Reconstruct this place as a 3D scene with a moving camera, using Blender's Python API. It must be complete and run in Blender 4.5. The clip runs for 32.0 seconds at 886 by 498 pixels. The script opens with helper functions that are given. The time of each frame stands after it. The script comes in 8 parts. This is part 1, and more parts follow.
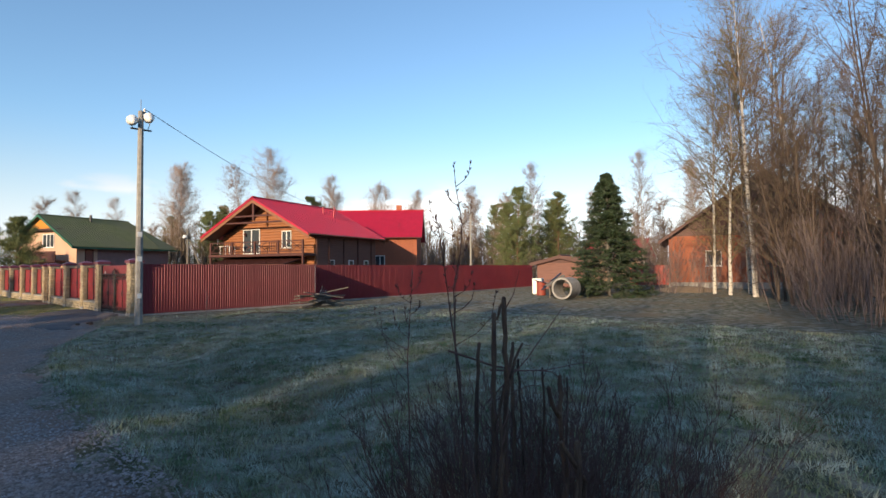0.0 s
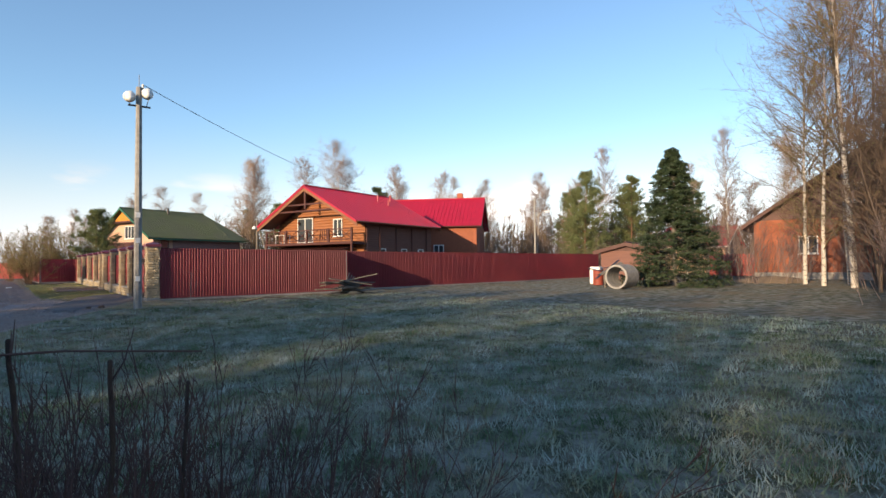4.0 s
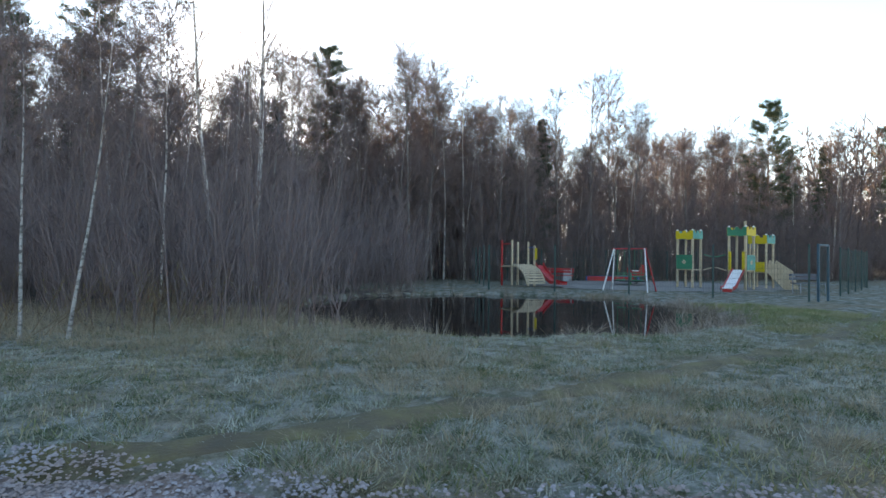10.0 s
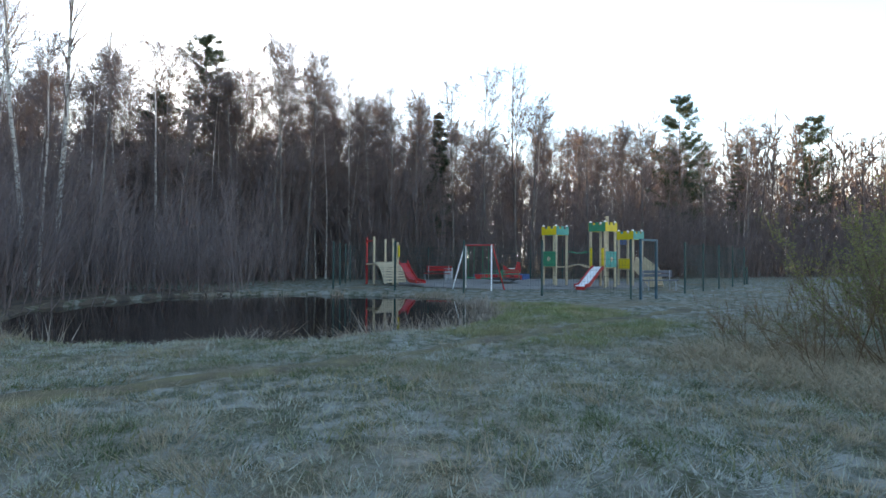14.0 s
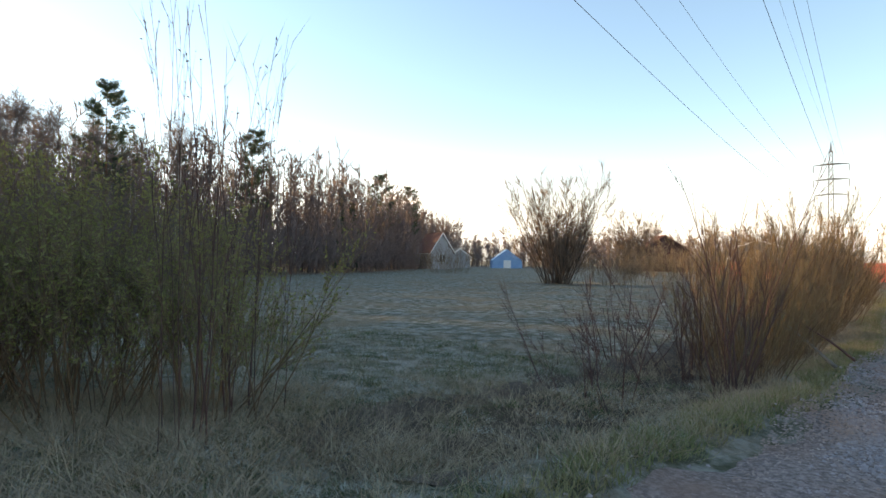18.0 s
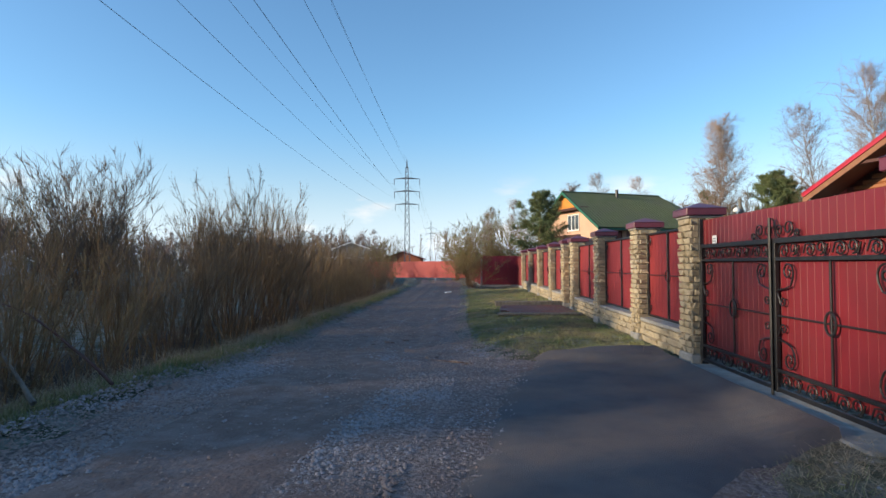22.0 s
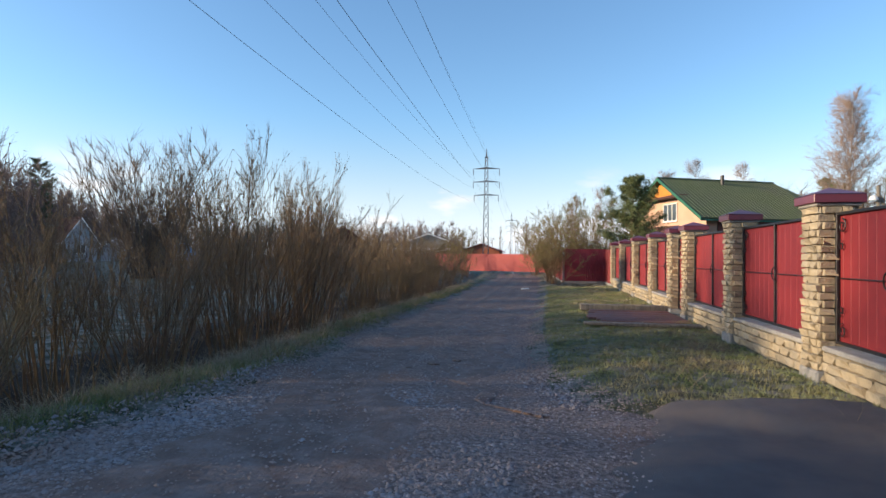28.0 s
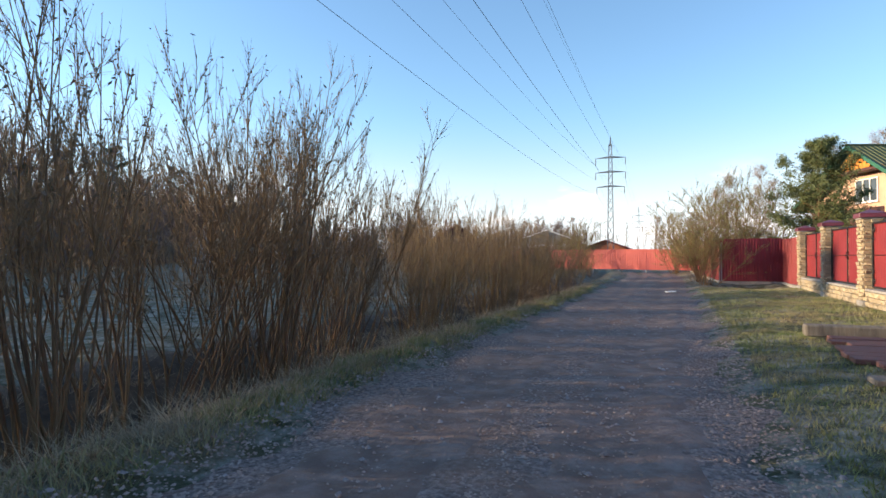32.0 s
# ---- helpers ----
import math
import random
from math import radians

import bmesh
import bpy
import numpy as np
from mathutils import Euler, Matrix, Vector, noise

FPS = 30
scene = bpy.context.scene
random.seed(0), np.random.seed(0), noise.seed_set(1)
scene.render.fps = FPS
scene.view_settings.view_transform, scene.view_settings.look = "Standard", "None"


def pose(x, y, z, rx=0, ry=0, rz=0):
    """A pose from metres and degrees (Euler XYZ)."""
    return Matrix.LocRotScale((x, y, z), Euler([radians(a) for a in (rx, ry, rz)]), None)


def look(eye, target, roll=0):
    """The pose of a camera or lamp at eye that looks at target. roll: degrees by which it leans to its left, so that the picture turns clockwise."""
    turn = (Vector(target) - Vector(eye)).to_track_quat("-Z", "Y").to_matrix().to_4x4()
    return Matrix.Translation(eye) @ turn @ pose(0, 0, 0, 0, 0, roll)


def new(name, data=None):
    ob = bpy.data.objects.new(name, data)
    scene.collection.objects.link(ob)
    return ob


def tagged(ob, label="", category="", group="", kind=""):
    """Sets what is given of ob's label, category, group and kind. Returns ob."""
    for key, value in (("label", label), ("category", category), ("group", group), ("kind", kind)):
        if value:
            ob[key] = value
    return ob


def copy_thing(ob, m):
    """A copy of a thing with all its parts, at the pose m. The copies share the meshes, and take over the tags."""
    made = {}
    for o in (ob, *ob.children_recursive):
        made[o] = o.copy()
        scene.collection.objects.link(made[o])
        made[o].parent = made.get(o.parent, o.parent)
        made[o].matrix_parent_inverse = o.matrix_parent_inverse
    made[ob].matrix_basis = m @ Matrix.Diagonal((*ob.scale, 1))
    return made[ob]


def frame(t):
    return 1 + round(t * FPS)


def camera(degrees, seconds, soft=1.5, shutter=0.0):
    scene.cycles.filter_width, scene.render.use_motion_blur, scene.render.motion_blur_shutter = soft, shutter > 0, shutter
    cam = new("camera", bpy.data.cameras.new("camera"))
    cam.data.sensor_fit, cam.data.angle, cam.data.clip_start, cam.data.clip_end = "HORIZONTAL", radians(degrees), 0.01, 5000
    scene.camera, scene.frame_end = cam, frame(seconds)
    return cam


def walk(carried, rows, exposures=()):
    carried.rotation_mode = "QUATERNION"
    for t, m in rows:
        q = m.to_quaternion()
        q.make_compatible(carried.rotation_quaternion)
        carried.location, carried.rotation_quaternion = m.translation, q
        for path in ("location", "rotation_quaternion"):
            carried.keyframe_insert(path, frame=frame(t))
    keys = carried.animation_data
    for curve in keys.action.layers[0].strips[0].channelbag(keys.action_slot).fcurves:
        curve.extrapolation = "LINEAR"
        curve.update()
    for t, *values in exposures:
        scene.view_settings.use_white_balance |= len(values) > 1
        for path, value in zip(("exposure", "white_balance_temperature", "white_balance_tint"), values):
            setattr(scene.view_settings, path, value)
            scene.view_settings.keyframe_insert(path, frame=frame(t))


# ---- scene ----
cam = camera(76.7, 32.0)
EXPOSURES = [(0, .77, 7150, 8), (1, .82, 7150, 8), (2.5, .96, 7600, 9), (5, .85, 7100, 10), (6, .95, 7000, 10), (6.9, 2.05, 7900, 12), (8, 2.4, 7900, 12), (10, 2.3, 9200, 12), (12, 2.34, 9100, 12), (13.5, 2.34, 9100, 12), (16, 2.2, 9100, 12), (17.2, 1.9, 9700, 12), (18, 1.75, 10000, 12), (18.7, 1.15, 7800, 10), (19.4, .8, 6500, 3), (22, .8, 6400, 2), (24, .88, 6600, 5), (28, .95, 6700, 6), (32, 1.27, 7200, 7)]
PATH = [
    (0, (-1.396, -1.779, 1.73), (0.043, -0.392, 1.8), -0.5),
    (0.5, (-0.89, -2.041, 1.889), (0.569, -0.674, 1.951), -0.8),
    (1, (-0.449, -2.251, 1.908), (1.046, -0.924, 1.961), -1.1),
    (1.5, (-0.258, -2.455, 1.883), (1.329, -1.239, 1.943), -1.1),
    (2, (-0.052, -2.517, 1.829), (1.542, -1.311, 1.891), -0.6),
    (2.5, (0.264, -2.432, 1.767), (1.853, -1.22, 1.817), -0.4),
    (4.5, (2.139, -1.573, 1.284), (3.129, 0.164, 1.341), -0.4),
    (5, (2.273, -1.458, 1.303), (3.021, 0.395, 1.366), -0.1),
    (5.5, (2.247, -1.579, 1.323), (2.668, 0.375, 1.397), 0.1),
    (6, (2.017, -1.741, 1.358), (1.648, 0.223, 1.43), 0.7),
    (6.5, (1.497, -1.88, 1.276), (-0.135, -0.723, 1.302), 0.2),
    (7, (1.077, -1.904, 1.202), (-0.916, -2.078, 1.201), 0.9),
    (7.5, (0.708, -1.708, 1.207), (-1.235, -2.183, 1.208), 1.1),
    (8, (0.305, -1.352, 1.266), (-1.632, -1.852, 1.27), 1.4),
    (8.5, (-0.289, -0.928, 1.521), (-2.233, -1.398, 1.527), 1.1),
    (9, (-0.783, -0.419, 1.496), (-2.758, -0.733, 1.511), 1.0),
    (9.5, (-1.137, 0.176, 1.43), (-3.135, 0.098, 1.457), 0.8),
    (10, (-1.422, 0.777, 1.389), (-3.421, 0.851, 1.421), 0.6),
    (10.5, (-1.738, 1.486, 1.364), (-3.734, 1.594, 1.395), 0.5),
    (11, (-2.119, 2.188, 1.368), (-4.116, 2.294, 1.397), 0.4),
    (11.5, (-2.359, 2.919, 1.382), (-4.357, 3.018, 1.412), 0.4),
    (12, (-2.499, 3.695, 1.382), (-4.497, 3.785, 1.411), 0.5),
    (12.5, (-2.522, 4.482, 1.385), (-4.519, 4.591, 1.416), 0.5),
    (13, (-2.54, 5.297, 1.363), (-4.536, 5.409, 1.394), 0.4),
    (13.5, (-2.482, 6.121, 1.318), (-4.479, 6.227, 1.351), 0.3),
    (15.5, (-2.076, 9.467, 1.559), (-4.012, 9.967, 1.581), 0.8),
    (16, (-1.879, 10.21, 1.526), (-3.773, 10.853, 1.555), 0.8),
    (16.5, (-1.64, 10.993, 1.522), (-3.463, 11.815, 1.549), 0.7),
    (17, (-1.435, 11.824, 1.518), (-3.162, 12.832, 1.547), 0.8),
    (17.5, (-1.199, 12.658, 1.521), (-2.747, 13.924, 1.56), 0.5),
    (18, (-0.901, 13.391, 1.543), (-2.163, 14.942, 1.585), 0.6),
    (18.5, (-0.626, 13.927, 1.605), (-1.44, 15.753, 1.652), 0.2),
    (19, (-0.317, 14.733, 1.556), (-0.661, 16.702, 1.607), 0.0),
    (19.5, (-0.012, 15.429, 1.493), (0.077, 17.426, 1.547), -0.2),
    (20, (0.407, 16.02, 1.481), (0.553, 18.014, 1.536), -0.2),
    (20.5, (0.928, 16.598, 1.443), (1.059, 18.593, 1.499), -0.5),
    (21, (1.527, 17.167, 1.44), (1.604, 19.165, 1.496), -0.4),
    (21.5, (2.075, 17.647, 1.394), (2.051, 19.646, 1.452), -0.3),
    (22, (2.673, 18.124, 1.378), (2.583, 20.121, 1.434), -0.3),
    (22.5, (3.173, 18.465, 1.391), (3.04, 20.46, 1.449), -0.3),
    (23, (3.615, 18.811, 1.41), (3.42, 20.801, 1.469), -0.1),
    (23.5, (3.893, 18.942, 1.376), (3.545, 20.91, 1.438), 0.1),
    (24, (4.024, 19.023, 1.411), (3.335, 20.9, 1.469), 0.7),
    (24.5, (4.148, 19.082, 1.42), (3.343, 20.912, 1.467), 0.7),
    (26.5, (3.646, 19.913, 1.323), (2.773, 21.712, 1.345), 0.8),
    (27, (3.417, 20.476, 1.358), (2.821, 22.385, 1.384), 0.9),
    (27.5, (2.98, 20.924, 1.373), (2.715, 22.906, 1.405), 0.7),
    (28, (2.736, 21.441, 1.368), (2.361, 23.406, 1.397), 0.6),
    (28.5, (2.608, 22.053, 1.283), (2.183, 24.007, 1.31), 0.4),
    (29, (2.52, 22.708, 1.243), (2.023, 24.645, 1.271), 0.3),
    (29.5, (2.405, 23.432, 1.22), (1.888, 25.364, 1.247), 0.2),
    (30, (2.318, 24.111, 1.214), (1.746, 26.027, 1.243), 0.1),
    (30.5, (2.195, 24.914, 1.172), (1.589, 26.819, 1.198), 0.1),
    (31, (2.053, 25.704, 1.173), (1.36, 27.58, 1.198), 0.1),
    (31.5, (1.969, 26.52, 1.147), (1.23, 28.379, 1.169), 0.1),
    (32, (1.887, 27.329, 1.146), (1.105, 29.169, 1.172), -0.0),
]
walk(cam, [(t, look(eye, target, roll)) for t, eye, target, roll in PATH], EXPOSURES)

# ---- light ----
SUN_AZ, SUN_EL = math.atan2(-0.303, -0.953), radians(13.6)
SUN_DIR = Vector((math.cos(SUN_AZ) * math.cos(SUN_EL), math.sin(SUN_AZ) * math.cos(SUN_EL), math.sin(SUN_EL)))
world = bpy.data.worlds.new("world")
scene.world = world
world.use_nodes = True
wn, wl = world.node_tree.nodes, world.node_tree.links
sky = wn.new("ShaderNodeTexSky")
sky.sky_type, sky.sun_disc, sky.sun_elevation = "NISHITA", False, SUN_EL
sky.sun_rotation = math.pi / 2 - SUN_AZ
sky.air_density, sky.dust_density, sky.ozone_density = 1.0, 0.2, 3.8
# thin morning haze low down and a few small clouds over the horizon
sky_at = wn.new("ShaderNodeTexCoord")
sky_up = wn.new("ShaderNodeSeparateXYZ")
wl.new(sky_at.outputs["Generated"], sky_up.inputs[0])


def sky_ramp(socket, a, b, lo, hi):
    r = wn.new("ShaderNodeMapRange")
    r.interpolation_type = "SMOOTHSTEP"
    r.inputs[1].default_value, r.inputs[2].default_value, r.inputs[3].default_value, r.inputs[4].default_value = a, b, lo, hi
    wl.new(socket, r.inputs[0])
    return r.outputs[0]


def sky_times(a, b):
    m = wn.new("ShaderNodeMath")
    m.operation = "MULTIPLY"
    wl.new(a, m.inputs[0])
    wl.new(b, m.inputs[1])
    return m.outputs[0]


def sky_mix(below, share, tint):
    """Mixes a tinted grey of the sky's own brightness over it."""
    grey, tone, mix = wn.new("ShaderNodeRGBToBW"), wn.new("ShaderNodeMix"), wn.new("ShaderNodeMix")
    tone.data_type = mix.data_type = "RGBA"
    tone.blend_type = "MULTIPLY"
    tone.inputs[0].default_value = 1.0
    wl.new(sky.outputs[0], grey.inputs[0])
    wl.new(grey.outputs[0], tone.inputs[6])
    tone.inputs[7].default_value = (*tint, 1)
    wl.new(share, mix.inputs[0])
    wl.new(below, mix.inputs[6])
    wl.new(tone.outputs[2], mix.inputs[7])
    return mix.outputs[2]


cloud_map, cloud = wn.new("ShaderNodeMapping"), wn.new("ShaderNodeTexNoise")
cloud_map.inputs["Scale"].default_value = (5, 5, 15)
cloud.inputs["Scale"].default_value, cloud.inputs["Detail"].default_value = 1.0, 5
wl.new(sky_at.outputs["Generated"], cloud_map.inputs[0])
wl.new(cloud_map.outputs[0], cloud.inputs["Vector"])
height = sky_up.outputs["Z"]
share = sky_times(sky_times(sky_ramp(height, 0.01, 0.05, 0, 0.8), sky_ramp(height, 0.10, 0.17, 1, 0)), sky_ramp(cloud.outputs[0], 0.54, 0.66, 0, 1))
hazy = sky_mix(sky.outputs[0], sky_ramp(height, 0.0, 0.26, 0.95, 0.0), (0.89, 0.98, 1.15))
wl.new(sky_mix(hazy, share, (1.27, 1.22, 1.27)), wn["Background"].inputs[0])
wn["Background"].inputs[1].default_value = 0.15
sun = new("sun", bpy.data.lights.new("sun", "SUN"))
sun.data.energy, sun.data.angle, sun.data.color = 4.0, radians(0.6), (1.0, 0.78, 0.55)
sun.matrix_basis = look((0, 0, 40), Vector((0, 0, 40)) - SUN_DIR)

# ---- materials ----
def shade(name, base, other=None, scale=4.0, rough=0.8, metal=0.0, bump=0.15, bscale=40.0, third=None, tscale=0.6, vary=0.0, stretch=(1, 1, 1), local=False, soft=(0.35, 0.65), spec=0.5):
    """A surface in two or three colours: patches, grain, relief and a little change from piece to piece."""
    m = bpy.data.materials.new(name)
    m.use_nodes = True
    n, l = m.node_tree.nodes, m.node_tree.links
    b = n["Principled BSDF"]
    b.inputs["Roughness"].default_value, b.inputs["Metallic"].default_value = rough, metal
    b.inputs["Specular IOR Level"].default_value = spec
    where = n.new("ShaderNodeTexCoord").outputs["Object"] if local else n.new("ShaderNodeNewGeometry").outputs["Position"]
    mp = n.new("ShaderNodeMapping")
    mp.inputs["Scale"].default_value = stretch
    l.new(where, mp.inputs[0])

    def noise_mix(a, colour, s, lo, hi, detail=6):
        t = n.new("ShaderNodeTexNoise")
        t.inputs["Scale"].default_value, t.inputs["Detail"].default_value, t.inputs["Roughness"].default_value = s, detail, 0.65
        l.new(mp.outputs[0], t.inputs["Vector"])
        r = n.new("ShaderNodeMapRange")
        r.inputs[1].default_value, r.inputs[2].default_value = lo, hi
        l.new(t.outputs[0], r.inputs[0])
        x = n.new("ShaderNodeMix")
        x.data_type = "RGBA"
        l.new(r.outputs[0], x.inputs[0])
        if isinstance(a, tuple):
            x.inputs[6].default_value = (*a, 1)
        else:
            l.new(a, x.inputs[6])
        x.inputs[7].default_value = (*colour, 1)
        return x.outputs[2]

    col = noise_mix(base, other or tuple(c * 0.7 for c in base), scale, *soft)
    if third:
        col = noise_mix(col, third, tscale, 0.45, 0.68)
    if vary:
        info = n.new("ShaderNodeObjectInfo")
        hs = n.new("ShaderNodeHueSaturation")
        r = n.new("ShaderNodeMapRange")
        r.inputs[3].default_value, r.inputs[4].default_value = 1 - vary, 1 + vary
        l.new(info.outputs["Random"], r.inputs[0])
        l.new(r.outputs[0], hs.inputs["Value"])
        l.new(col, hs.inputs["Color"])
        col = hs.outputs[0]
    l.new(col, b.inputs["Base Color"])
    if bump:
        t = n.new("ShaderNodeTexNoise")
        t.inputs["Scale"].default_value, t.inputs["Detail"].default_value = bscale, 5
        l.new(mp.outputs[0], t.inputs["Vector"])
        u = n.new("ShaderNodeBump")
        u.inputs["Strength"].default_value, u.inputs["Distance"].default_value = bump, 0.02
        l.new(t.outputs[0], u.inputs["Height"])
        l.new(u.outputs[0], b.inputs["Normal"])
    return m


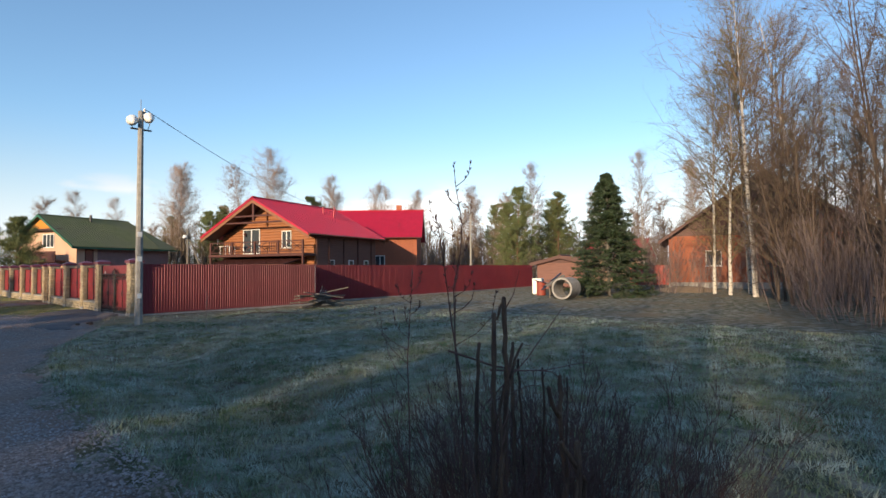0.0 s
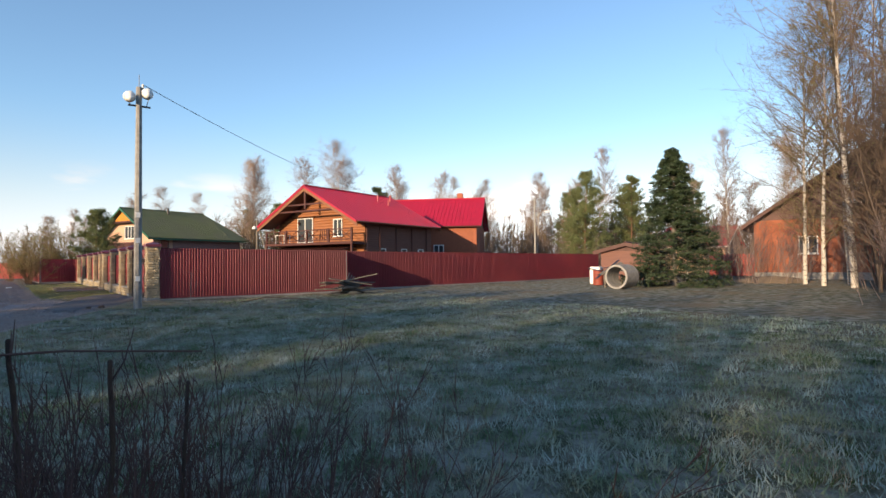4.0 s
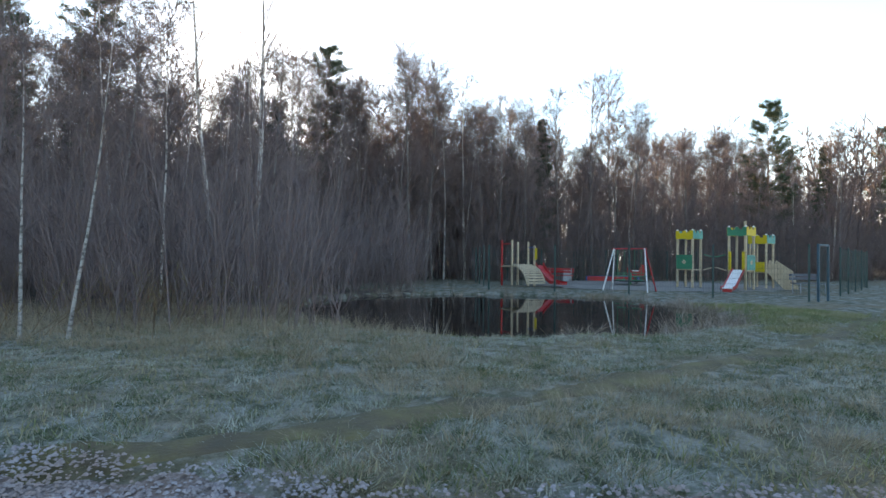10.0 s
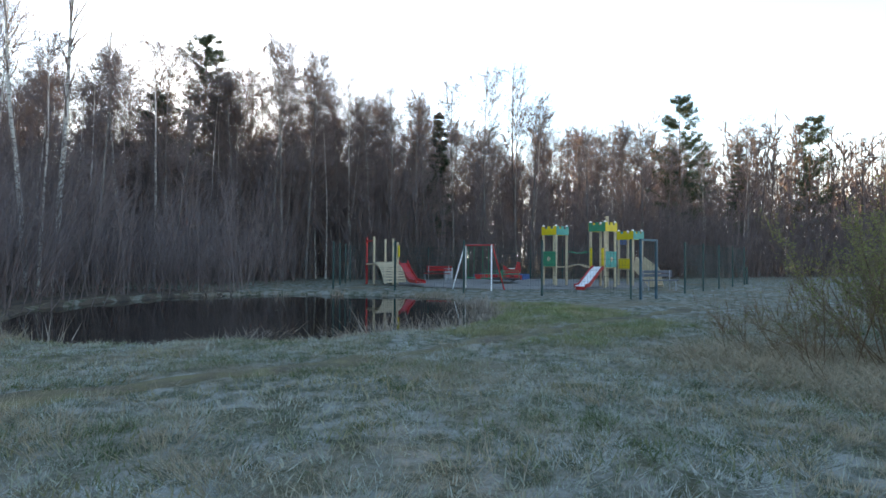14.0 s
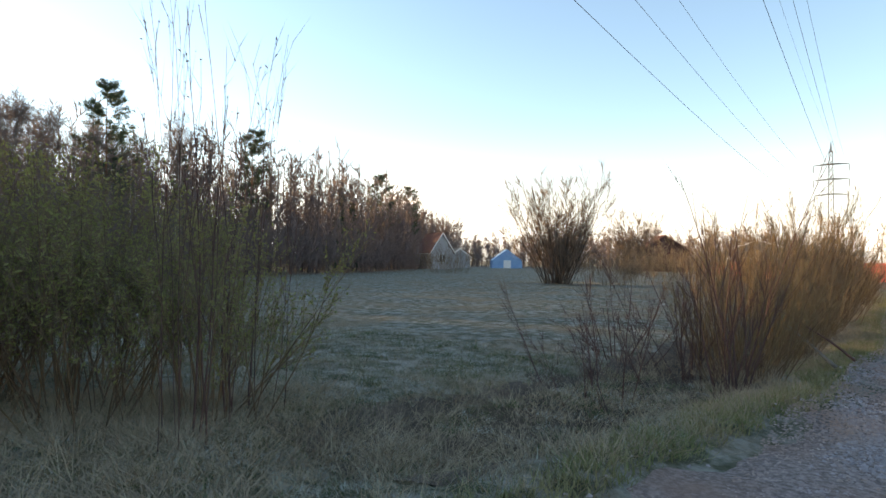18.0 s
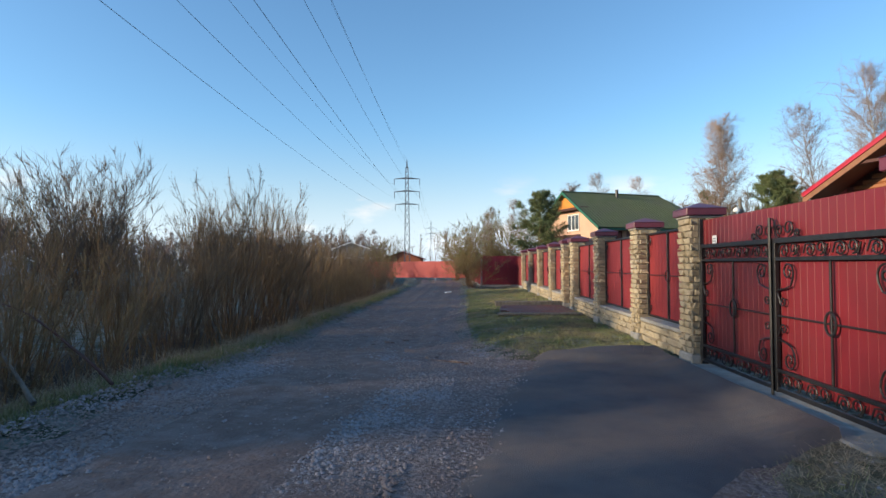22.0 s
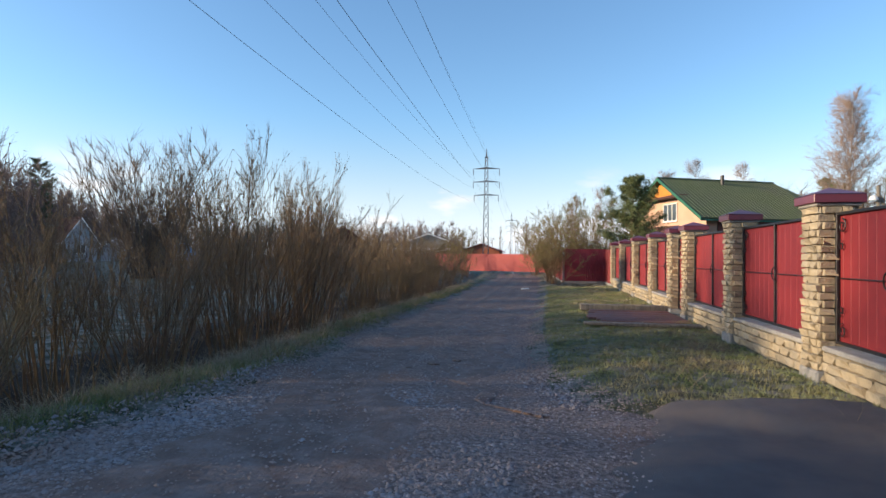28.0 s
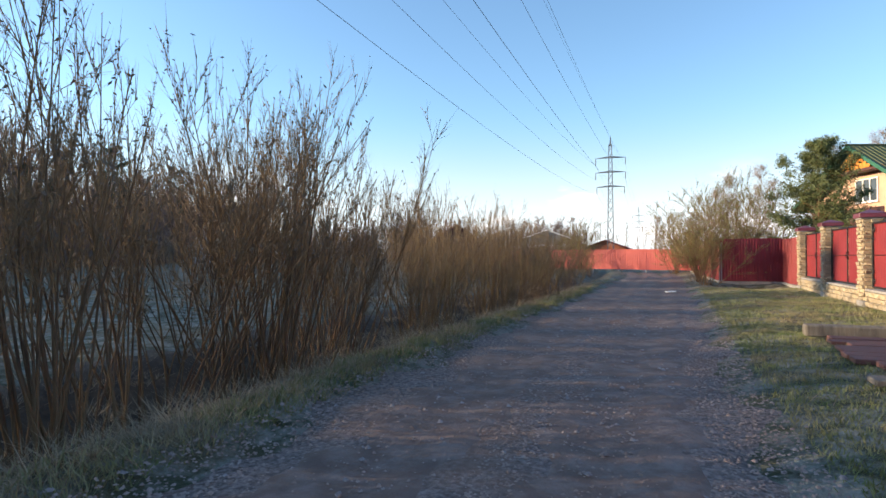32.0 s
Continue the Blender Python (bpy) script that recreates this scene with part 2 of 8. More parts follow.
M = {
    "grass": shade("frosted_grass", (0.055, 0.063, 0.031), (0.24, 0.24, 0.205), 3.4, 0.9, bump=1.0, bscale=18, third=(0.155, 0.115, 0.065), tscale=0.45, soft=(0.43, 0.60)),
    "blade": shade("grass_blades", (0.115, 0.135, 0.05), (0.42, 0.43, 0.37), 1.1, 0.8, bump=0, third=(0.33, 0.26, 0.14), tscale=0.5, soft=(0.40, 0.66)),
    "green_blade": shade("fresh_grass_blades", (0.125, 0.165, 0.055), (0.25, 0.265, 0.13), 2.0, 0.8, bump=0, third=(0.36, 0.29, 0.17), tscale=0.9, spec=0.2),
    "track": shade("trodden_brown_turf", (0.095, 0.066, 0.038), (0.15, 0.125, 0.05), 2.2, 0.95, bump=0.9, bscale=25, third=(0.065, 0.055, 0.035), tscale=1.2),
    "lawn_blade": shade("lawn_grass_blades", (0.105, 0.18, 0.085), (0.46, 0.52, 0.47), 2.0, 0.8, bump=0, third=(0.28, 0.27, 0.15), tscale=0.8, soft=(0.40, 0.62)),
    "red_stone": shade("reddish_brown_stone", (0.13, 0.07, 0.05), (0.08, 0.05, 0.04), 6, 0.85, bump=0.5, bscale=40),
    "brown_mud": shade("brown_road_mud", (0.205, 0.134, 0.108), (0.15, 0.10, 0.082), 3, 0.9, bump=0.9, bscale=22, third=(0.25, 0.19, 0.168), tscale=4),
    "litter": shade("leaf_litter", (0.075, 0.052, 0.036), (0.13, 0.095, 0.062), 9, 0.95, bump=1.0, bscale=35, third=(0.035, 0.028, 0.023), tscale=1.5),
    "frost_blade": shade("hoar_frosted_blades", (0.46, 0.48, 0.44), (0.30, 0.33, 0.27), 2.5, 0.85, bump=0, third=(0.22, 0.22, 0.12), tscale=0.9),
    "dark_blade": shade("dark_green_blades", (0.05, 0.085, 0.028), (0.085, 0.125, 0.045), 3, 0.85, bump=0, spec=0.2),
    "straw": shade("dry_straw", (0.40, 0.32, 0.21), (0.26, 0.20, 0.14), 6, 0.9, bump=0, vary=0.1),
    "gravel": shade("gravel_road", (0.115, 0.087, 0.080), (0.315, 0.25, 0.226), 22, 0.95, bump=1.0, bscale=38, third=(0.22, 0.13, 0.095), tscale=0.55, soft=(0.40, 0.64)),
    "stone": shade("gravel_stones", (0.40, 0.362, 0.365), (0.17, 0.153, 0.158), 16, 0.85, bump=0.2, bscale=90, third=(0.29, 0.20, 0.16), tscale=0.9),
    "stone_warm": shade("dusty_brown_stones", (0.42, 0.335, 0.30), (0.19, 0.145, 0.13), 16, 0.85, bump=0.2, bscale=90, third=(0.31, 0.20, 0.15), tscale=0.9),
    "asphalt": shade("worn_asphalt_apron", (0.085, 0.08, 0.086), (0.118, 0.11, 0.113), 2.5, 0.85, bump=0.5, bscale=110, third=(0.155, 0.122, 0.108), tscale=0.9, spec=0.35),
    "concrete": shade("concrete", (0.34, 0.33, 0.31), (0.22, 0.21, 0.20), 5, 0.9, bump=0.35, bscale=60),
    "mud": shade("dark_mud", (0.05, 0.04, 0.032), (0.10, 0.08, 0.06), 3, 0.8, bump=0.6, bscale=25),
    "bark_birch": shade("birch_bark", (0.50, 0.465, 0.42), (0.06, 0.05, 0.045), 5, 0.8, bump=0.3, bscale=20, stretch=(1, 1, 2.2), soft=(0.52, 0.62), local=True),
    "bark_grey": shade("grey_bark", (0.135, 0.124, 0.116), (0.24, 0.222, 0.205), 5, 0.9, bump=0.5, bscale=30, vary=0.25, stretch=(1, 1, 0.4), spec=0.15),
    "bark_pine": shade("pine_bark", (0.20, 0.10, 0.055), (0.11, 0.07, 0.05), 5, 0.9, bump=0.6, bscale=25),
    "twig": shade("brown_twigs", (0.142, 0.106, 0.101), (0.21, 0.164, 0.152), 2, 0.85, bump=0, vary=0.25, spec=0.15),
    # pale twigs of some bushes; on the far woods the paleness paints in sunlight
    "twig_warm": shade("pale_brown_sunlit_twigs", (0.22, 0.16, 0.10), (0.15, 0.11, 0.08), 2, 0.85, bump=0, vary=0.2, spec=0.15),
    "leaflet": shade("young_willow_leaves", (0.25, 0.255, 0.115), (0.175, 0.18, 0.08), 3, 0.7, bump=0, vary=0.2, spec=0.2),
    "cut_bark": shade("peeling_dark_bark", (0.085, 0.052, 0.042), (0.15, 0.098, 0.068), 14, 0.85, bump=1.0, bscale=70, third=(0.042, 0.03, 0.028), tscale=6, stretch=(1, 1, 0.35), spec=0.15),
    "twig_dark": shade("dark_purple_twigs", (0.092, 0.056, 0.053), (0.145, 0.092, 0.08), 3, 0.85, bump=0, third=(0.125, 0.066, 0.055), tscale=1.5, vary=0.2, spec=0.12),
    "willow": shade("willow_stems", (0.19, 0.124, 0.076), (0.105, 0.07, 0.048), 3, 0.8, bump=0.2, bscale=60, third=(0.20, 0.14, 0.075), tscale=0.5, vary=0.15, spec=0.15),
    "willow_twig": shade("willow_twigs", (0.23, 0.158, 0.09), (0.16, 0.108, 0.066), 2, 0.8, bump=0, vary=0.2, spec=0.15),
    # brown bark and twigs darkened: the lawn thicket's shade is put into them
    "bark_brown": shade("shade_darkened_brown_bark", (0.085, 0.066, 0.055), (0.14, 0.11, 0.092), 5, 0.9, bump=0.5, bscale=30, vary=0.2, stretch=(1, 1, 0.4), spec=0.12),
    "twig_brown": shade("shade_darkened_brown_twigs", (0.115, 0.082, 0.066), (0.17, 0.125, 0.095), 2, 0.85, bump=0, vary=0.25, spec=0.12),
    "twig_pale": shade("pale_birch_twigs", (0.30, 0.225, 0.185), (0.22, 0.165, 0.135), 2, 0.85, bump=0, vary=0.2, spec=0.15),
    # yellower copy of the willow twigs, with the low sun's glow in its colour
    "sunlit_amber_twig": shade("sunlit_amber_willow_twigs", (0.25, 0.185, 0.098), (0.175, 0.13, 0.075), 2, 0.8, bump=0, vary=0.15, spec=0.15),
    "bark_pale": shade("pale_grey_birch_bark", (0.36, 0.34, 0.31), (0.10, 0.09, 0.08), 6, 0.85, bump=0.3, bscale=20, stretch=(1, 1, 2.0), soft=(0.48, 0.62), local=True),
    "bud": shade("spring_buds", (0.26, 0.25, 0.09), (0.17, 0.16, 0.06), 3, 0.7, bump=0, vary=0.25),
    "catkin": shade("grey_catkins", (0.20, 0.165, 0.125), (0.11, 0.09, 0.068), 5, 0.8, bump=0),
    # needles lightened to yellow-green: sunlight is put into their colour
    "needle": shade("sunlit_pine_needles", (0.10, 0.13, 0.055), (0.155, 0.175, 0.075), 1.2, 0.6, bump=0, vary=0.2, spec=0.2),
    "needle_dark": shade("spruce_needles", (0.018, 0.04, 0.016), (0.045, 0.075, 0.028), 1.6, 0.6, bump=0, vary=0.2),
    "reed": shade("dead_reeds", (0.36, 0.29, 0.23), (0.21, 0.165, 0.13), 4, 0.9, bump=0),
    "brick_yellow": shade("split_yellow_stone", (0.46, 0.37, 0.245), (0.33, 0.272, 0.185), 9, 0.9, bump=0.8, bscale=45, third=(0.29, 0.255, 0.20), tscale=1.5, vary=0.16),
    "mortar": shade("mortar", (0.30, 0.265, 0.21), (0.22, 0.20, 0.16), 12, 0.95, bump=0.3),
    "cap": shade("cap_sheet", (0.16, 0.035, 0.055), (0.11, 0.025, 0.045), 3, 0.35, bump=0.05, spec=0.5),
    "red_sheet": shade("red_profiled_sheet", (0.225, 0.024, 0.030), (0.18, 0.018, 0.024), 1.5, 0.6, bump=0.04, bscale=8, vary=0.05, spec=0.35),
    "dark_sheet": shade("burgundy_profiled_sheet", (0.185, 0.012, 0.027), (0.15, 0.010, 0.022), 1.2, 0.42, bump=0.04, bscale=8, third=(0.22, 0.02, 0.03), tscale=0.25),
    # gate sheet: darker than the panels, with the trees' shade put into its colour
    "shaded_gate_sheet": shade("red_sheet_darkened_for_shade", (0.165, 0.014, 0.022), (0.135, 0.011, 0.018), 1.5, 0.45, bump=0.05, bscale=6, third=(0.14, 0.02, 0.022), tscale=0.5),
    "pale_sheet": shade("faded_red_sheet", (0.50, 0.10, 0.09), (0.42, 0.08, 0.075), 0.6, 0.5, bump=0.05),
    "iron": shade("black_wrought_iron", (0.018, 0.018, 0.022), (0.03, 0.03, 0.034), 10, 0.45, metal=0.4, bump=0.15, bscale=80),
    "roof_red": shade("crimson_roof_tiles", (0.44, 0.012, 0.04), (0.35, 0.01, 0.032), 2, 0.4, bump=0.05),
    "roof_green": shade("green_roof", (0.095, 0.115, 0.045), (0.125, 0.14, 0.065), 1.5, 0.7, bump=0.2, bscale=12, third=(0.115, 0.12, 0.07), tscale=0.4),
    "trim_green": shade("green_trim", (0.02, 0.13, 0.07), None, 3, 0.5, bump=0),
    "log": shade("stained_logs", (0.34, 0.135, 0.055), (0.24, 0.09, 0.038), 3, 0.6, bump=0.3, bscale=12, stretch=(0.3, 0.3, 6)),
    "brown_board": shade("brown_stained_boards", (0.25, 0.105, 0.05), (0.18, 0.072, 0.035), 4, 0.6, bump=0.25, bscale=25),
    "timber": shade("dark_stained_timber", (0.085, 0.024, 0.018), (0.06, 0.018, 0.014), 4, 0.6, bump=0.25, bscale=25),
    "wall_dark": shade("dark_brown_boards", (0.185, 0.082, 0.064), (0.135, 0.06, 0.048), 3, 0.7, bump=0.3, stretch=(0.3, 0.3, 5)),
    "brick_red": shade("orange_brick", (0.37, 0.12, 0.065), (0.28, 0.09, 0.05), 8, 0.9, bump=0.4, bscale=50, vary=0.15),
    "plaster_pink": shade("peach_plaster", (0.56, 0.36, 0.26), (0.50, 0.32, 0.23), 1.5, 0.9, bump=0.1),
    "plaster_mauve": shade("mauve_plaster", (0.26, 0.15, 0.145), (0.22, 0.13, 0.125), 1.2, 0.9, bump=0.1),
    "orange_board": shade("orange_boards", (0.62, 0.24, 0.03), (0.52, 0.19, 0.025), 3, 0.7, bump=0.2, stretch=(8, 8, 0.5)),
    "white": shade("white_paint", (0.78, 0.78, 0.76), (0.68, 0.68, 0.66), 4, 0.5, bump=0.05),
    # white walls turned grey: the wood's shade is put into the colour
    "shaded_white": shade("white_greyed_for_shade", (0.36, 0.36, 0.37), (0.27, 0.27, 0.28), 1.0, 0.9, bump=0.1),
    "grey_wood": shade("weathered_wood", (0.20, 0.18, 0.15), (0.12, 0.105, 0.09), 4, 0.9, bump=0.5, bscale=30, stretch=(6, 1, 1)),
    "galv": shade("galvanised_steel", (0.36, 0.38, 0.40), (0.27, 0.285, 0.30), 4, 0.5, metal=0.6, bump=0.05),
    "steel_dark": shade("grey_lattice_steel", (0.13, 0.14, 0.16), (0.10, 0.11, 0.13), 3, 0.6, metal=0.3, bump=0),
    "wire": shade("cable", (0.06, 0.065, 0.075), None, 3, 0.6, bump=0),
    "play_wood": shade("pale_posts", (0.52, 0.42, 0.29), (0.42, 0.33, 0.22), 4, 0.7, bump=0.1),
    "play_green": shade("green_play_panel", (0.012, 0.21, 0.11), (0.010, 0.17, 0.09), 3, 0.45, bump=0),
    "play_teal": shade("teal_play_panel", (0.02, 0.30, 0.25), None, 3, 0.45, bump=0),
    "play_yellow": shade("yellow_play_panel", (0.62, 0.45, 0.015), (0.54, 0.39, 0.012), 3, 0.45, bump=0),
    "play_red": shade("red_play_paint", (0.48, 0.018, 0.02), None, 3, 0.4, bump=0),
    "play_blue": shade("blue_play_paint", (0.03, 0.11, 0.30), None, 3, 0.45, bump=0),
    "play_blue_dark": shade("dark_blue_green_tube", (0.02, 0.085, 0.12), None, 3, 0.5, bump=0),
    "mesh_green": shade("green_mesh_wire", (0.012, 0.055, 0.05), None, 3, 0.5, bump=0),
    "sand": shade("play_area_sand", (0.24, 0.22, 0.20), (0.17, 0.155, 0.14), 2, 0.95, bump=0.4),
    "tarp": shade("blue_tarpaulin", (0.13, 0.30, 0.52), (0.17, 0.36, 0.56), 1, 0.5, bump=0.2, bscale=4),
    "rust": shade("rusty_red_drum", (0.30, 0.045, 0.03), (0.20, 0.05, 0.03), 6, 0.6, bump=0.3),
    "dirt_pile": shade("sandy_soil", (0.28, 0.20, 0.12), (0.20, 0.14, 0.09), 3, 0.95, bump=0.6),
    "far_wood": shade("far_tree_line", (0.10, 0.075, 0.055), (0.16, 0.115, 0.07), 0.15, 0.95, bump=0),
}


def let_through(mat, colour, share):
    """Thin leaves let some light through."""
    n, l = mat.node_tree.nodes, mat.node_tree.links
    tr, mix = n.new("ShaderNodeBsdfTranslucent"), n.new("ShaderNodeMixShader")
    tr.inputs[0].default_value = (*colour, 1)
    mix.inputs[0].default_value = share
    l.new(n["Principled BSDF"].outputs[0], mix.inputs[1])
    l.new(tr.outputs[0], mix.inputs[2])
    l.new(mix.outputs[0], n["Material Output"].inputs[0])


let_through(M["leaflet"], (0.30, 0.32, 0.09), 0.4)
let_through(M["bud"], (0.32, 0.30, 0.10), 0.35)


def glassy(name, colour, rough, ior=1.45, spec=0.5):
    m = bpy.data.materials.new(name)
    m.use_nodes = True
    b = m.node_tree.nodes["Principled BSDF"]
    b.inputs["Base Color"].default_value, b.inputs["Roughness"].default_value = (*colour, 1), rough
    b.inputs["IOR"].default_value, b.inputs["Specular IOR Level"].default_value = ior, spec
    return m


for node in M["grass"].node_tree.nodes:
    if node.type == "BUMP":
        node.inputs["Distance"].default_value = 0.07

M["glass"] = glassy("window_glass", (0.05, 0.06, 0.07), 0.05, 1.5, 0.8)
M["water"] = glassy("pond_water", (0.012, 0.010, 0.008), 0.03, 1.33)

# ---- tools ----
def numeric(name, verts, faces, mat, smooth=False):
    """A mesh from arrays; all faces have the same number of corners."""
    verts, faces = np.asarray(verts, np.float32), np.asarray(faces, np.int32)
    me = bpy.data.meshes.new(name)
    k = faces.shape[1]
    me.vertices.add(len(verts))
    me.vertices.foreach_set("co", verts.ravel())
    me.loops.add(faces.size)
    me.loops.foreach_set("vertex_index", faces.ravel())
    me.polygons.add(len(faces))
    me.polygons.foreach_set("loop_start", np.arange(0, faces.size, k, dtype=np.int32))
    if smooth:
        me.polygons.foreach_set("use_smooth", np.ones(len(faces), bool))
    me.materials.append(mat)
    me.update(calc_edges=True)
    return me


def child(name, data, parent=None, label="", at=None):
    ob = new(name, data)
    if parent is not None:
        ob.parent = parent
    if at is not None:
        ob.matrix_basis = at
    if label:
        ob["label"] = label
    return ob


class Geo:
    """Collects boxes, tubes, prisms and plates into one mesh."""
    def __init__(self):
        self.v, self.f = [], []

    def add(self, verts, faces, m=None):
        k = len(self.v)
        self.v += [tuple(m @ Vector(p)) if m else tuple(p) for p in verts]
        self.f += [tuple(i + k for i in f) for f in faces]
        return self

    def box(self, x0, x1, y0, y1, z0, z1, bevel=0.0, m=None):
        c = Vector(((x0 + x1) / 2, (y0 + y1) / 2, (z0 + z1) / 2))
        h = Vector((x1 - x0, y1 - y0, z1 - z0)) / 2
        if bevel <= 0:
            p = [(c.x + sx * h.x, c.y + sy * h.y, c.z + sz * h.z) for sz in (-1, 1) for sy in (-1, 1) for sx in (-1, 1)]
            return self.add(p, [(0, 2, 3, 1), (4, 5, 7, 6), (0, 1, 5, 4), (2, 6, 7, 3), (0, 4, 6, 2), (1, 3, 7, 5)], m)
        b = min(bevel, h.x * 0.8, h.y * 0.8, h.z * 0.8)
        pts, index = [], {}
        for axis in range(3):
            for sx in (-1, 1):
                for sy in (-1, 1):
                    for sz in (-1, 1):
                        s = (sx, sy, sz)
                        q = [s[i] * (h[i] if i == axis else h[i] - b) + c[i] for i in range(3)]
                        index[(axis, s)] = len(pts)
                        pts.append(q)
        fs = []
        for axis in range(3):
            a1, a2 = (axis + 1) % 3, (axis + 2) % 3
            for sg in (-1, 1):
                quad = []
                for u, w in ((-1, -1), (1, -1), (1, 1), (-1, 1)):
                    s = [0, 0, 0]
                    s[axis], s[a1], s[a2] = sg, u, w
                    quad.append(index[(axis, tuple(s))])
                fs.append(tuple(quad if sg > 0 else quad[::-1]))
            for u in (-1, 1):
                for w in (-1, 1):
                    s0, s1 = [0, 0, 0], [0, 0, 0]
                    s0[axis], s1[axis] = -1, 1
                    s0[a1] = s1[a1] = u
                    s0[a2] = s1[a2] = w
                    q = (index[(a1, tuple(s0))], index[(a1, tuple(s1))], index[(a2, tuple(s1))], index[(a2, tuple(s0))])
                    fs.append(q if u * w > 0 else q[::-1])
        for sx in (-1, 1):
            for sy in (-1, 1):
                for sz in (-1, 1):
                    s = (sx, sy, sz)
                    q = (index[(0, s)], index[(1, s)], index[(2, s)])
                    fs.append(q if sx * sy * sz > 0 else q[::-1])
        return self.add(pts, fs, m)

    def tube(self, pts, r, sides=6, m=None, caps=True):
        pts = [Vector(p) for p in pts]
        rs = r if isinstance(r, (list, tuple)) else [r] * len(pts)
        v, f = [], []
        u = None
        for i, p in enumerate(pts):
            d = (pts[min(i + 1, len(pts) - 1)] - pts[max(i - 1, 0)]).normalized()
            if u is None:
                u = d.orthogonal().normalized()
            else:
                u = (u - d * u.dot(d))
                u = u.normalized() if u.length > 1e-5 else d.orthogonal().normalized()
            w = d.cross(u)
            v += [p + rs[i] * (math.cos(2 * math.pi * k / sides) * u + math.sin(2 * math.pi * k / sides) * w) for k in range(sides)]
        for i in range(len(pts) - 1):
            for k in range(sides):
                a, b = i * sides + k, i * sides + (k + 1) % sides
                f.append((a, b, b + sides, a + sides))
        if caps:
            f.append(tuple(range(sides))[::-1])
            f.append(tuple(range(len(v) - sides, len(v))))
        return self.add(v, f, m)

    def prism(self, poly, y0, y1, m=None):
        """An outline in x and z, drawn out along y."""
        n = len(poly)
        v = [(x, y0, z) for x, z in poly] + [(x, y1, z) for x, z in poly]
        f = [tuple(range(n)), tuple(range(2 * n - 1, n - 1, -1))]
        f += [((i + 1) % n, i, n + i, n + (i + 1) % n) for i in range(n)]
        return self.add(v, f, m)

    def lathe(self, prof, n=24, m=None):
        v, f = [], []
        for r, z in prof:
            v += [(r * math.cos(2 * math.pi * k / n), r * math.sin(2 * math.pi * k / n), z) for k in range(n)]
        for i in range(len(prof) - 1):
            for k in range(n):
                a, b = i * n + k, i * n + (k + 1) % n
                f.append((a, b, b + n, a + n))
        return self.add(v, f, m)

    def mesh(self, name, mat, smooth=False):
        me = bpy.data.meshes.new(name)
        me.from_pydata(self.v, [], self.f)
        me.materials.append(mat)
        if smooth:
            for p in me.polygons:
                p.use_smooth = True
        return me

    def on(self, name, mat, parent=None, label="", at=None, smooth=False):
        return child(name, self.mesh(name, mat, smooth), parent, label, at)


def thing(name, m, label, category, group=""):
    ob = new(name)
    ob.matrix_basis = m
    return tagged(ob, label, category, group)


def structure(ob, label="", category=""):
    return tagged(ob, label, category, kind="structure")

# ---- ground ----
def road_mid(y):
    """The road's middle line and half width, by y."""
    return np.interp(y, ROAD_Y, ROAD_L), np.interp(y, ROAD_Y, ROAD_R)


ROAD_Y = [-60, -30, -15, -10, -6, -2.5, 0.7, 3, 7, 9, 12, 14, 18, 21.7, 24.5, 26.4, 27.4, 29, 33, 45, 66, 88, 140]
ROAD_L = [-48, -22, -10.3, -8.1, -6.7, -5.7, -4.8, -4.8, -4.4, -3.9, -3.2, -2.9, -2.4, -1.5, -1.4, -1.2, -1.05, -1.05, -1.2, -1.2, -1.6, -3.6, -9]
ROAD_R = [-42, -16, -5.5, -3.0, -1.2, 0.3, 0.35, 0.35, 0.5, 0.7, 1.2, 1.7, 3.6, 5.0, 5.5, 5.4, 3.6, 2.7, 2.5, 2.45, 2.1, 0.7, -5]


def smooth(a, lo, hi):
    t = np.clip((a - lo) / (hi - lo), 0, 1)
    return t * t * (3 - 2 * t)


def wave(x, y):
    return (np.sin(x * 0.9 + 1.3 * np.sin(y * 0.37)) * np.cos(y * 0.8 + np.sin(x * 0.31)) * 0.5 + np.sin(x * 2.3 + y * 1.7) * np.cos(y * 2.9 - x * 0.9) * 0.3)


def pond_at(x, y):
    """Under 1 in the pond."""
    return ((x + 18.6) / 6.6) ** 2 + ((y - 3.4) / 6.4) ** 2 + 0.16 * wave(x * 0.7, y * 0.7) + 0.07 * wave(x * 2.3 + 1, y * 2.1)


def ground_z(x, y):
    x, y = np.asarray(x, float), np.asarray(y, float)
    l, r = road_mid(y)
    off = np.maximum(l - x, x - r)
    z = -0.04 + 0.05 * wave(x, y) * smooth(off, 0, 1.5)
    z = z - 0.12 * smooth(-off, -0.3, 0.3) - 0.10 * smooth(y, 24, 31) * smooth(-off, -1.5, 0.2)
    ditch = np.exp(-((x - (l - 1.9)) / 0.75) ** 2) * smooth(y, 15, 18.5)
    z = z - 0.65 * ditch
    side = np.exp(-((x - (r + 1.9)) / 1.1) ** 2) * smooth(-y, -16, -9) * smooth(y, -8, -2)
    z = z - 0.22 * side
    hole = np.exp(-((x - 4.5) / 0.9) ** 2 - ((y - 53.0) / 1.6) ** 2)
    for hx_, hy_, hs_ in ((3.25, 7.8, 0.55), (3.7, 15.4, 0.6), (2.6, 5.1, 0.45)):
        z = z - 0.32 * np.exp(-((x - hx_) / hs_) ** 2 - ((y - hy_) / (hs_ * 0.8)) ** 2)
    z = z - 0.5 * hole
    z = z + 0.04 * smooth(off, 0.1, 1.0) * wave(x * 3.1, y * 2.7)
    pond = pond_at(x, y)
    z = z - 0.7 * smooth(-pond, -1.12, -0.75)
    return z


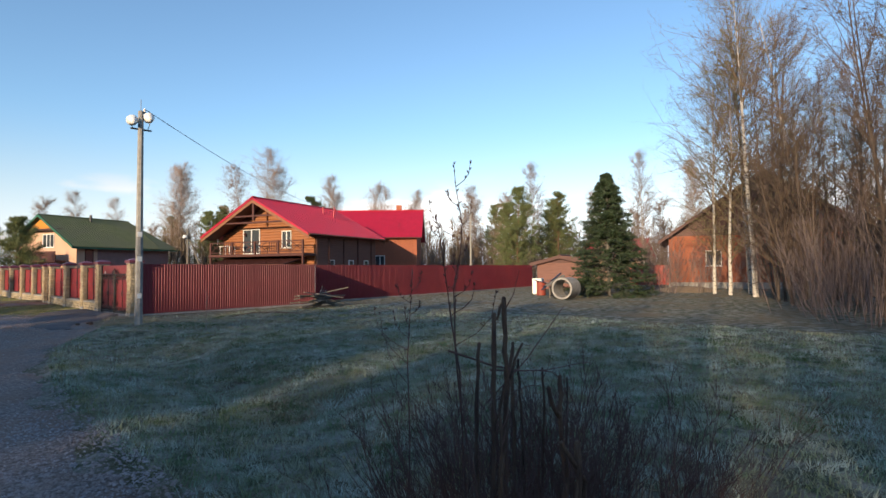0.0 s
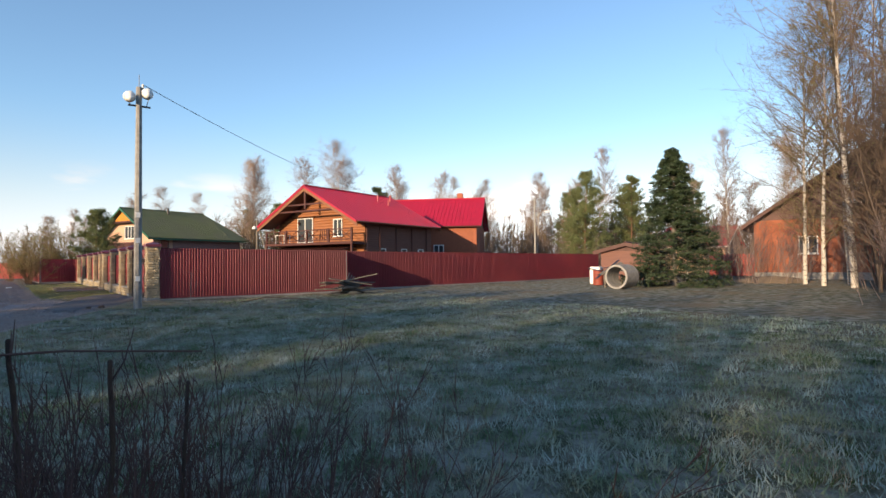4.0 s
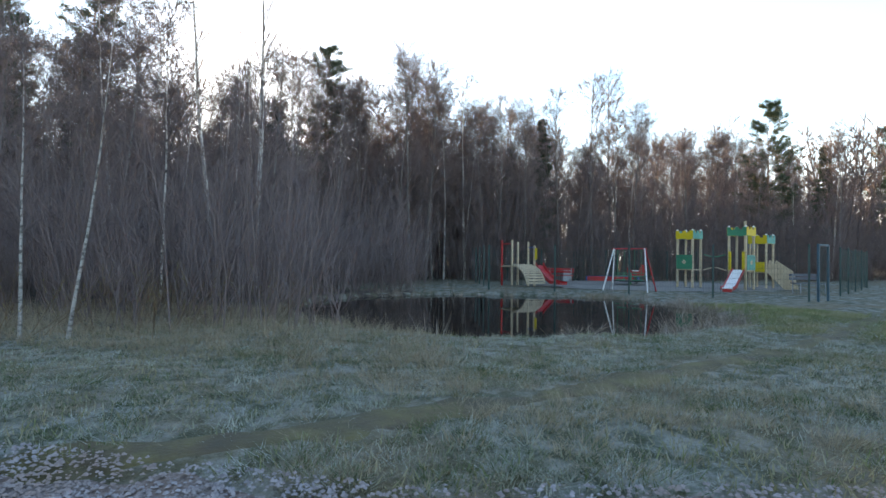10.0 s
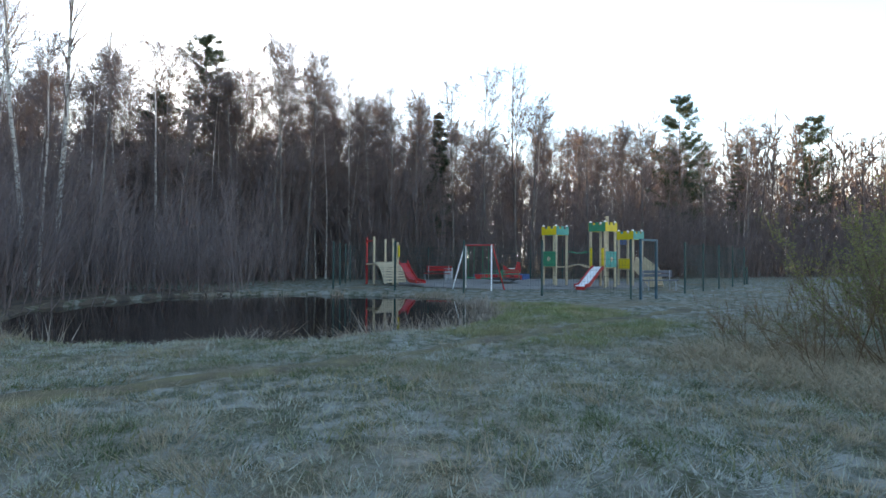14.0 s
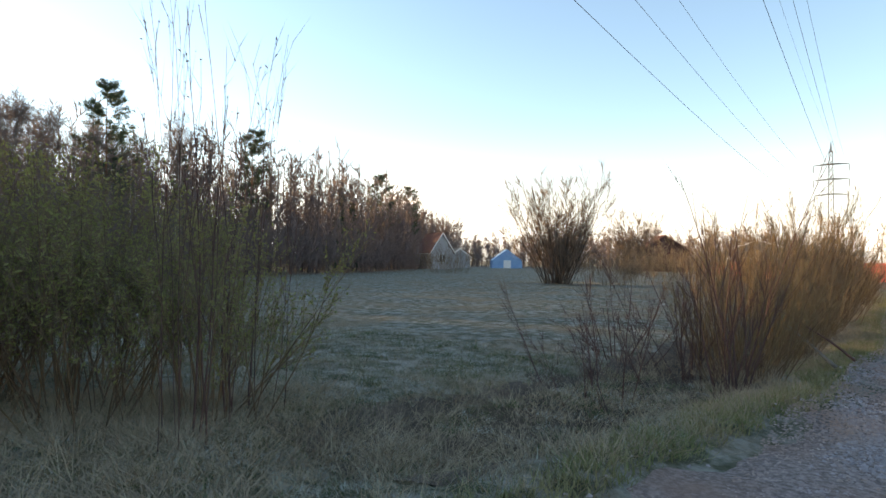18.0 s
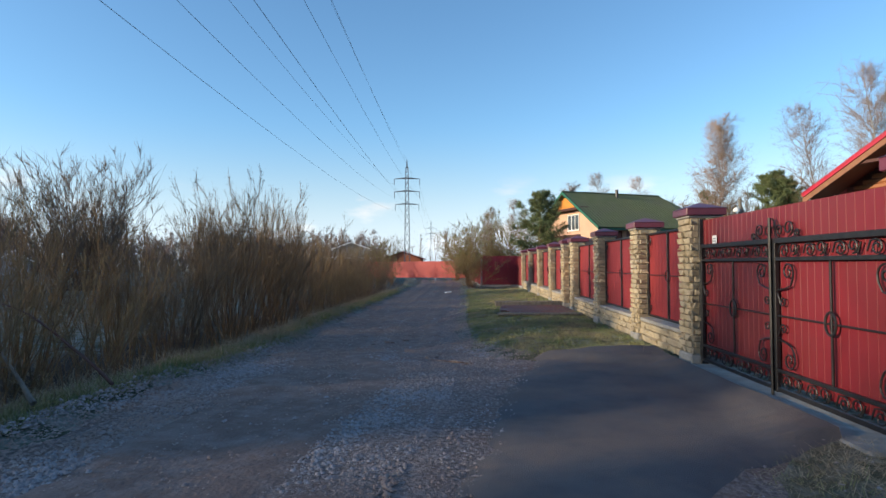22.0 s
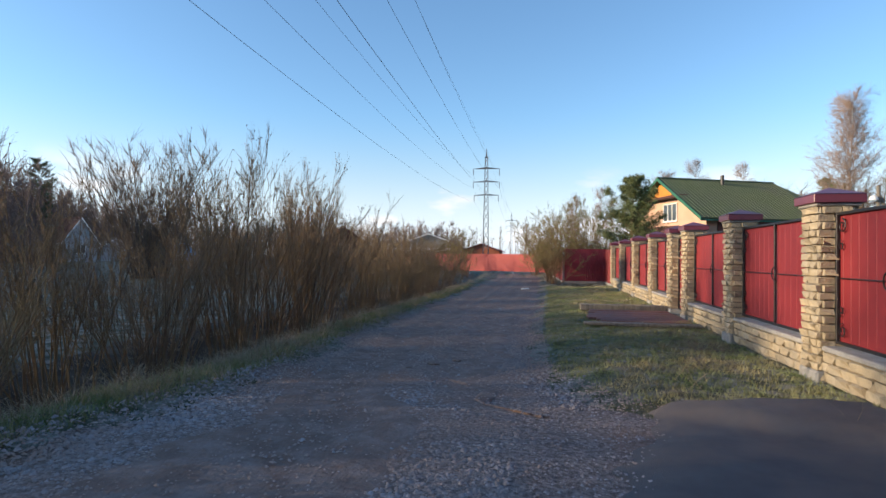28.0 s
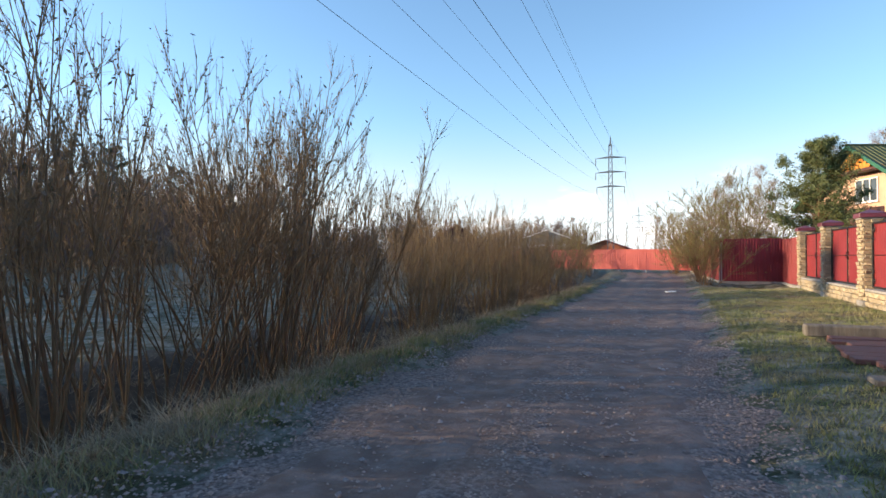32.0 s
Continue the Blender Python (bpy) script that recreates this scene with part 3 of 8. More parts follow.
def axis(lo, hi, step, far):
    a = list(np.arange(lo, hi + 1e-6, step))
    d = step
    while a[-1] < far:
        d *= 1.35
        a.append(a[-1] + d)
    d = step
    while a[0] > -far:
        d *= 1.35
        a.insert(0, a[0] - d)
    return np.array(a)


gx, gy = axis(-34, 30, 0.3, 2500), axis(-12, 62, 0.3, 2500)
GX, GY = np.meshgrid(gx, gy)
near = np.exp(-(np.maximum(np.abs(GX), np.abs(GY - 25)) / 90.0) ** 4)
GZ = ground_z(GX, GY) * near
nx, ny = len(gx), len(gy)
idx = np.arange(nx * ny).reshape(ny, nx)
quads = np.stack([idx[:-1, :-1], idx[:-1, 1:], idx[1:, 1:], idx[1:, :-1]], -1).reshape(-1, 4)
structure(new("ground", numeric("ground", np.stack([GX, GY, GZ], -1).reshape(-1, 3), quads, M["grass"], True)), "frost-covered rough grass with dry brown patches", "ground")


def strip(name, y0, y1, dy, left, right, across, lift, mat, ragged=0.25):
    ys = np.arange(y0, y1, dy)
    a = np.linspace(0, 1, across)
    l, r = left(ys), right(ys)
    l = l + ragged * (np.sin(ys * 1.7) * 0.5 + np.sin(ys * 4.1 + 1) * 0.3 + np.sin(ys * 9.3) * 0.2)
    r = r + ragged * (np.sin(ys * 1.9 + 2) * 0.5 + np.sin(ys * 3.7) * 0.3 + np.sin(ys * 8.1) * 0.2)
    X = l[:, None] + (r - l)[:, None] * a[None]
    Y = np.repeat(ys[:, None], across, 1)
    Z = ground_z(X, Y) + lift - 0.10 * (np.abs(a * 2 - 1)[None] ** 12)
    rut = np.exp(-((a - 0.30) / 0.09) ** 2) + np.exp(-((a - 0.68) / 0.09) ** 2)
    Z = Z - 0.04 * rut[None] + 0.014 * wave(X * 2.2, Y * 1.1) + 0.008 * wave(X * 7.0, Y * 5.0)
    ii = np.arange(X.size).reshape(X.shape)
    f = np.stack([ii[:-1, :-1], ii[:-1, 1:], ii[1:, 1:], ii[1:, :-1]], -1).reshape(-1, 4)
    return new(name, numeric(name, np.stack([X, Y, Z], -1).reshape(-1, 3), f, mat, True))


structure(strip("road", -60, 140, 0.16, lambda y: road_mid(y)[0], lambda y: road_mid(y)[1], 40, 0.05, M["gravel"]), "grey gravel road with worn wheel ruts", "road")

# the pond
pa = np.linspace(0, 2 * math.pi, 64, endpoint=False)
pv = []
for ring_r in (0.01, 0.5, 1.1):
    pv += [(-18.6 + 6.6 * ring_r * a, 3.4 + 6.4 * ring_r * b, -0.17) for a, b in zip(np.cos(pa), np.sin(pa))]
pf = [(i * 64 + k, i * 64 + (k + 1) % 64, (i + 1) * 64 + (k + 1) % 64, (i + 1) * 64 + k) for i in range(2) for k in range(64)]
structure(new("water", numeric("water", pv, pf, M["water"])), "still dark pond water reflecting the trees", "water")

def sheet(name, label, category, y0, y1, dy, left, right, across, lift, mat, drop=0.06, road_bed=False):
    """A ragged sheet of soil lying on the ground or on the road bed."""
    ys = np.arange(y0, y1, dy)
    a = np.linspace(-1, 1, across)
    rag = 0.10 * np.sin(ys * 2.7) + 0.08 * np.sin(ys * 6.3 + 1) + 0.05 * np.sin(ys * 13.1)
    l, r = left(ys) + rag, right(ys) + 0.8 * np.roll(rag, 5)
    X = (l + r)[:, None] / 2 + (r - l)[:, None] / 2 * a[None]
    Y = np.repeat(ys[:, None], across, 1)
    Z = ground_z(X, Y) + lift - drop * np.abs(a)[None] ** 6 + 0.012 * wave(X * 6, Y * 5)
    if road_bed:
        l0, r0 = road_mid(Y)
        b = (X - l0) / (r0 - l0)
        Z = Z - 0.04 * (np.exp(-((b - 0.30) / 0.09) ** 2) + np.exp(-((b - 0.68) / 0.09) ** 2)) + 0.014 * wave(X * 2.2, Y * 1.1)
    ii = np.arange(X.size).reshape(X.shape)
    f = np.stack([ii[:-1, :-1], ii[:-1, 1:], ii[1:, 1:], ii[1:, :-1]], -1).reshape(-1, 4)
    return structure(new(name, numeric(name, np.stack([X, Y, Z], -1).reshape(-1, 3), f, mat, True)), label, category)


def road_x(f):
    return lambda y: road_mid(y)[0] * (1 - f) + road_mid(y)[1] * f


sheet("wheel_track", "brown muddy wheel track in the gravel", "road", 17.5, 70, 0.2, lambda y: road_x(0.31 - 0.16 * smooth(y, 17.5, 21))(y), lambda y: road_x(0.31 + 0.15 * smooth(y, 17.5, 21))(y), 11, 0.068, M["brown_mud"], 0.05, True)
sheet("wheel_track", "brown muddy wheel track in the gravel", "road", 27.0, 70, 0.2, lambda y: road_x(0.70 - 0.17 * smooth(y, 27.0, 30.5))(y), lambda y: road_x(0.70 + 0.17 * smooth(y, 27.0, 30.5))(y), 11, 0.068, M["brown_mud"], 0.05, True)
sheet("wheel_track", "brown muddy wheel track in the gravel", "road", -9, 8, 0.2, road_x(0.60), road_x(0.70), 9, 0.066, M["brown_mud"], 0.05, True)
sheet("ditch", "dark ditch bed covered with dead leaves", "ditch", 16.5, 62, 0.25, lambda y: road_mid(y)[0] - 3.3, lambda y: road_mid(y)[0] - 0.7, 12, 0.03, M["litter"], 0.08)
for hx_, hy_, hs_ in ((3.25, 7.8, 0.42), (3.7, 15.4, 0.48), (2.6, 5.1, 0.34)):
    sheet("hollow", "bare brown soil in an eroded hollow of the lawn", "ground", hy_ - hs_, hy_ + hs_, 0.05, lambda y: hx_ - np.sqrt(np.clip(hs_ ** 2 - (y - hy_) ** 2, 0.002, 1)), lambda y: hx_ + np.sqrt(np.clip(hs_ ** 2 - (y - hy_) ** 2, 0.002, 1)), 9, 0.012, M["litter"], 0.05)
sheet("wood_floor", "brown leaf litter under the wood's edge", "ground", -26, 0.5, 0.4, lambda y: np.interp(y, ROAD_Y, ROAD_L) - 22, lambda y: np.interp(y, [-26, -10, -5, 0.5], [-22.5, -10.8, -11.2, -14.5]), 30, 0.03, M["litter"], 0.10)

# the worn footpath over the meadow
fy = np.linspace(-3.5, 15, 90)
PATH_Y, PATH_X = [-3.5, -0.3, 0.6, 1.7, 3.3, 5.5, 7.9, 10.3, 15], [-4.9, -5.9, -6.4, -7.0, -8.0, -9.4, -11.3, -13.4, -17.6]
fx = np.interp(fy, PATH_Y, PATH_X)
fa = np.linspace(-1, 1, 7)
FX = fx[:, None] + fa[None] * (0.42 + 0.15 * np.sin(fy * 2.3) + 0.08 * np.sin(fy * 6.1))[:, None]
FY = np.repeat(fy[:, None], 7, 1)
FZ = ground_z(FX, FY) + 0.012 - 0.05 * np.abs(fa)[None] ** 4
fi = np.arange(FX.size).reshape(FX.shape)
ff = np.stack([fi[:-1, :-1], fi[:-1, 1:], fi[1:, 1:], fi[1:, :-1]], -1).reshape(-1, 4)
structure(new("footpath", numeric("footpath", np.stack([FX, FY, FZ], -1).reshape(-1, 3), ff, M["track"], True)), "trodden brown footpath over the meadow", "path")

# the tarred apron before the gate
ax_, ay_ = np.meshgrid(np.linspace(0, 1, 24), np.arange(19.2, 27.3, 0.05))
edge = np.interp(ay_, [19.2, 20, 21.4, 22.9, 25, 27.3], [3.15, 2.75, 2.52, 2.75, 3.1, 3.75]) + 0.06 * np.sin(ay_ * 5.3) + 0.05 * np.sin(ay_ * 11.7)
EARTH_Y, EARTH_X = [19.2, 20.6, 21.4, 22.35, 22.75], [3.3, 3.7, 4.1, 4.9, 5.64]
AX = edge + (np.interp(ay_, EARTH_Y, EARTH_X) - edge) * ax_
AZ = ground_z(AX, ay_) + 0.066 - 0.05 * np.exp(-(ax_ / 0.06) ** 2) + 0.03 * ax_ - np.where(ay_ < 22.8, 0.12, 0) * np.clip((ax_ - 0.7) / 0.3, 0, 1) ** 2
ai = np.arange(AX.size).reshape(AX.shape)
af = np.stack([ai[:-1, :-1], ai[:-1, 1:], ai[1:, 1:], ai[1:, :-1]], -1).reshape(-1, 4)
structure(new("driveway", numeric("driveway", np.stack([AX, ay_, AZ], -1).reshape(-1, 3), af, M["asphalt"], True)), "dark worn asphalt apron in front of the gate", "driveway")

# ---- plants ----
def unit(a):
    return a / np.maximum(np.linalg.norm(a, axis=-1, keepdims=True), 1e-9)


def grow(rng, p0, d0, length, n, r0, r1, wob=0.08, up=0.0):
    """Many stems at once: their points and radii."""
    k = len(p0)
    P, d = np.zeros((k, n, 3)), unit(np.array(d0, float))
    P[:, 0] = p0
    step = np.broadcast_to(length, (k,)) / (n - 1)
    for i in range(1, n):
        d = d + rng.normal(0, wob, (k, 3))
        d[:, 2] += up
        d = unit(d)
        P[:, i] = P[:, i - 1] + d * step[:, None]
    r0, r1 = np.broadcast_to(r0, (k,)), np.broadcast_to(r1, (k,))
    return P, r0[:, None] + (r1 - r0)[:, None] * np.linspace(0, 1, n) ** 0.8


def kids(rng, P, R, count, lo, hi, angle, spread=0.2):
    """Where side shoots leave their stems, and which way."""
    k, n = P.shape[:2]
    par = np.repeat(np.arange(k), count)
    t = rng.uniform(lo, hi, len(par)) * (n - 1)
    i = np.minimum(t.astype(int), n - 2)
    f = (t - i)[:, None]
    p = P[par, i] * (1 - f) + P[par, i + 1] * f
    tan = unit(P[par, i + 1] - P[par, i])
    perp = rng.normal(0, 1, tan.shape)
    perp = unit(perp - tan * (perp * tan).sum(1, keepdims=True))
    a = rng.normal(angle, spread, len(par))[:, None]
    return p, np.cos(a) * tan + np.sin(a) * perp, R[par, i], t / (n - 1)


def skin(P, R, sides):
    k, n = P.shape[:2]
    d = unit(P[:, -1] - P[:, 0])
    ref = np.where(np.abs(d[:, 2:3]) < 0.9, [[0, 0, 1.0]], [[1.0, 0, 0]])
    u = unit(np.cross(d, ref))
    w = np.cross(d, u)
    a = np.arange(sides) * 2 * math.pi / sides
    ring = np.cos(a)[None, None, :, None] * u[:, None, None] + np.sin(a)[None, None, :, None] * w[:, None, None]
    V = (P[:, :, None] + ring * R[:, :, None, None]).reshape(-1, 3)
    base = (np.arange(k) * n * sides)[:, None, None] + (np.arange(n - 1) * sides)[None, :, None]
    j = np.arange(sides)[None, None]
    j2 = (j + 1) % sides
    F = np.stack([base + j, base + j2, base + sides + j2, base + sides + j], -1).reshape(-1, 4)
    return V, F


def cones(p, d, ln, r):
    """Straight three-sided twigs that run to a point."""
    k = len(p)
    d = unit(d)
    ref = np.where(np.abs(d[:, 2:3]) < 0.9, [[0, 0, 1.0]], [[1.0, 0, 0]])
    u = unit(np.cross(d, ref))
    w = np.cross(d, u)
    r, ln = np.broadcast_to(r, (k,))[:, None], np.broadcast_to(ln, (k,))[:, None]
    V = np.stack([p + u * r, p + (w * 0.87 - u * 0.5) * r, p - (w * 0.87 + u * 0.5) * r, p + d * ln], 1).reshape(-1, 3)
    F = np.arange(k)[:, None, None] * 4 + np.array([(0, 1, 3), (1, 2, 3), (2, 0, 3)])[None]
    return V, F.reshape(-1, 3)


def joined(pieces):
    """Pieces of three- and four-cornered faces as one set of triangles."""
    V, F, k = [], [], 0
    for v, f in pieces:
        V.append(v)
        if f.shape[1] == 4:
            f = np.concatenate([f[:, [0, 1, 2]], f[:, [0, 2, 3]]])
        F.append(f + k)
        k += len(v)
    return np.concatenate(V), np.concatenate(F)


def flakes(rng, c, size, flat=0.0, long=1.0, wide=0.5):
    """Small four-cornered leaves or tufts about the given places."""
    k = len(c)
    a = unit(rng.normal(0, 1, (k, 3)) * [1, 1, 1 - flat])
    b = rng.normal(0, 1, (k, 3))
    b = unit(b - a * (a * b).sum(1, keepdims=True))
    s = (size * rng.uniform(0.6, 1.3, k))[:, None]
    V = np.stack([c - a * s * long, c - b * s * wide, c + a * s * long, c + b * s * wide], 1).reshape(-1, 3)
    return V, np.arange(4 * k).reshape(k, 4)


def bare_tree(seed, h, name, label, trunk_mat, twig_mat, r=0.10, limbs=26, low=0.3, angle=0.75, up=0.10, subs=6, twigs=6, leaf=0, leaf_mat=None, leaf_size=0.03, thick=0.006, lean=0.03, trunks=1, wide=0.17, twig=0.6, fan=0.16):
    """A leafless tree: trunk and limbs, fine branches, and early leaves where it has them."""
    rng = np.random.default_rng(seed)
    base = rng.normal(0, 0.18 if trunks > 1 else 0.0, (trunks, 3)) * [1, 1, 0] + [0, 0, -0.1]
    d0 = np.array([0, 0, 1.0]) + rng.normal(0, lean if trunks == 1 else fan, (trunks, 3)) * [1, 1, 0]
    T, TR = grow(rng, base, d0, h * rng.uniform(0.82, 1, trunks), 12, r, r * 0.12, 0.022, 0.02)
    p, d, rr, t = kids(rng, T, TR, limbs, low, 0.98, angle, 0.18)
    s_ = np.clip((t - low) / (1 - low), 0, 1)
    ln = h * (wide * np.sin(math.pi * (0.22 + 0.75 * s_)) ** 0.8 + 0.035) * rng.uniform(0.55, 1.2, len(t))
    B, BR = grow(rng, p, d, ln, 4, np.minimum(rr * 0.5, 0.035), thick, 0.11, up)
    p2, d2, rr2, t2 = kids(rng, B, BR, subs, 0.12, 0.98, 0.65, 0.25)
    l2 = ln.repeat(subs) * 0.5 * rng.uniform(0.5, 1.15, len(t2)) + 0.15
    C, CR = grow(rng, p2, d2, l2, 3, np.minimum(rr2 * 0.6, 0.012), thick * 0.7, 0.14, up * 0.7)
    p3, d3, rr3, t3 = kids(rng, C, CR, twigs, 0.1, 1.0, 0.65, 0.3)
    l3 = twig * rng.uniform(0.4, 1.1, len(t3))
    root = thing(name, pose(0, 0, 0), label, "tree")
    child("trunk", numeric("trunk", *joined([skin(T, TR, 7)]), trunk_mat, True), root)
    child("crown", numeric("crown", *joined([skin(B, BR, 3), cones(C[:, 0], C[:, -1] - C[:, 0], l2, CR[:, 0]), cones(p3, d3, l3, thick * 0.9)]), twig_mat), root)
    if leaf:
        tips = p3 + unit(d3) * (l3 * rng.uniform(0.3, 1.0, len(l3)))[:, None]
        tips = np.concatenate([tips, p3])[rng.permutation(2 * len(p3))[:leaf]]
        child("foliage", numeric("foliage", *flakes(rng, tips + rng.normal(0, 0.03, tips.shape), leaf_size), leaf_mat), root)
    return root


def bush(seed, h, name, label, stems, width, stem_mat, twig_mat, r=0.013, subs=7, twigs=4, leaf=0, leaf_mat=None, leaf_size=0.02, splay=0.28, category="bush", up=0.02, clump=0.35, low=0.3, fork=0.42, twig=0.32, fine=0.0028):
    """Many stems from one stool, forking into fine twigs."""
    rng = np.random.default_rng(seed)
    q = np.clip(rng.normal(0, 1, (stems, 2)), -1.7, 1.7) * [width * clump, width * clump]
    base = np.concatenate([q, np.full((stems, 1), -0.08)], 1)
    d0 = np.concatenate([q / max(width, 0.1) * splay * 2 + rng.normal(0, splay * 0.5, (stems, 2)), np.ones((stems, 1))], 1)
    ln = h * rng.uniform(0.5, 1.05, stems)
    S, SR = grow(rng, base, d0, ln, 8, r * rng.uniform(0.45, 1.35, stems), r * 0.15, 0.055, up)
    p, d, rr, t = kids(rng, S, SR, subs, low, 0.95, fork, 0.15)
    B, BR = grow(rng, p, d, ln.repeat(subs) * 0.34 * (1.15 - t) * rng.uniform(0.5, 1.4, len(t)) + 0.12, 4, np.minimum(rr * 0.6, 0.007), fine * 0.7, 0.08, 0.10)
    p2, d2, rr2, t2 = kids(rng, B, BR, twigs, 0.15, 1.0, 0.45, 0.2)
    d2[:, 2] += 0.15
    l2 = twig * rng.uniform(0.35, 1.3, len(t2))
    root = thing(name, pose(0, 0, 0), label, category)
    child("stem_clump", numeric("stem_clump", *skin(S, SR, 4), stem_mat, True), root)
    child("crown", numeric("crown", *joined([skin(B, BR, 3), cones(p2, d2, l2, fine)]), twig_mat), root)
    if leaf:
        tips = p2 + unit(d2) * (l2 * rng.uniform(0.2, 1.0, len(l2)))[:, None]
        tips = np.concatenate([tips, B[:, -1], S[:, -1], p2])
        tips = tips[rng.permutation(len(tips))[:leaf]]
        child("foliage", numeric("foliage", *flakes(rng, tips, leaf_size, 0, 1.3), leaf_mat), root)
    return root


def needle_tree(seed, h, name, label, bark, needle, spread, low, tiers, per, tuft, tsize, droop, r=0.14, cone=True):
    """A spruce or pine: trunk, whorls of boughs, and needle sprays along them."""
    rng = np.random.default_rng(seed)
    T, TR = grow(rng, np.array([[0, 0, -0.1]]), np.array([[0, 0, 1.0]]), h, 12, r, 0.015, 0.012)
    z = np.repeat(np.linspace(low, 0.985, tiers), per) + rng.normal(0, 0.008 if cone is True else 0.025, tiers * per)
    z = np.clip(z, low, 0.99)
    a = rng.uniform(0, 2 * math.pi, len(z))
    if cone:
        ln = spread * (1 - (z - low) / (1 - low)) ** 0.85 * rng.uniform(0.75, 1.15, len(z)) + 0.12
    if cone == "pine":
        ln = spread * np.sqrt(np.clip(1.02 - (z - low) / (1 - low), 0.02, 1)) * rng.uniform(0.4, 1.2, len(z))
    if not cone:
        s = (z - low) / (1 - low)
        ln = spread * np.sqrt(np.clip(1 - (s * 1.15 - 0.25) ** 2, 0.05, 1)) * rng.uniform(0.5, 1.2, len(z))
    i = np.minimum((z * 11).astype(int), 10)
    f = (z * 11 - i)[:, None]
    p = T[0, i] * (1 - f) + T[0, i + 1] * f
    d = np.stack([np.cos(a), np.sin(a), np.full(len(a), droop)], 1)
    B, BR = grow(rng, p, d, ln, 6, 0.02, 0.004, 0.05, 0.05)
    p2, d2, rr, t2 = kids(rng, B, BR, 5, 0.25, 1.0, 0.8, 0.2)
    d2[:, 2] *= 0.4
    C, CR = grow(rng, p2, d2, (ln.repeat(5) * 0.32 * (1.2 - t2)) + 0.1, 3, 0.006, 0.003, 0.08, -0.03 if cone else 0.08)
    line = np.concatenate([C.reshape(-1, 3), B[:, 2:].reshape(-1, 3)])
    tuft = int(tuft * 2.4)
    pick = rng.integers(0, len(line), tuft)
    c = line[pick] + rng.normal(0, tsize * (0.7 if cone is True else 1.3), (tuft, 3)) * [1, 1, 0.6 if cone is True else 0.9]
    root = thing(name, pose(0, 0, 0), label, "tree")
    child("trunk", numeric("trunk", *skin(T, TR, 8), bark, True), root)
    child("crown", numeric("crown", *joined([skin(B, BR, 3), skin(C, CR, 3)]), bark), root)
    child("foliage", numeric("foliage", *flakes(rng, c, tsize, 0.1 if cone == "pine" else 0.35, 1.35, 0.2), needle), root)
    return root


def scatter(protos, places, rng, lo=0.8, hi=1.2, group="", sink=0.05):
    """Stands the first of each kind and copies of it at the places."""
    used = set()
    for n, (x, y) in enumerate(places):
        k = int(rng.integers(0, len(protos)))
        s = rng.uniform(lo, hi)
        m = pose(x, y, float(ground_z(x, y)) - sink, rng.normal(0, 1.5), rng.normal(0, 1.5), rng.uniform(0, 360))
        if k not in used and not protos[k].get("stood"):
            ob = protos[k]
            ob["stood"] = 1
            ob.matrix_basis = m
        else:
            ob = copy_thing(protos[k], m)
        used.add(k)
        ob.scale = (s, s, s * rng.uniform(0.92, 1.08))
        if group:
            ob["group"] = group


def spots(rng, n, x0, x1, y0, y1, ok=lambda x, y: True, gap=1.0):
    out, tries = [], 0
    while len(out) < n and tries < n * 40:
        tries += 1
        x, y = rng.uniform(x0, x1), rng.uniform(y0, y1)
        if ok(x, y) and all((x - a) ** 2 + (y - b) ** 2 > gap * gap for a, b in out):
            out.append((x, y))
    return out


def in_play(x, y):
    return -36 < x < -15 and 1 < y < 24


rng = np.random.default_rng(7)
# these pines take the needle colour with painted-in sunlight
bushy = [needle_tree(sd, h, "pine_tree", "bushy sunlit pine behind the houses", M["bark_pine"], M["needle"], sp, 0.14, 14, 8, 15000, 0.085, 0.5, 0.15, "pine") for sd, h, sp in ((35, 9.4, 3.6), (36, 11, 3.7))]
alders = [bare_tree(s, h, "bare_alder", "tall leafless grey alder standing in the wood", M["bark_grey"], M["twig"], r, 46, low, 0.66, 0.06, 6, 7, thick=0.0105, wide=0.14, twig=0.85)
          for s, h, r, low in ((1, 15, 0.11, 0.22), (2, 13, 0.09, 0.15), (3, 16.5, 0.12, 0.3))]
birches = [bare_tree(s, h, "birch_tree", "white-barked birch with fine drooping bare twigs", M["bark_birch"], M["twig"], r, 44, low, 0.72, 0.0, 6, 6, thick=0.010, wide=0.13, twig=0.9)
           for s, h, r, low in ((11, 15, 0.10, 0.3), (12, 17, 0.12, 0.3), (13, 11, 0.06, 0.2))]
thickets = [bush(s, h, "undergrowth_bush", "dense leafless brown undergrowth at the wood's edge", 26, w, M["twig"], M["twig"], 0.016, 7, 4, splay=0.22, clump=0.42, low=0.12, fork=0.5, twig=0.6, fine=0.006)
            for s, h, w in ((21, 4.6, 2.4), (22, 6.0, 2.2), (23, 3.4, 2.6))]
pines = [needle_tree(s, h, "pine_tree", "tall pine with an orange trunk and high crown", M["bark_pine"], M["needle_dark"], sp, lo, 15, 8, 15000, 0.078, 0.25, 0.17, False)
         for s, h, sp, lo in ((31, 17, 2.6, 0.4), (32, 15, 2.4, 0.3))]
spruces = [needle_tree(41, 11, "spruce_tree", "narrow dark spruce among bare trees", M["bark_grey"], M["needle_dark"], 1.5, 0.08, 24, 6, 6500, 0.10, -0.15)]


def wood_edge(y):
    """Where the wood begins, by y."""
    return np.interp(y, [-60, -25, -2, 6, 30, 60, 80, 95, 122, 165], [-26, -22, -33, -38, -43, -52, -62, -74, -92, -114])


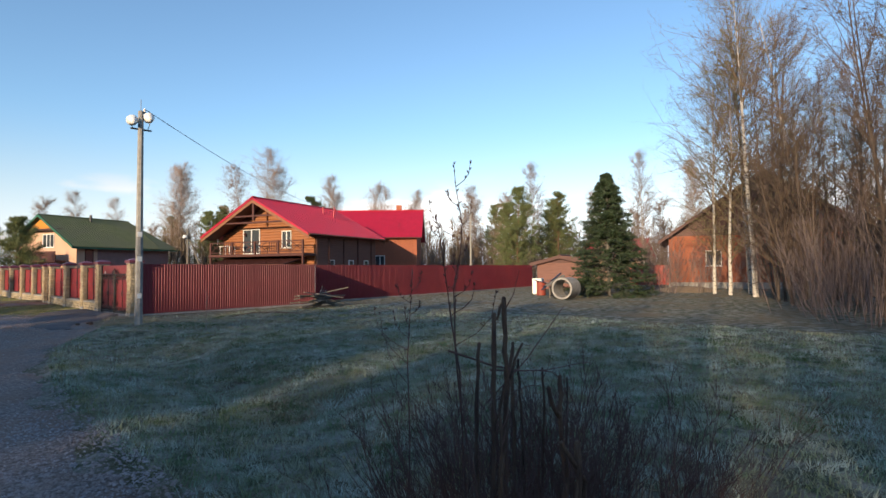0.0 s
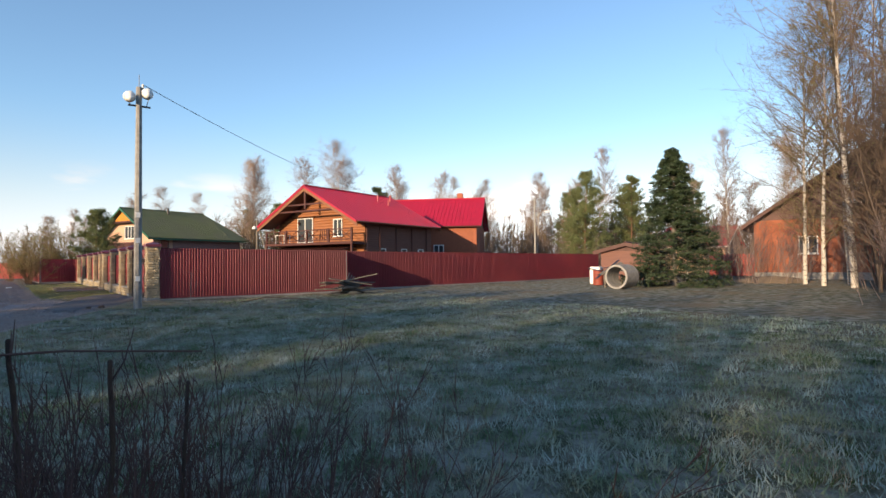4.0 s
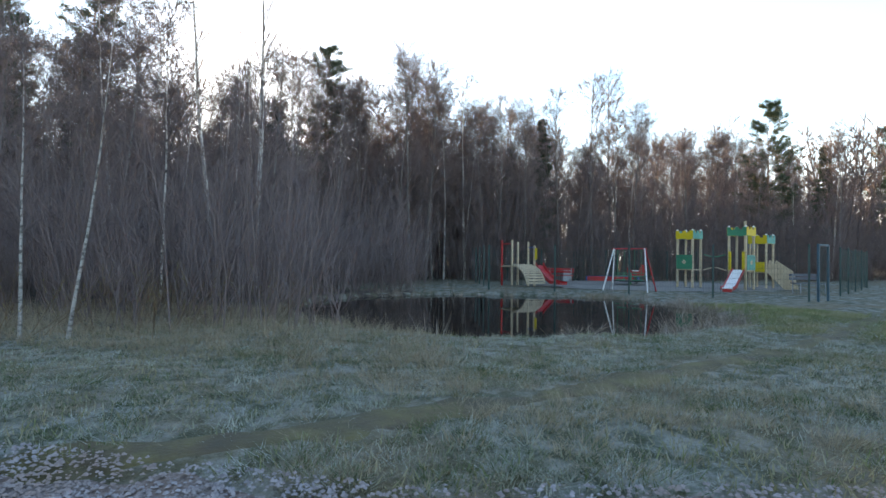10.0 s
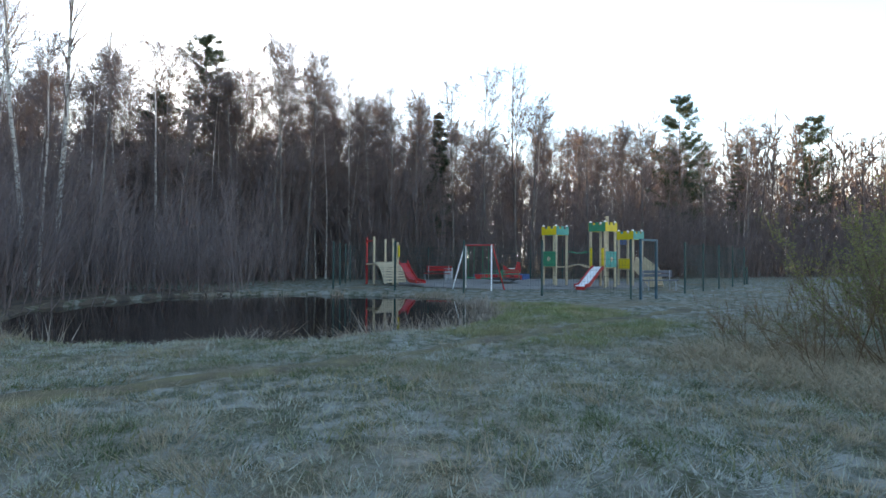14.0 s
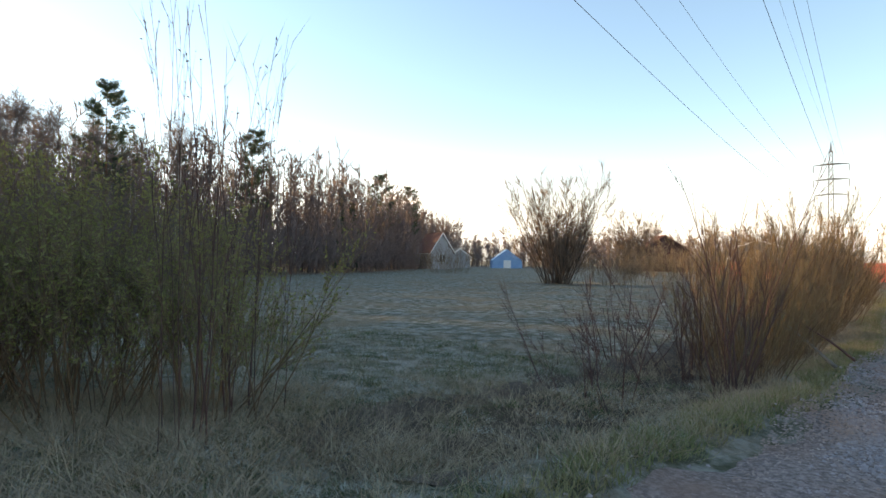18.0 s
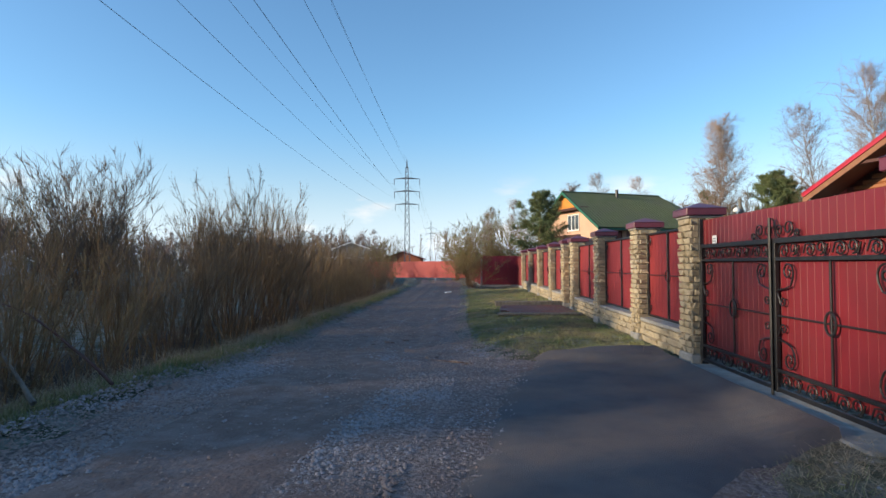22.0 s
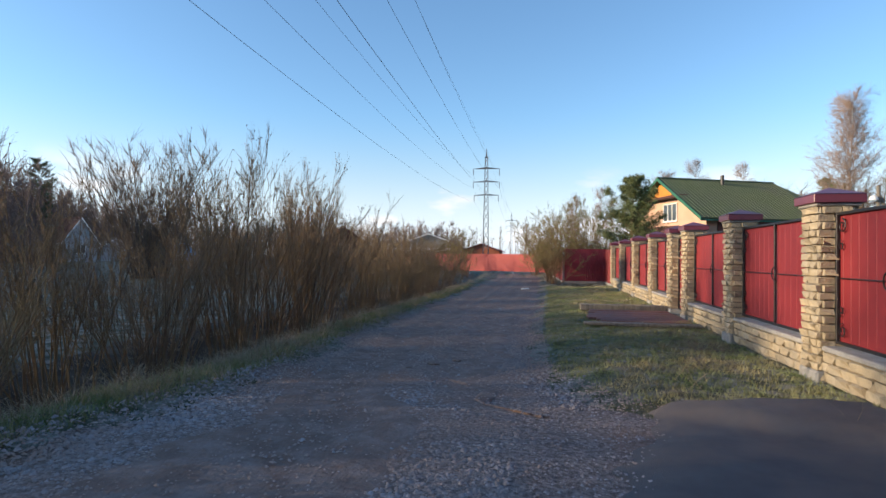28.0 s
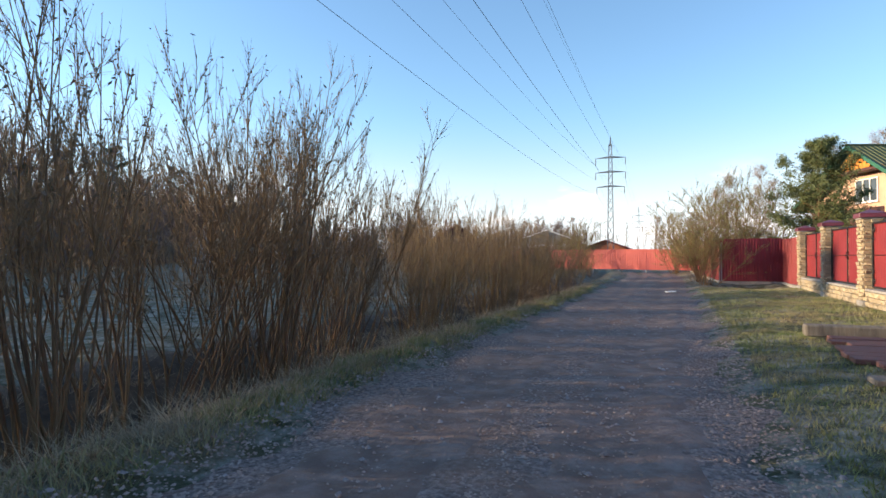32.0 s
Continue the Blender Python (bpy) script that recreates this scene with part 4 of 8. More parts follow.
wood = spots(rng, 185, -62, -33, -24, 38, lambda x, y: x < wood_edge(y) - 1, 1.2)
wood += spots(rng, 40, -52, -24, -58, -22, lambda x, y: x < np.interp(y, ROAD_Y, ROAD_L) - 5, 1.8)
wood_s = [p for p in wood if p[1] < 16]
wood_n = [p for p in wood if p[1] >= 16]
scatter(alders, wood_s[::3] + wood_s[1::3], rng, 0.84, 1.04, "wood beyond the pond")
scatter(birches, wood_s[2::3], rng, 0.8, 1.0, "wood beyond the pond")
scatter(alders, [(-40, 6), (-42, 8.5), (-44, 5), (-41, 10.5), (-46, 8), (-39.8, 12.5), (-37, -3), (-39, -5), (-36.5, -7), (-41, -1), (-38.5, 0.8), (-35.5, -10), (-22, -15), (-25, -17), (-28, -15.5), (-30, -18.5), (-24.5, -13), (-33, -17)], rng, 0.82, 0.92, "wood beyond the pond")
scatter(alders, wood_n[::3] + wood_n[1::3], rng, 0.74, 0.9, "wood beyond the pond")
scatter(birches, wood_n[2::3], rng, 0.68, 0.82, "wood beyond the pond")
near_wood = spots(rng, 22, -34, -16, -30, -2.5, lambda x, y: x < np.interp(y, ROAD_Y, ROAD_L) - 7 and pond_at(x, y) > 1.4, 1.8)
scatter(alders, near_wood[::2], rng, 0.62, 0.86, "wood beyond the pond")
scatter(birches, near_wood[1::2], rng, 0.6, 0.86, "wood beyond the pond")
edge_spots = spots(rng, 30, -26, -14, -20, 0.2, lambda x, y: pond_at(x, y) > 1.15 and x < np.interp(y, ROAD_Y, ROAD_L) - 6, 1.2)
edge_spots += spots(rng, 44, -46, -33, -12, 40, lambda x, y: wood_edge(y) - 6 < x < wood_edge(y) + 1.5 and not in_play(x, y), 1.3)
edge_spots += spots(rng, 14, -26, -15, -42, -16, lambda x, y: x < np.interp(y, ROAD_Y, ROAD_L) - 5, 1.5)
scatter(thickets, edge_spots, rng, 0.6, 1.15, "brushwood at the wood's edge")
scatter(pines, [(-43.6, -10.3), (-40.0, -6.2)], rng, 0.84, 0.9, "pines")
scatter(pines, [(-29.5, -20.5), (-38, -20.5), (-40, -27), (-31, -26), (-66, 78), (-80, 100)], rng, 0.98, 1.12, "pines")
scatter(pines, [(-48.5, 30.4), (-55, 47)], rng, 0.96, 1.0, "pines")
south = spots(rng, 60, -48, 3, -64, -19, lambda x, y: max(np.interp(y, ROAD_Y, ROAD_L) - x, x - np.interp(y, ROAD_Y, ROAD_R)) > 5, 1.7)
scatter(alders, south[::2], rng, 0.75, 1.0, "wood beside the road's bend")
scatter(birches, south[1::2], rng, 0.7, 0.95, "wood beside the road's bend")
scatter(alders, [(-37, -6), (-38.5, -3.5), (-40, -1.5), (-39, 1.0), (-41.5, 2.5), (-40.5, 4.2), (-43, -4.5), (-44, 0)], rng, 0.84, 0.95, "wood beyond the pond")
shading = spots(rng, 80, -60, -34, -34, 9, lambda x, y: x < wood_edge(y) - 0.5, 1.1)
scatter(alders, shading[::2], rng, 0.8, 0.95, "wood beyond the pond")
scatter(birches, shading[1::2], rng, 0.75, 0.9, "wood beyond the pond")
scatter(spruces, [(-42.5, 9.4), (-46, 8), (-52, 2), (-52, 38), (-58, 62), (-60, 66), (-84, 92)], rng, 0.85, 1.1, "spruces")


def brushwood(name, label, n, where, seed, hmin, hmax, mat, fine=0.008, first=0.12):
    """Thin standing brush filling a wood, joined."""
    r_ = np.random.default_rng(seed)
    pts = np.array([where(r_) for _ in range(n)])
    h = hmin + (hmax - hmin) * r_.beta(1.6, 2.2, n) * (0.75 + 0.35 * np.sin(pts[:, 0] * 0.9 + pts[:, 1] * 0.55) * np.sin(pts[:, 1] * 0.8))
    base = np.concatenate([pts, ground_z(pts[:, 0], pts[:, 1])[:, None] - 0.1], 1)
    T, TR = grow(r_, base, np.tile([0, 0, 1.0], (n, 1)) + r_.normal(0, 0.17, (n, 3)), h, 4, 0.010 + 0.0022 * h, 0.004, 0.08, 0.03)
    p, d, rr, t = kids(r_, T, TR, 10, first, 0.98, 0.55, 0.25)
    l1 = h.repeat(10) * 0.24 * (1.25 - t) * r_.uniform(0.5, 1.3, len(t)) + 0.1
    mid = p + unit(d) * (l1 * r_.uniform(0.25, 0.8, len(l1)))[:, None]
    d2 = np.repeat(unit(d), 2, 0) + r_.normal(0, 0.45, (2 * len(p), 3)) + [0, 0, 0.25]
    p2 = np.repeat(mid, 2, 0)
    return tagged(new(name, numeric(name, *joined([skin(T, TR, 3), cones(p, d, l1, fine * 1.2), cones(p2, d2, r_.uniform(0.3, 0.9, len(p2)), fine)]), mat)), label, "brushwood", kind="stuff")


def back_wood(r_):
    while True:
        y = r_.uniform(-28, 46)
        x = wood_edge(y) + 1.0 - 16 * r_.random() ** 1.6
        if not in_play(x, y):
            return x, y


def bank_wood(r_):
    while True:
        x, y = r_.uniform(-44, -12.0), r_.uniform(-46, 0.6)
        if pond_at(x, y) > 1.12 and x < np.interp(y, ROAD_Y, ROAD_L) - 5.5 and not (x > -16 and -11 < y < -7):
            return x, y


def north_wood(r_):
    y = r_.uniform(44, 165)
    return wood_edge(y) + 1.0 - 12 * r_.random() ** 1.5, y


def side_wood(r_):
    while True:
        x, y = r_.uniform(18, 44), r_.uniform(-18, 7)
        if y < 0.5 + (x - 18) * 0.24 and x - 17 > -0.25 * (y + 2):
            return x, y


brushwood("brushwood", "dense brown brushwood filling the wood behind the playground", 2700, back_wood, 231, 3, 10, M["twig"], 0.012)
def south_wood(r_):
    while True:
        x, y = r_.uniform(-50, 4), r_.uniform(-62, -17)
        if max(np.interp(y, ROAD_Y, ROAD_L) - x, x - np.interp(y, ROAD_Y, ROAD_R)) > 4.5:
            return x, y


brushwood("brushwood", "brown brushwood beside the road's bend", 1100, south_wood, 236, 2, 9, M["twig"], 0.011)
brushwood("brushwood", "tall slender poles of bare young trees in the wood", 1500, lambda r_: (r_.uniform(-60, -37), r_.uniform(-34, 10)), 235, 7, 12.5, M["twig"], 0.012, 0.3)
brushwood("brushwood", "dense grey-brown brushwood on the pond's bank", 3000, bank_wood, 232, 1.2, 8.6, M["twig"], 0.007)
brushwood("brushwood", "low brown brush along the far wood's edge", 1500, north_wood, 234, 3, 10, M["twig"], 0.035)
brushwood("brushwood", "brown brushwood beside the lawn", 900, side_wood, 233, 2.0, 8.0, M["twig_brown"], 0.008)
scatter(bushy, [(47.0, 34.0), (53.5, 33.0), (50, 37), (57, 36), (43, 66), (47, 64), (36, 80), (61, 30), (30, 84), (66, 52)], rng, 0.85, 1.1, "pines")

# ---- bushes and trees near the path ----
rng = np.random.default_rng(19)
willows = [bush(s, h, "willow_bush", "leafless willow bush with many upright brown-yellow stems beside the road", n, w, M["willow"], M["willow_twig"], 0.018, 9, 8, leaf=lf, leaf_mat=M["catkin"], leaf_size=0.018, splay=0.38, clump=0.19, low=0.42, fork=0.40, twig=0.25, fine=0.003, up=0.02)
           for s, h, n, w, lf in ((51, 4.5, 40, 1.6, 3000), (52, 4.1, 44, 1.6, 2800), (53, 4.8, 36, 1.5, 3000))]
scatter(willows, [(-2.9, 27.0), (-3.7, 25.8)], rng, 0.66, 0.8, "willows along the ditch")
row = [(-2.7, 28.4), (-3.3, 29.3), (-2.5, 30.1), (-2.9, 31.3), (-2.4, 32.4), (-3.4, 32.9), (-2.7, 33.9), (-3.2, 35.2), (-2.5, 36.3), (-2.9, 38.0), (-3.4, 39.6), (-2.6, 40.8), (-3.2, 42.4), (-2.7, 44.2), (-3.4, 45.8), (-3.0, 47.6), (-2.8, 50.0), (-4.2, 53.0), (-5.0, 57.0)]
scatter(willows, [p for p in row if p[1] < 29.5], rng, 0.66, 0.74, "willows along the ditch")
scatter(willows, [p for p in row if 29.5 <= p[1] < 34.6], rng, 0.86, 0.98, "willows along the ditch")
scatter(willows, [p for p in row if p[1] >= 34.6], rng, 0.62, 0.8, "willows along the ditch")
# the amber of these bushes is partly sunlight put into the twig colour
amber = [bush(s, 3.5, "willow_bush", "amber willow bush lit by the sun beside the ditch", 38, 1.7, M["willow"], M["sunlit_amber_twig"], 0.013, 8, 6, leaf=1500, leaf_mat=M["sunlit_amber_twig"], leaf_size=0.014, splay=0.5, clump=0.17, low=0.25, fork=0.4, twig=0.26, fine=0.003) for s in (61, 60)]
scatter(amber, [(-2.75, 22.9), (-2.9, 24.1), (-2.4, 25.3), (-2.2, 36.8), (-2.2, 40.4), (-2.1, 43.2), (-2.3, 46.0), (-4.8, 48.0), (-2.6, 52.5), (-5.8, 62), (-7.5, 66), (-4.5, 70), (-6, 80), (-7.5, 92)], rng, 0.62, 0.86, "willows along the ditch")
twiggy = [bush(62, 1.9, "bare_shrub", "small dark leaning leafless shrub at the ditch", 13, 0.9, M["twig_dark"], M["twig_dark"], 0.012, 5, 4, splay=0.55)]
scatter(twiggy, [(-3.9, 20.6), (-3.5, 21.9), (-4.6, 22.9), (-5.6, 30.5)], rng, 0.85, 1.1, "shrubs at the ditch")
darkw = [bush(67, 3.3, "bare_shrub", "dark spreading leafless shrub at the willow row's end", 13, 0.9, M["twig_dark"], M["twig_dark"], 0.017, 7, 5, leaf=200, leaf_mat=M["catkin"], leaf_size=0.012, splay=0.5, clump=0.15, twig=0.3)]
scatter(darkw, [(-2.7, 21.9), (-3.5, 23.0)], rng, 0.85, 1.05, "shrubs at the ditch")
big = [bush(s, 3.2, "willow_bush", "broad grey-green willow bush in young leaf on the meadow", n, 2.0, M["willow"], M["twig_warm"], 0.013, 12, 7, leaf=15000, leaf_mat=M["leaflet"], leaf_size=0.023, splay=0.58, clump=0.22, low=0.34, fork=0.5, twig=0.3, fine=0.0034, up=0.05) for s, n in ((63, 54), (64, 48))]
scatter(big, [(-8.0, 14.5), (-8.9, 15.8), (-7.2, 15.5)], rng, 0.92, 1.0, "clump on the meadow")
scatter(big, [(-8.9, 13.5), (-6.5, 16.3), (-10.2, 15.0), (-11.3, 15.9)], rng, 0.68, 0.8, "clump on the meadow")
whips = [bush(65, 4.6, "willow_bush", "tall thin willow whips beside the broad bush", 9, 0.5, M["twig_dark"], M["twig_dark"], 0.010, 6, 2, leaf=160, leaf_mat=M["twig_dark"], leaf_size=0.014, splay=0.05, fork=0.22, up=0.15)]
scatter(whips, [(-5.6, 15.7), (-6.0, 16.6)], rng, 0.95, 1.0, "clump on the meadow")
lowb = [bush(66, 1.2, "bare_shrub", "low spreading shrub of thin leaning shoots", 16, 1.4, M["willow"], M["willow"], 0.006, 5, 4, leaf=260, leaf_mat=M["leaflet"], leaf_size=0.012, splay=0.7)]
scatter(lowb, [(-9.9, 12.6), (-10.9, 12.2), (-8.9, 12.4), (-15.2, -5.5), (-11.8, -4.6), (-13.5, -3.0), (-10.2, -8.6), (-11.6, -11.0), (-10.6, -6.4)], rng, 0.8, 1.2, "low shrubs")
slim = [bare_tree(s, h, "birch_tree", "slim young birch with a pale leaning trunk at the wood's edge", M["bark_birch"] if h > 10 else M["bark_pale"], M["twig"], r, 26, 0.3, 0.6, 0.08, 5, 5, thick=0.006, wide=0.12, lean=0.03 if h > 10 else 0.12, twig=0.5) for s, h, r in ((111, 6.0, 0.035), (112, 6.5, 0.036), (113, 17, 0.14))]
for k, (x, y, rz) in enumerate(((-11.0, -5.9, 20), (-11.2, -5.25, 200), (-26.4, -8.4, 90), (-24.1, -5.9, 10), (-36.2, -9.3, 160))):
    k3 = min(k, 2)
    m_ = pose(x, y, float(ground_z(x, y)) - 0.05, 0, 0, rz)
    if k < 3:
        slim[k3].matrix_basis = m_
    else:
        copy_thing(slim[k3], m_)

# the cut bush beside the road
hedge = bush(71, 1.25, "cut_bush", "dark leafless bush with sawn-off thick stems", 210, 1.3, M["twig_dark"], M["twig_dark"], 0.0075, 7, 4, leaf=900, leaf_mat=M["twig_dark"], leaf_size=0.007, splay=0.26, clump=0.42, low=0.25, twig=0.16, fine=0.0022)
hx, hy = 1.9, 0.5
hz = float(ground_z(hx, hy))
hedge.matrix_basis = pose(hx, hy, hz)
hr = np.random.default_rng(72)


STEMS = [
    (0.0125, [(0.97, 0.10, -0.1), (0.95, 0.08, 0.57), (0.97, 0.08, 0.72), (1.0, 0.08, 0.91), (1.02, 0.08, 1.11), (1.01, 0.08, 1.21), (1.0, 0.08, 1.57)]),
    (0.0115, [(0.93, 0.12, -0.1), (0.89, 0.08, 0.56), (0.90, 0.08, 0.78), (0.91, 0.08, 1.04), (0.91, 0.08, 1.29), (0.915, 0.08, 1.49)]),
    (0.009, [(0.88, 0.15, -0.1), (0.81, 0.12, 0.54), (0.81, 0.12, 0.76), (0.81, 0.12, 1.03), (0.82, 0.12, 1.2), (0.84, 0.12, 1.34)]),
    (0.006, [(0.90, 0.08, 0.9), (0.94, 0.05, 1.05), (0.98, 0.05, 1.16), (0.96, 0.05, 1.37)]),
    (0.007, [(0.9, 0.03, -0.1), (0.86, 0.0, 0.59), (0.86, 0.0, 0.73), (0.85, 0.0, 1.0)]),
    (0.012, [(1.0, -0.22, -0.1), (0.98, -0.3, 0.70), (0.93, -0.3, 1.04)]),
    (0.010, [(0.93, -0.3, 1.02), (0.88, -0.3, 1.08), (0.84, -0.3, 1.17)]),
    (0.009, [(0.93, -0.3, 1.02), (0.945, -0.3, 1.12), (0.94, -0.3, 1.21)]),
    (0.014, [(0.95, -0.34, -0.1), (0.93, -0.4, 0.74), (0.92, -0.4, 0.92)]),
    (0.010, [(1.04, -0.34, 0.45), (0.98, -0.4, 0.74), (0.91, -0.4, 0.81), (0.78, -0.4, 0.95)]),
    (0.006, [(1.02, 0.08, 1.10), (1.10, 0.08, 1.23), (1.16, 0.08, 1.31)]),
    (0.006, [(1.0, 0.08, 1.555), (0.96, 0.08, 1.49), (0.94, 0.08, 1.46)]),
    (0.010, [(1.64, 0.58, -0.1), (1.61, 0.55, 0.44), (1.61, 0.55, 0.90), (1.67, 0.55, 1.08), (1.70, 0.55, 1.22)]),
    (0.012, [(1.66, 0.52, -0.1), (1.63, 0.50, 0.47), (1.62, 0.50, 1.06)]),
    (0.008, [(1.84, 0.58, -0.1), (1.80, 0.55, 0.46), (1.79, 0.55, 0.70), (1.76, 0.55, 1.10)]),
    (0.008, [(2.08, 0.6, -0.1), (2.06, 0.55, 0.6), (2.05, 0.55, 1.0)]),
    (0.007, [(2.32, 0.55, -0.1), (2.28, 0.5, 0.5), (2.3, 0.5, 0.9)]),
]


def limb(pts, r):
    """A knotty stem along a bent line, rough in girth, with a slanted cut at its end."""
    pts = [Vector((x - hx, y - hy, z - hz)) for x, y, z in pts]
    line, rad = [], []
    for i, (p, q) in enumerate(zip(pts, pts[1:])):
        n_ = max(2, int((q - p).length / 0.07))
        for j in range(n_):
            f = j / n_
            line.append(p.lerp(q, f) + Vector((hr.normal(0, 0.004), hr.normal(0, 0.004), 0)) * (i + j > 0))
            rad.append(r * (1.25 - 0.3 * (i + f) / len(pts)) * hr.uniform(0.85, 1.2))
    line += [pts[-1], pts[-1] + (pts[-1] - pts[-2]).normalized() * r * 0.7]
    rad += [r * 1.02, r * 0.5]
    return line, rad


for r, pts in STEMS:
    line, rad = limb(pts, r)
    child("cut_stem", Geo().tube(line, rad, 8).mesh("cut_stem", M["cut_bark"], True), hedge, "sawn-off stem with peeling dark bark")
    if len(line) > 12:
        for k in range(3):
            i = int(hr.integers(len(line) // 2, len(line) - 2))
            a, up = hr.uniform(0, 6.28), hr.uniform(0.08, 0.24)
            out = Vector((math.cos(a), math.sin(a), 0)) * up * 0.4
            child("side_twig", Geo().tube([line[i], line[i] + out * 0.6 + Vector((0, 0, up * 0.4)), line[i] + out + Vector((0, 0, up))], [0.0035, 0.0028, 0.0014], 5).mesh("side_twig", M["twig_dark"], True), hedge)
BENT = [
    (0.006, [(0.64, 0.15, 1.32), (0.82, 0.15, 1.26), (0.99, 0.15, 1.20), (1.25, 0.15, 1.14), (1.49, 0.15, 1.11), (1.89, 0.15, 1.10), (2.3, 0.3, 1.04)]),
    (0.0055, [(0.93, 0.12, 1.19), (1.12, 0.12, 1.16), (1.36, 0.12, 1.13), (1.51, 0.12, 1.10), (1.66, 0.12, 1.02)]),
    (0.0035, [(0.93, 0.10, 1.03), (1.10, 0.10, 1.05), (1.27, 0.10, 1.06), (1.37, 0.10, 1.04)]),
    (0.004, [(1.1, 0.3, 0.95), (1.3, 0.15, 1.2), (1.55, 0.05, 1.5)]),
]
for r, p in BENT:
    n_ = len(p)
    child("bent_branch", Geo().tube([(x - hx, y - hy, z - hz) for x, y, z in p], [r * (1 - 0.55 * i / n_) for i in range(n_)], 6).mesh("bent_branch", M["twig_dark"], True), hedge)
bent = Geo()
for k in range(150):
    x, y = hr.normal(-0.1, 0.6), hr.normal(-0.25, 0.42)
    a, ln, hh = hr.uniform(0, 6.28), hr.uniform(0.2, 0.6), hr.uniform(0.1, 0.42)
    bent.tube([(x, y, -0.05), (x + 0.25 * ln * math.cos(a), y + 0.25 * ln * math.sin(a), hh), (x + 0.7 * ln * math.cos(a), y + 0.7 * ln * math.sin(a), hh * 0.9), (x + ln * math.cos(a), y + ln * math.sin(a), 0.0)], 0.0035, 3, caps=False)
child("dead_stalks", bent.mesh("dead_stalks", M["straw"]), hedge, "bent pale dead stalks")


def sapling(label, spine, r0, seed, pairs, m):
    """A thin leader with upswept side twigs and swollen buds."""
    q = random.Random(seed)
    ob = thing("young_sapling", m, label, "sapling")
    n_ = len(spine)
    child("stem_clump", Geo().tube(spine, [r0 * (1 - 0.8 * i / (n_ - 1)) for i in range(n_)], 6).mesh("stem_clump", M["twig_dark"], True), ob)
    bd = Geo()

    def bud(p, d):
        p, d = Vector(p), Vector(d).normalized()
        bd.tube([p, p + d * 0.008, p + d * 0.018, p + d * 0.028], [0.002, 0.0048, 0.004, 0.001], 5)

    for k in range(pairs):
        f = 0.42 + 0.52 * k / pairs
        i = min(int(f * (n_ - 1)), n_ - 2)
        p = Vector(spine[i]).lerp(Vector(spine[i + 1]), f * (n_ - 1) - i)
        a, ln = q.uniform(0, 6.28), q.uniform(0.10, 0.30) * (1.25 - f)* 1.6
        out = Vector((math.cos(a), math.sin(a), 0))
        pts = [p, p + out * ln * 0.45 + Vector((0, 0, ln * 0.25)), p + out * ln * 0.75 + Vector((0, 0, ln * 0.55)), p + out * ln * 0.85 + Vector((0, 0, ln))]
        child("side_twig", Geo().tube(pts, [0.0030, 0.0026, 0.0021, 0.0013], 5).mesh("side_twig", M["twig_dark"], True), ob)
        for w in range(5):
            b0 = pts[1 + w % 3].lerp(pts[min(2 + w % 3, 3)], q.random())
            bud(b0, out * q.uniform(-1, 1) + Vector((q.uniform(-1, 1), q.uniform(-1, 1), 1.1)))
        bud(pts[3], (0, 0, 1))
    for k in range(26):
        f = q.uniform(0.5, 1) * (n_ - 1)
        i = min(int(f), n_ - 2)
        bud(Vector(spine[i]).lerp(Vector(spine[i + 1]), f - i), (q.uniform(-1, 1), q.uniform(-1, 1), 0.9))
    child("bud_rest", bd.mesh("bud_rest", M["twig_dark"], True), ob)["kind"] = "stuff"
    return ob


gz = float(ground_z(1.5, 0.8))
sapling("thin sapling with budding twigs above the cut bush", [(0.12, 0.02, -0.1), (0.08, 0.0, 0.4), (-0.07, 0.0, 0.95), (-0.12, 0, 1.35), (-0.13, 0, 1.75), (-0.06, 0, 2.0), (-0.04, 0, 2.2), (-0.10, 0, 2.45), (-0.12, 0, 2.62)], 0.0085, 5, 8, pose(1.5, 0.79, gz))
sapling("thin sapling with budding twigs above the cut bush", [(0.1, 0, -0.1), (0.05, 0, 0.6), (0.02, 0, 1.2), (-0.06, 0, 1.55), (-0.1, 0, 1.8), (-0.16, 0, 2.1), (-0.2, 0, 2.25)], 0.009, 6, 5, pose(1.38, 0.77, gz))
sapling("thin sapling with budding twigs above the cut bush", [(0.0, 0, -0.1), (0.02, 0, 0.6), (0.0, 0, 1.2), (0.03, 0, 1.55), (0.06, 0, 1.9)], 0.008, 8, 8, pose(1.52, 1.42, gz))
stick = bush(74, 1.5, "young_sapling", "small staked sapling on the lawn", 1, 0.02, M["bark_grey"], M["twig"], 0.02, 5, 2, splay=0.03)
stick.matrix_basis = pose(5.6, 14.6, float(ground_z(5.6, 14.6)))

# trees about the houses
fir = needle_tree(81, 7.7, "fir_tree", "dense dark green fir on the lawn beside the concrete ring", M["bark_grey"], M["needle_dark"], 2.7, 0.04, 42, 11, 30000, 0.075, -0.22, 0.13)
fir.matrix_basis = pose(30.3, 14.7, -0.05)
gpine = needle_tree(82, 6.3, "pine_tree", "young bushy pine behind the stone-pier fence", M["bark_pine"], M["needle"], 3.0, 0.12, 13, 9, 14000, 0.075, 0.45, 0.12, "pine")
gpine.matrix_basis = pose(7.7, 57.6, -0.05)
yellow = [bare_tree(s, h, "birch_tree", "tall birch in first yellow-green leaf beside the brick house", M["bark_birch"], M["twig_warm"], r, 60, lo, 0.8, 0.02, 8, 8, leaf=14000, leaf_mat=M["leaflet"], leaf_size=0.026, thick=0.006, wide=0.25, twig=0.75) for s, h, r, lo in ((91, 19, 0.17, 0.16), (92, 15, 0.12, 0.12))]
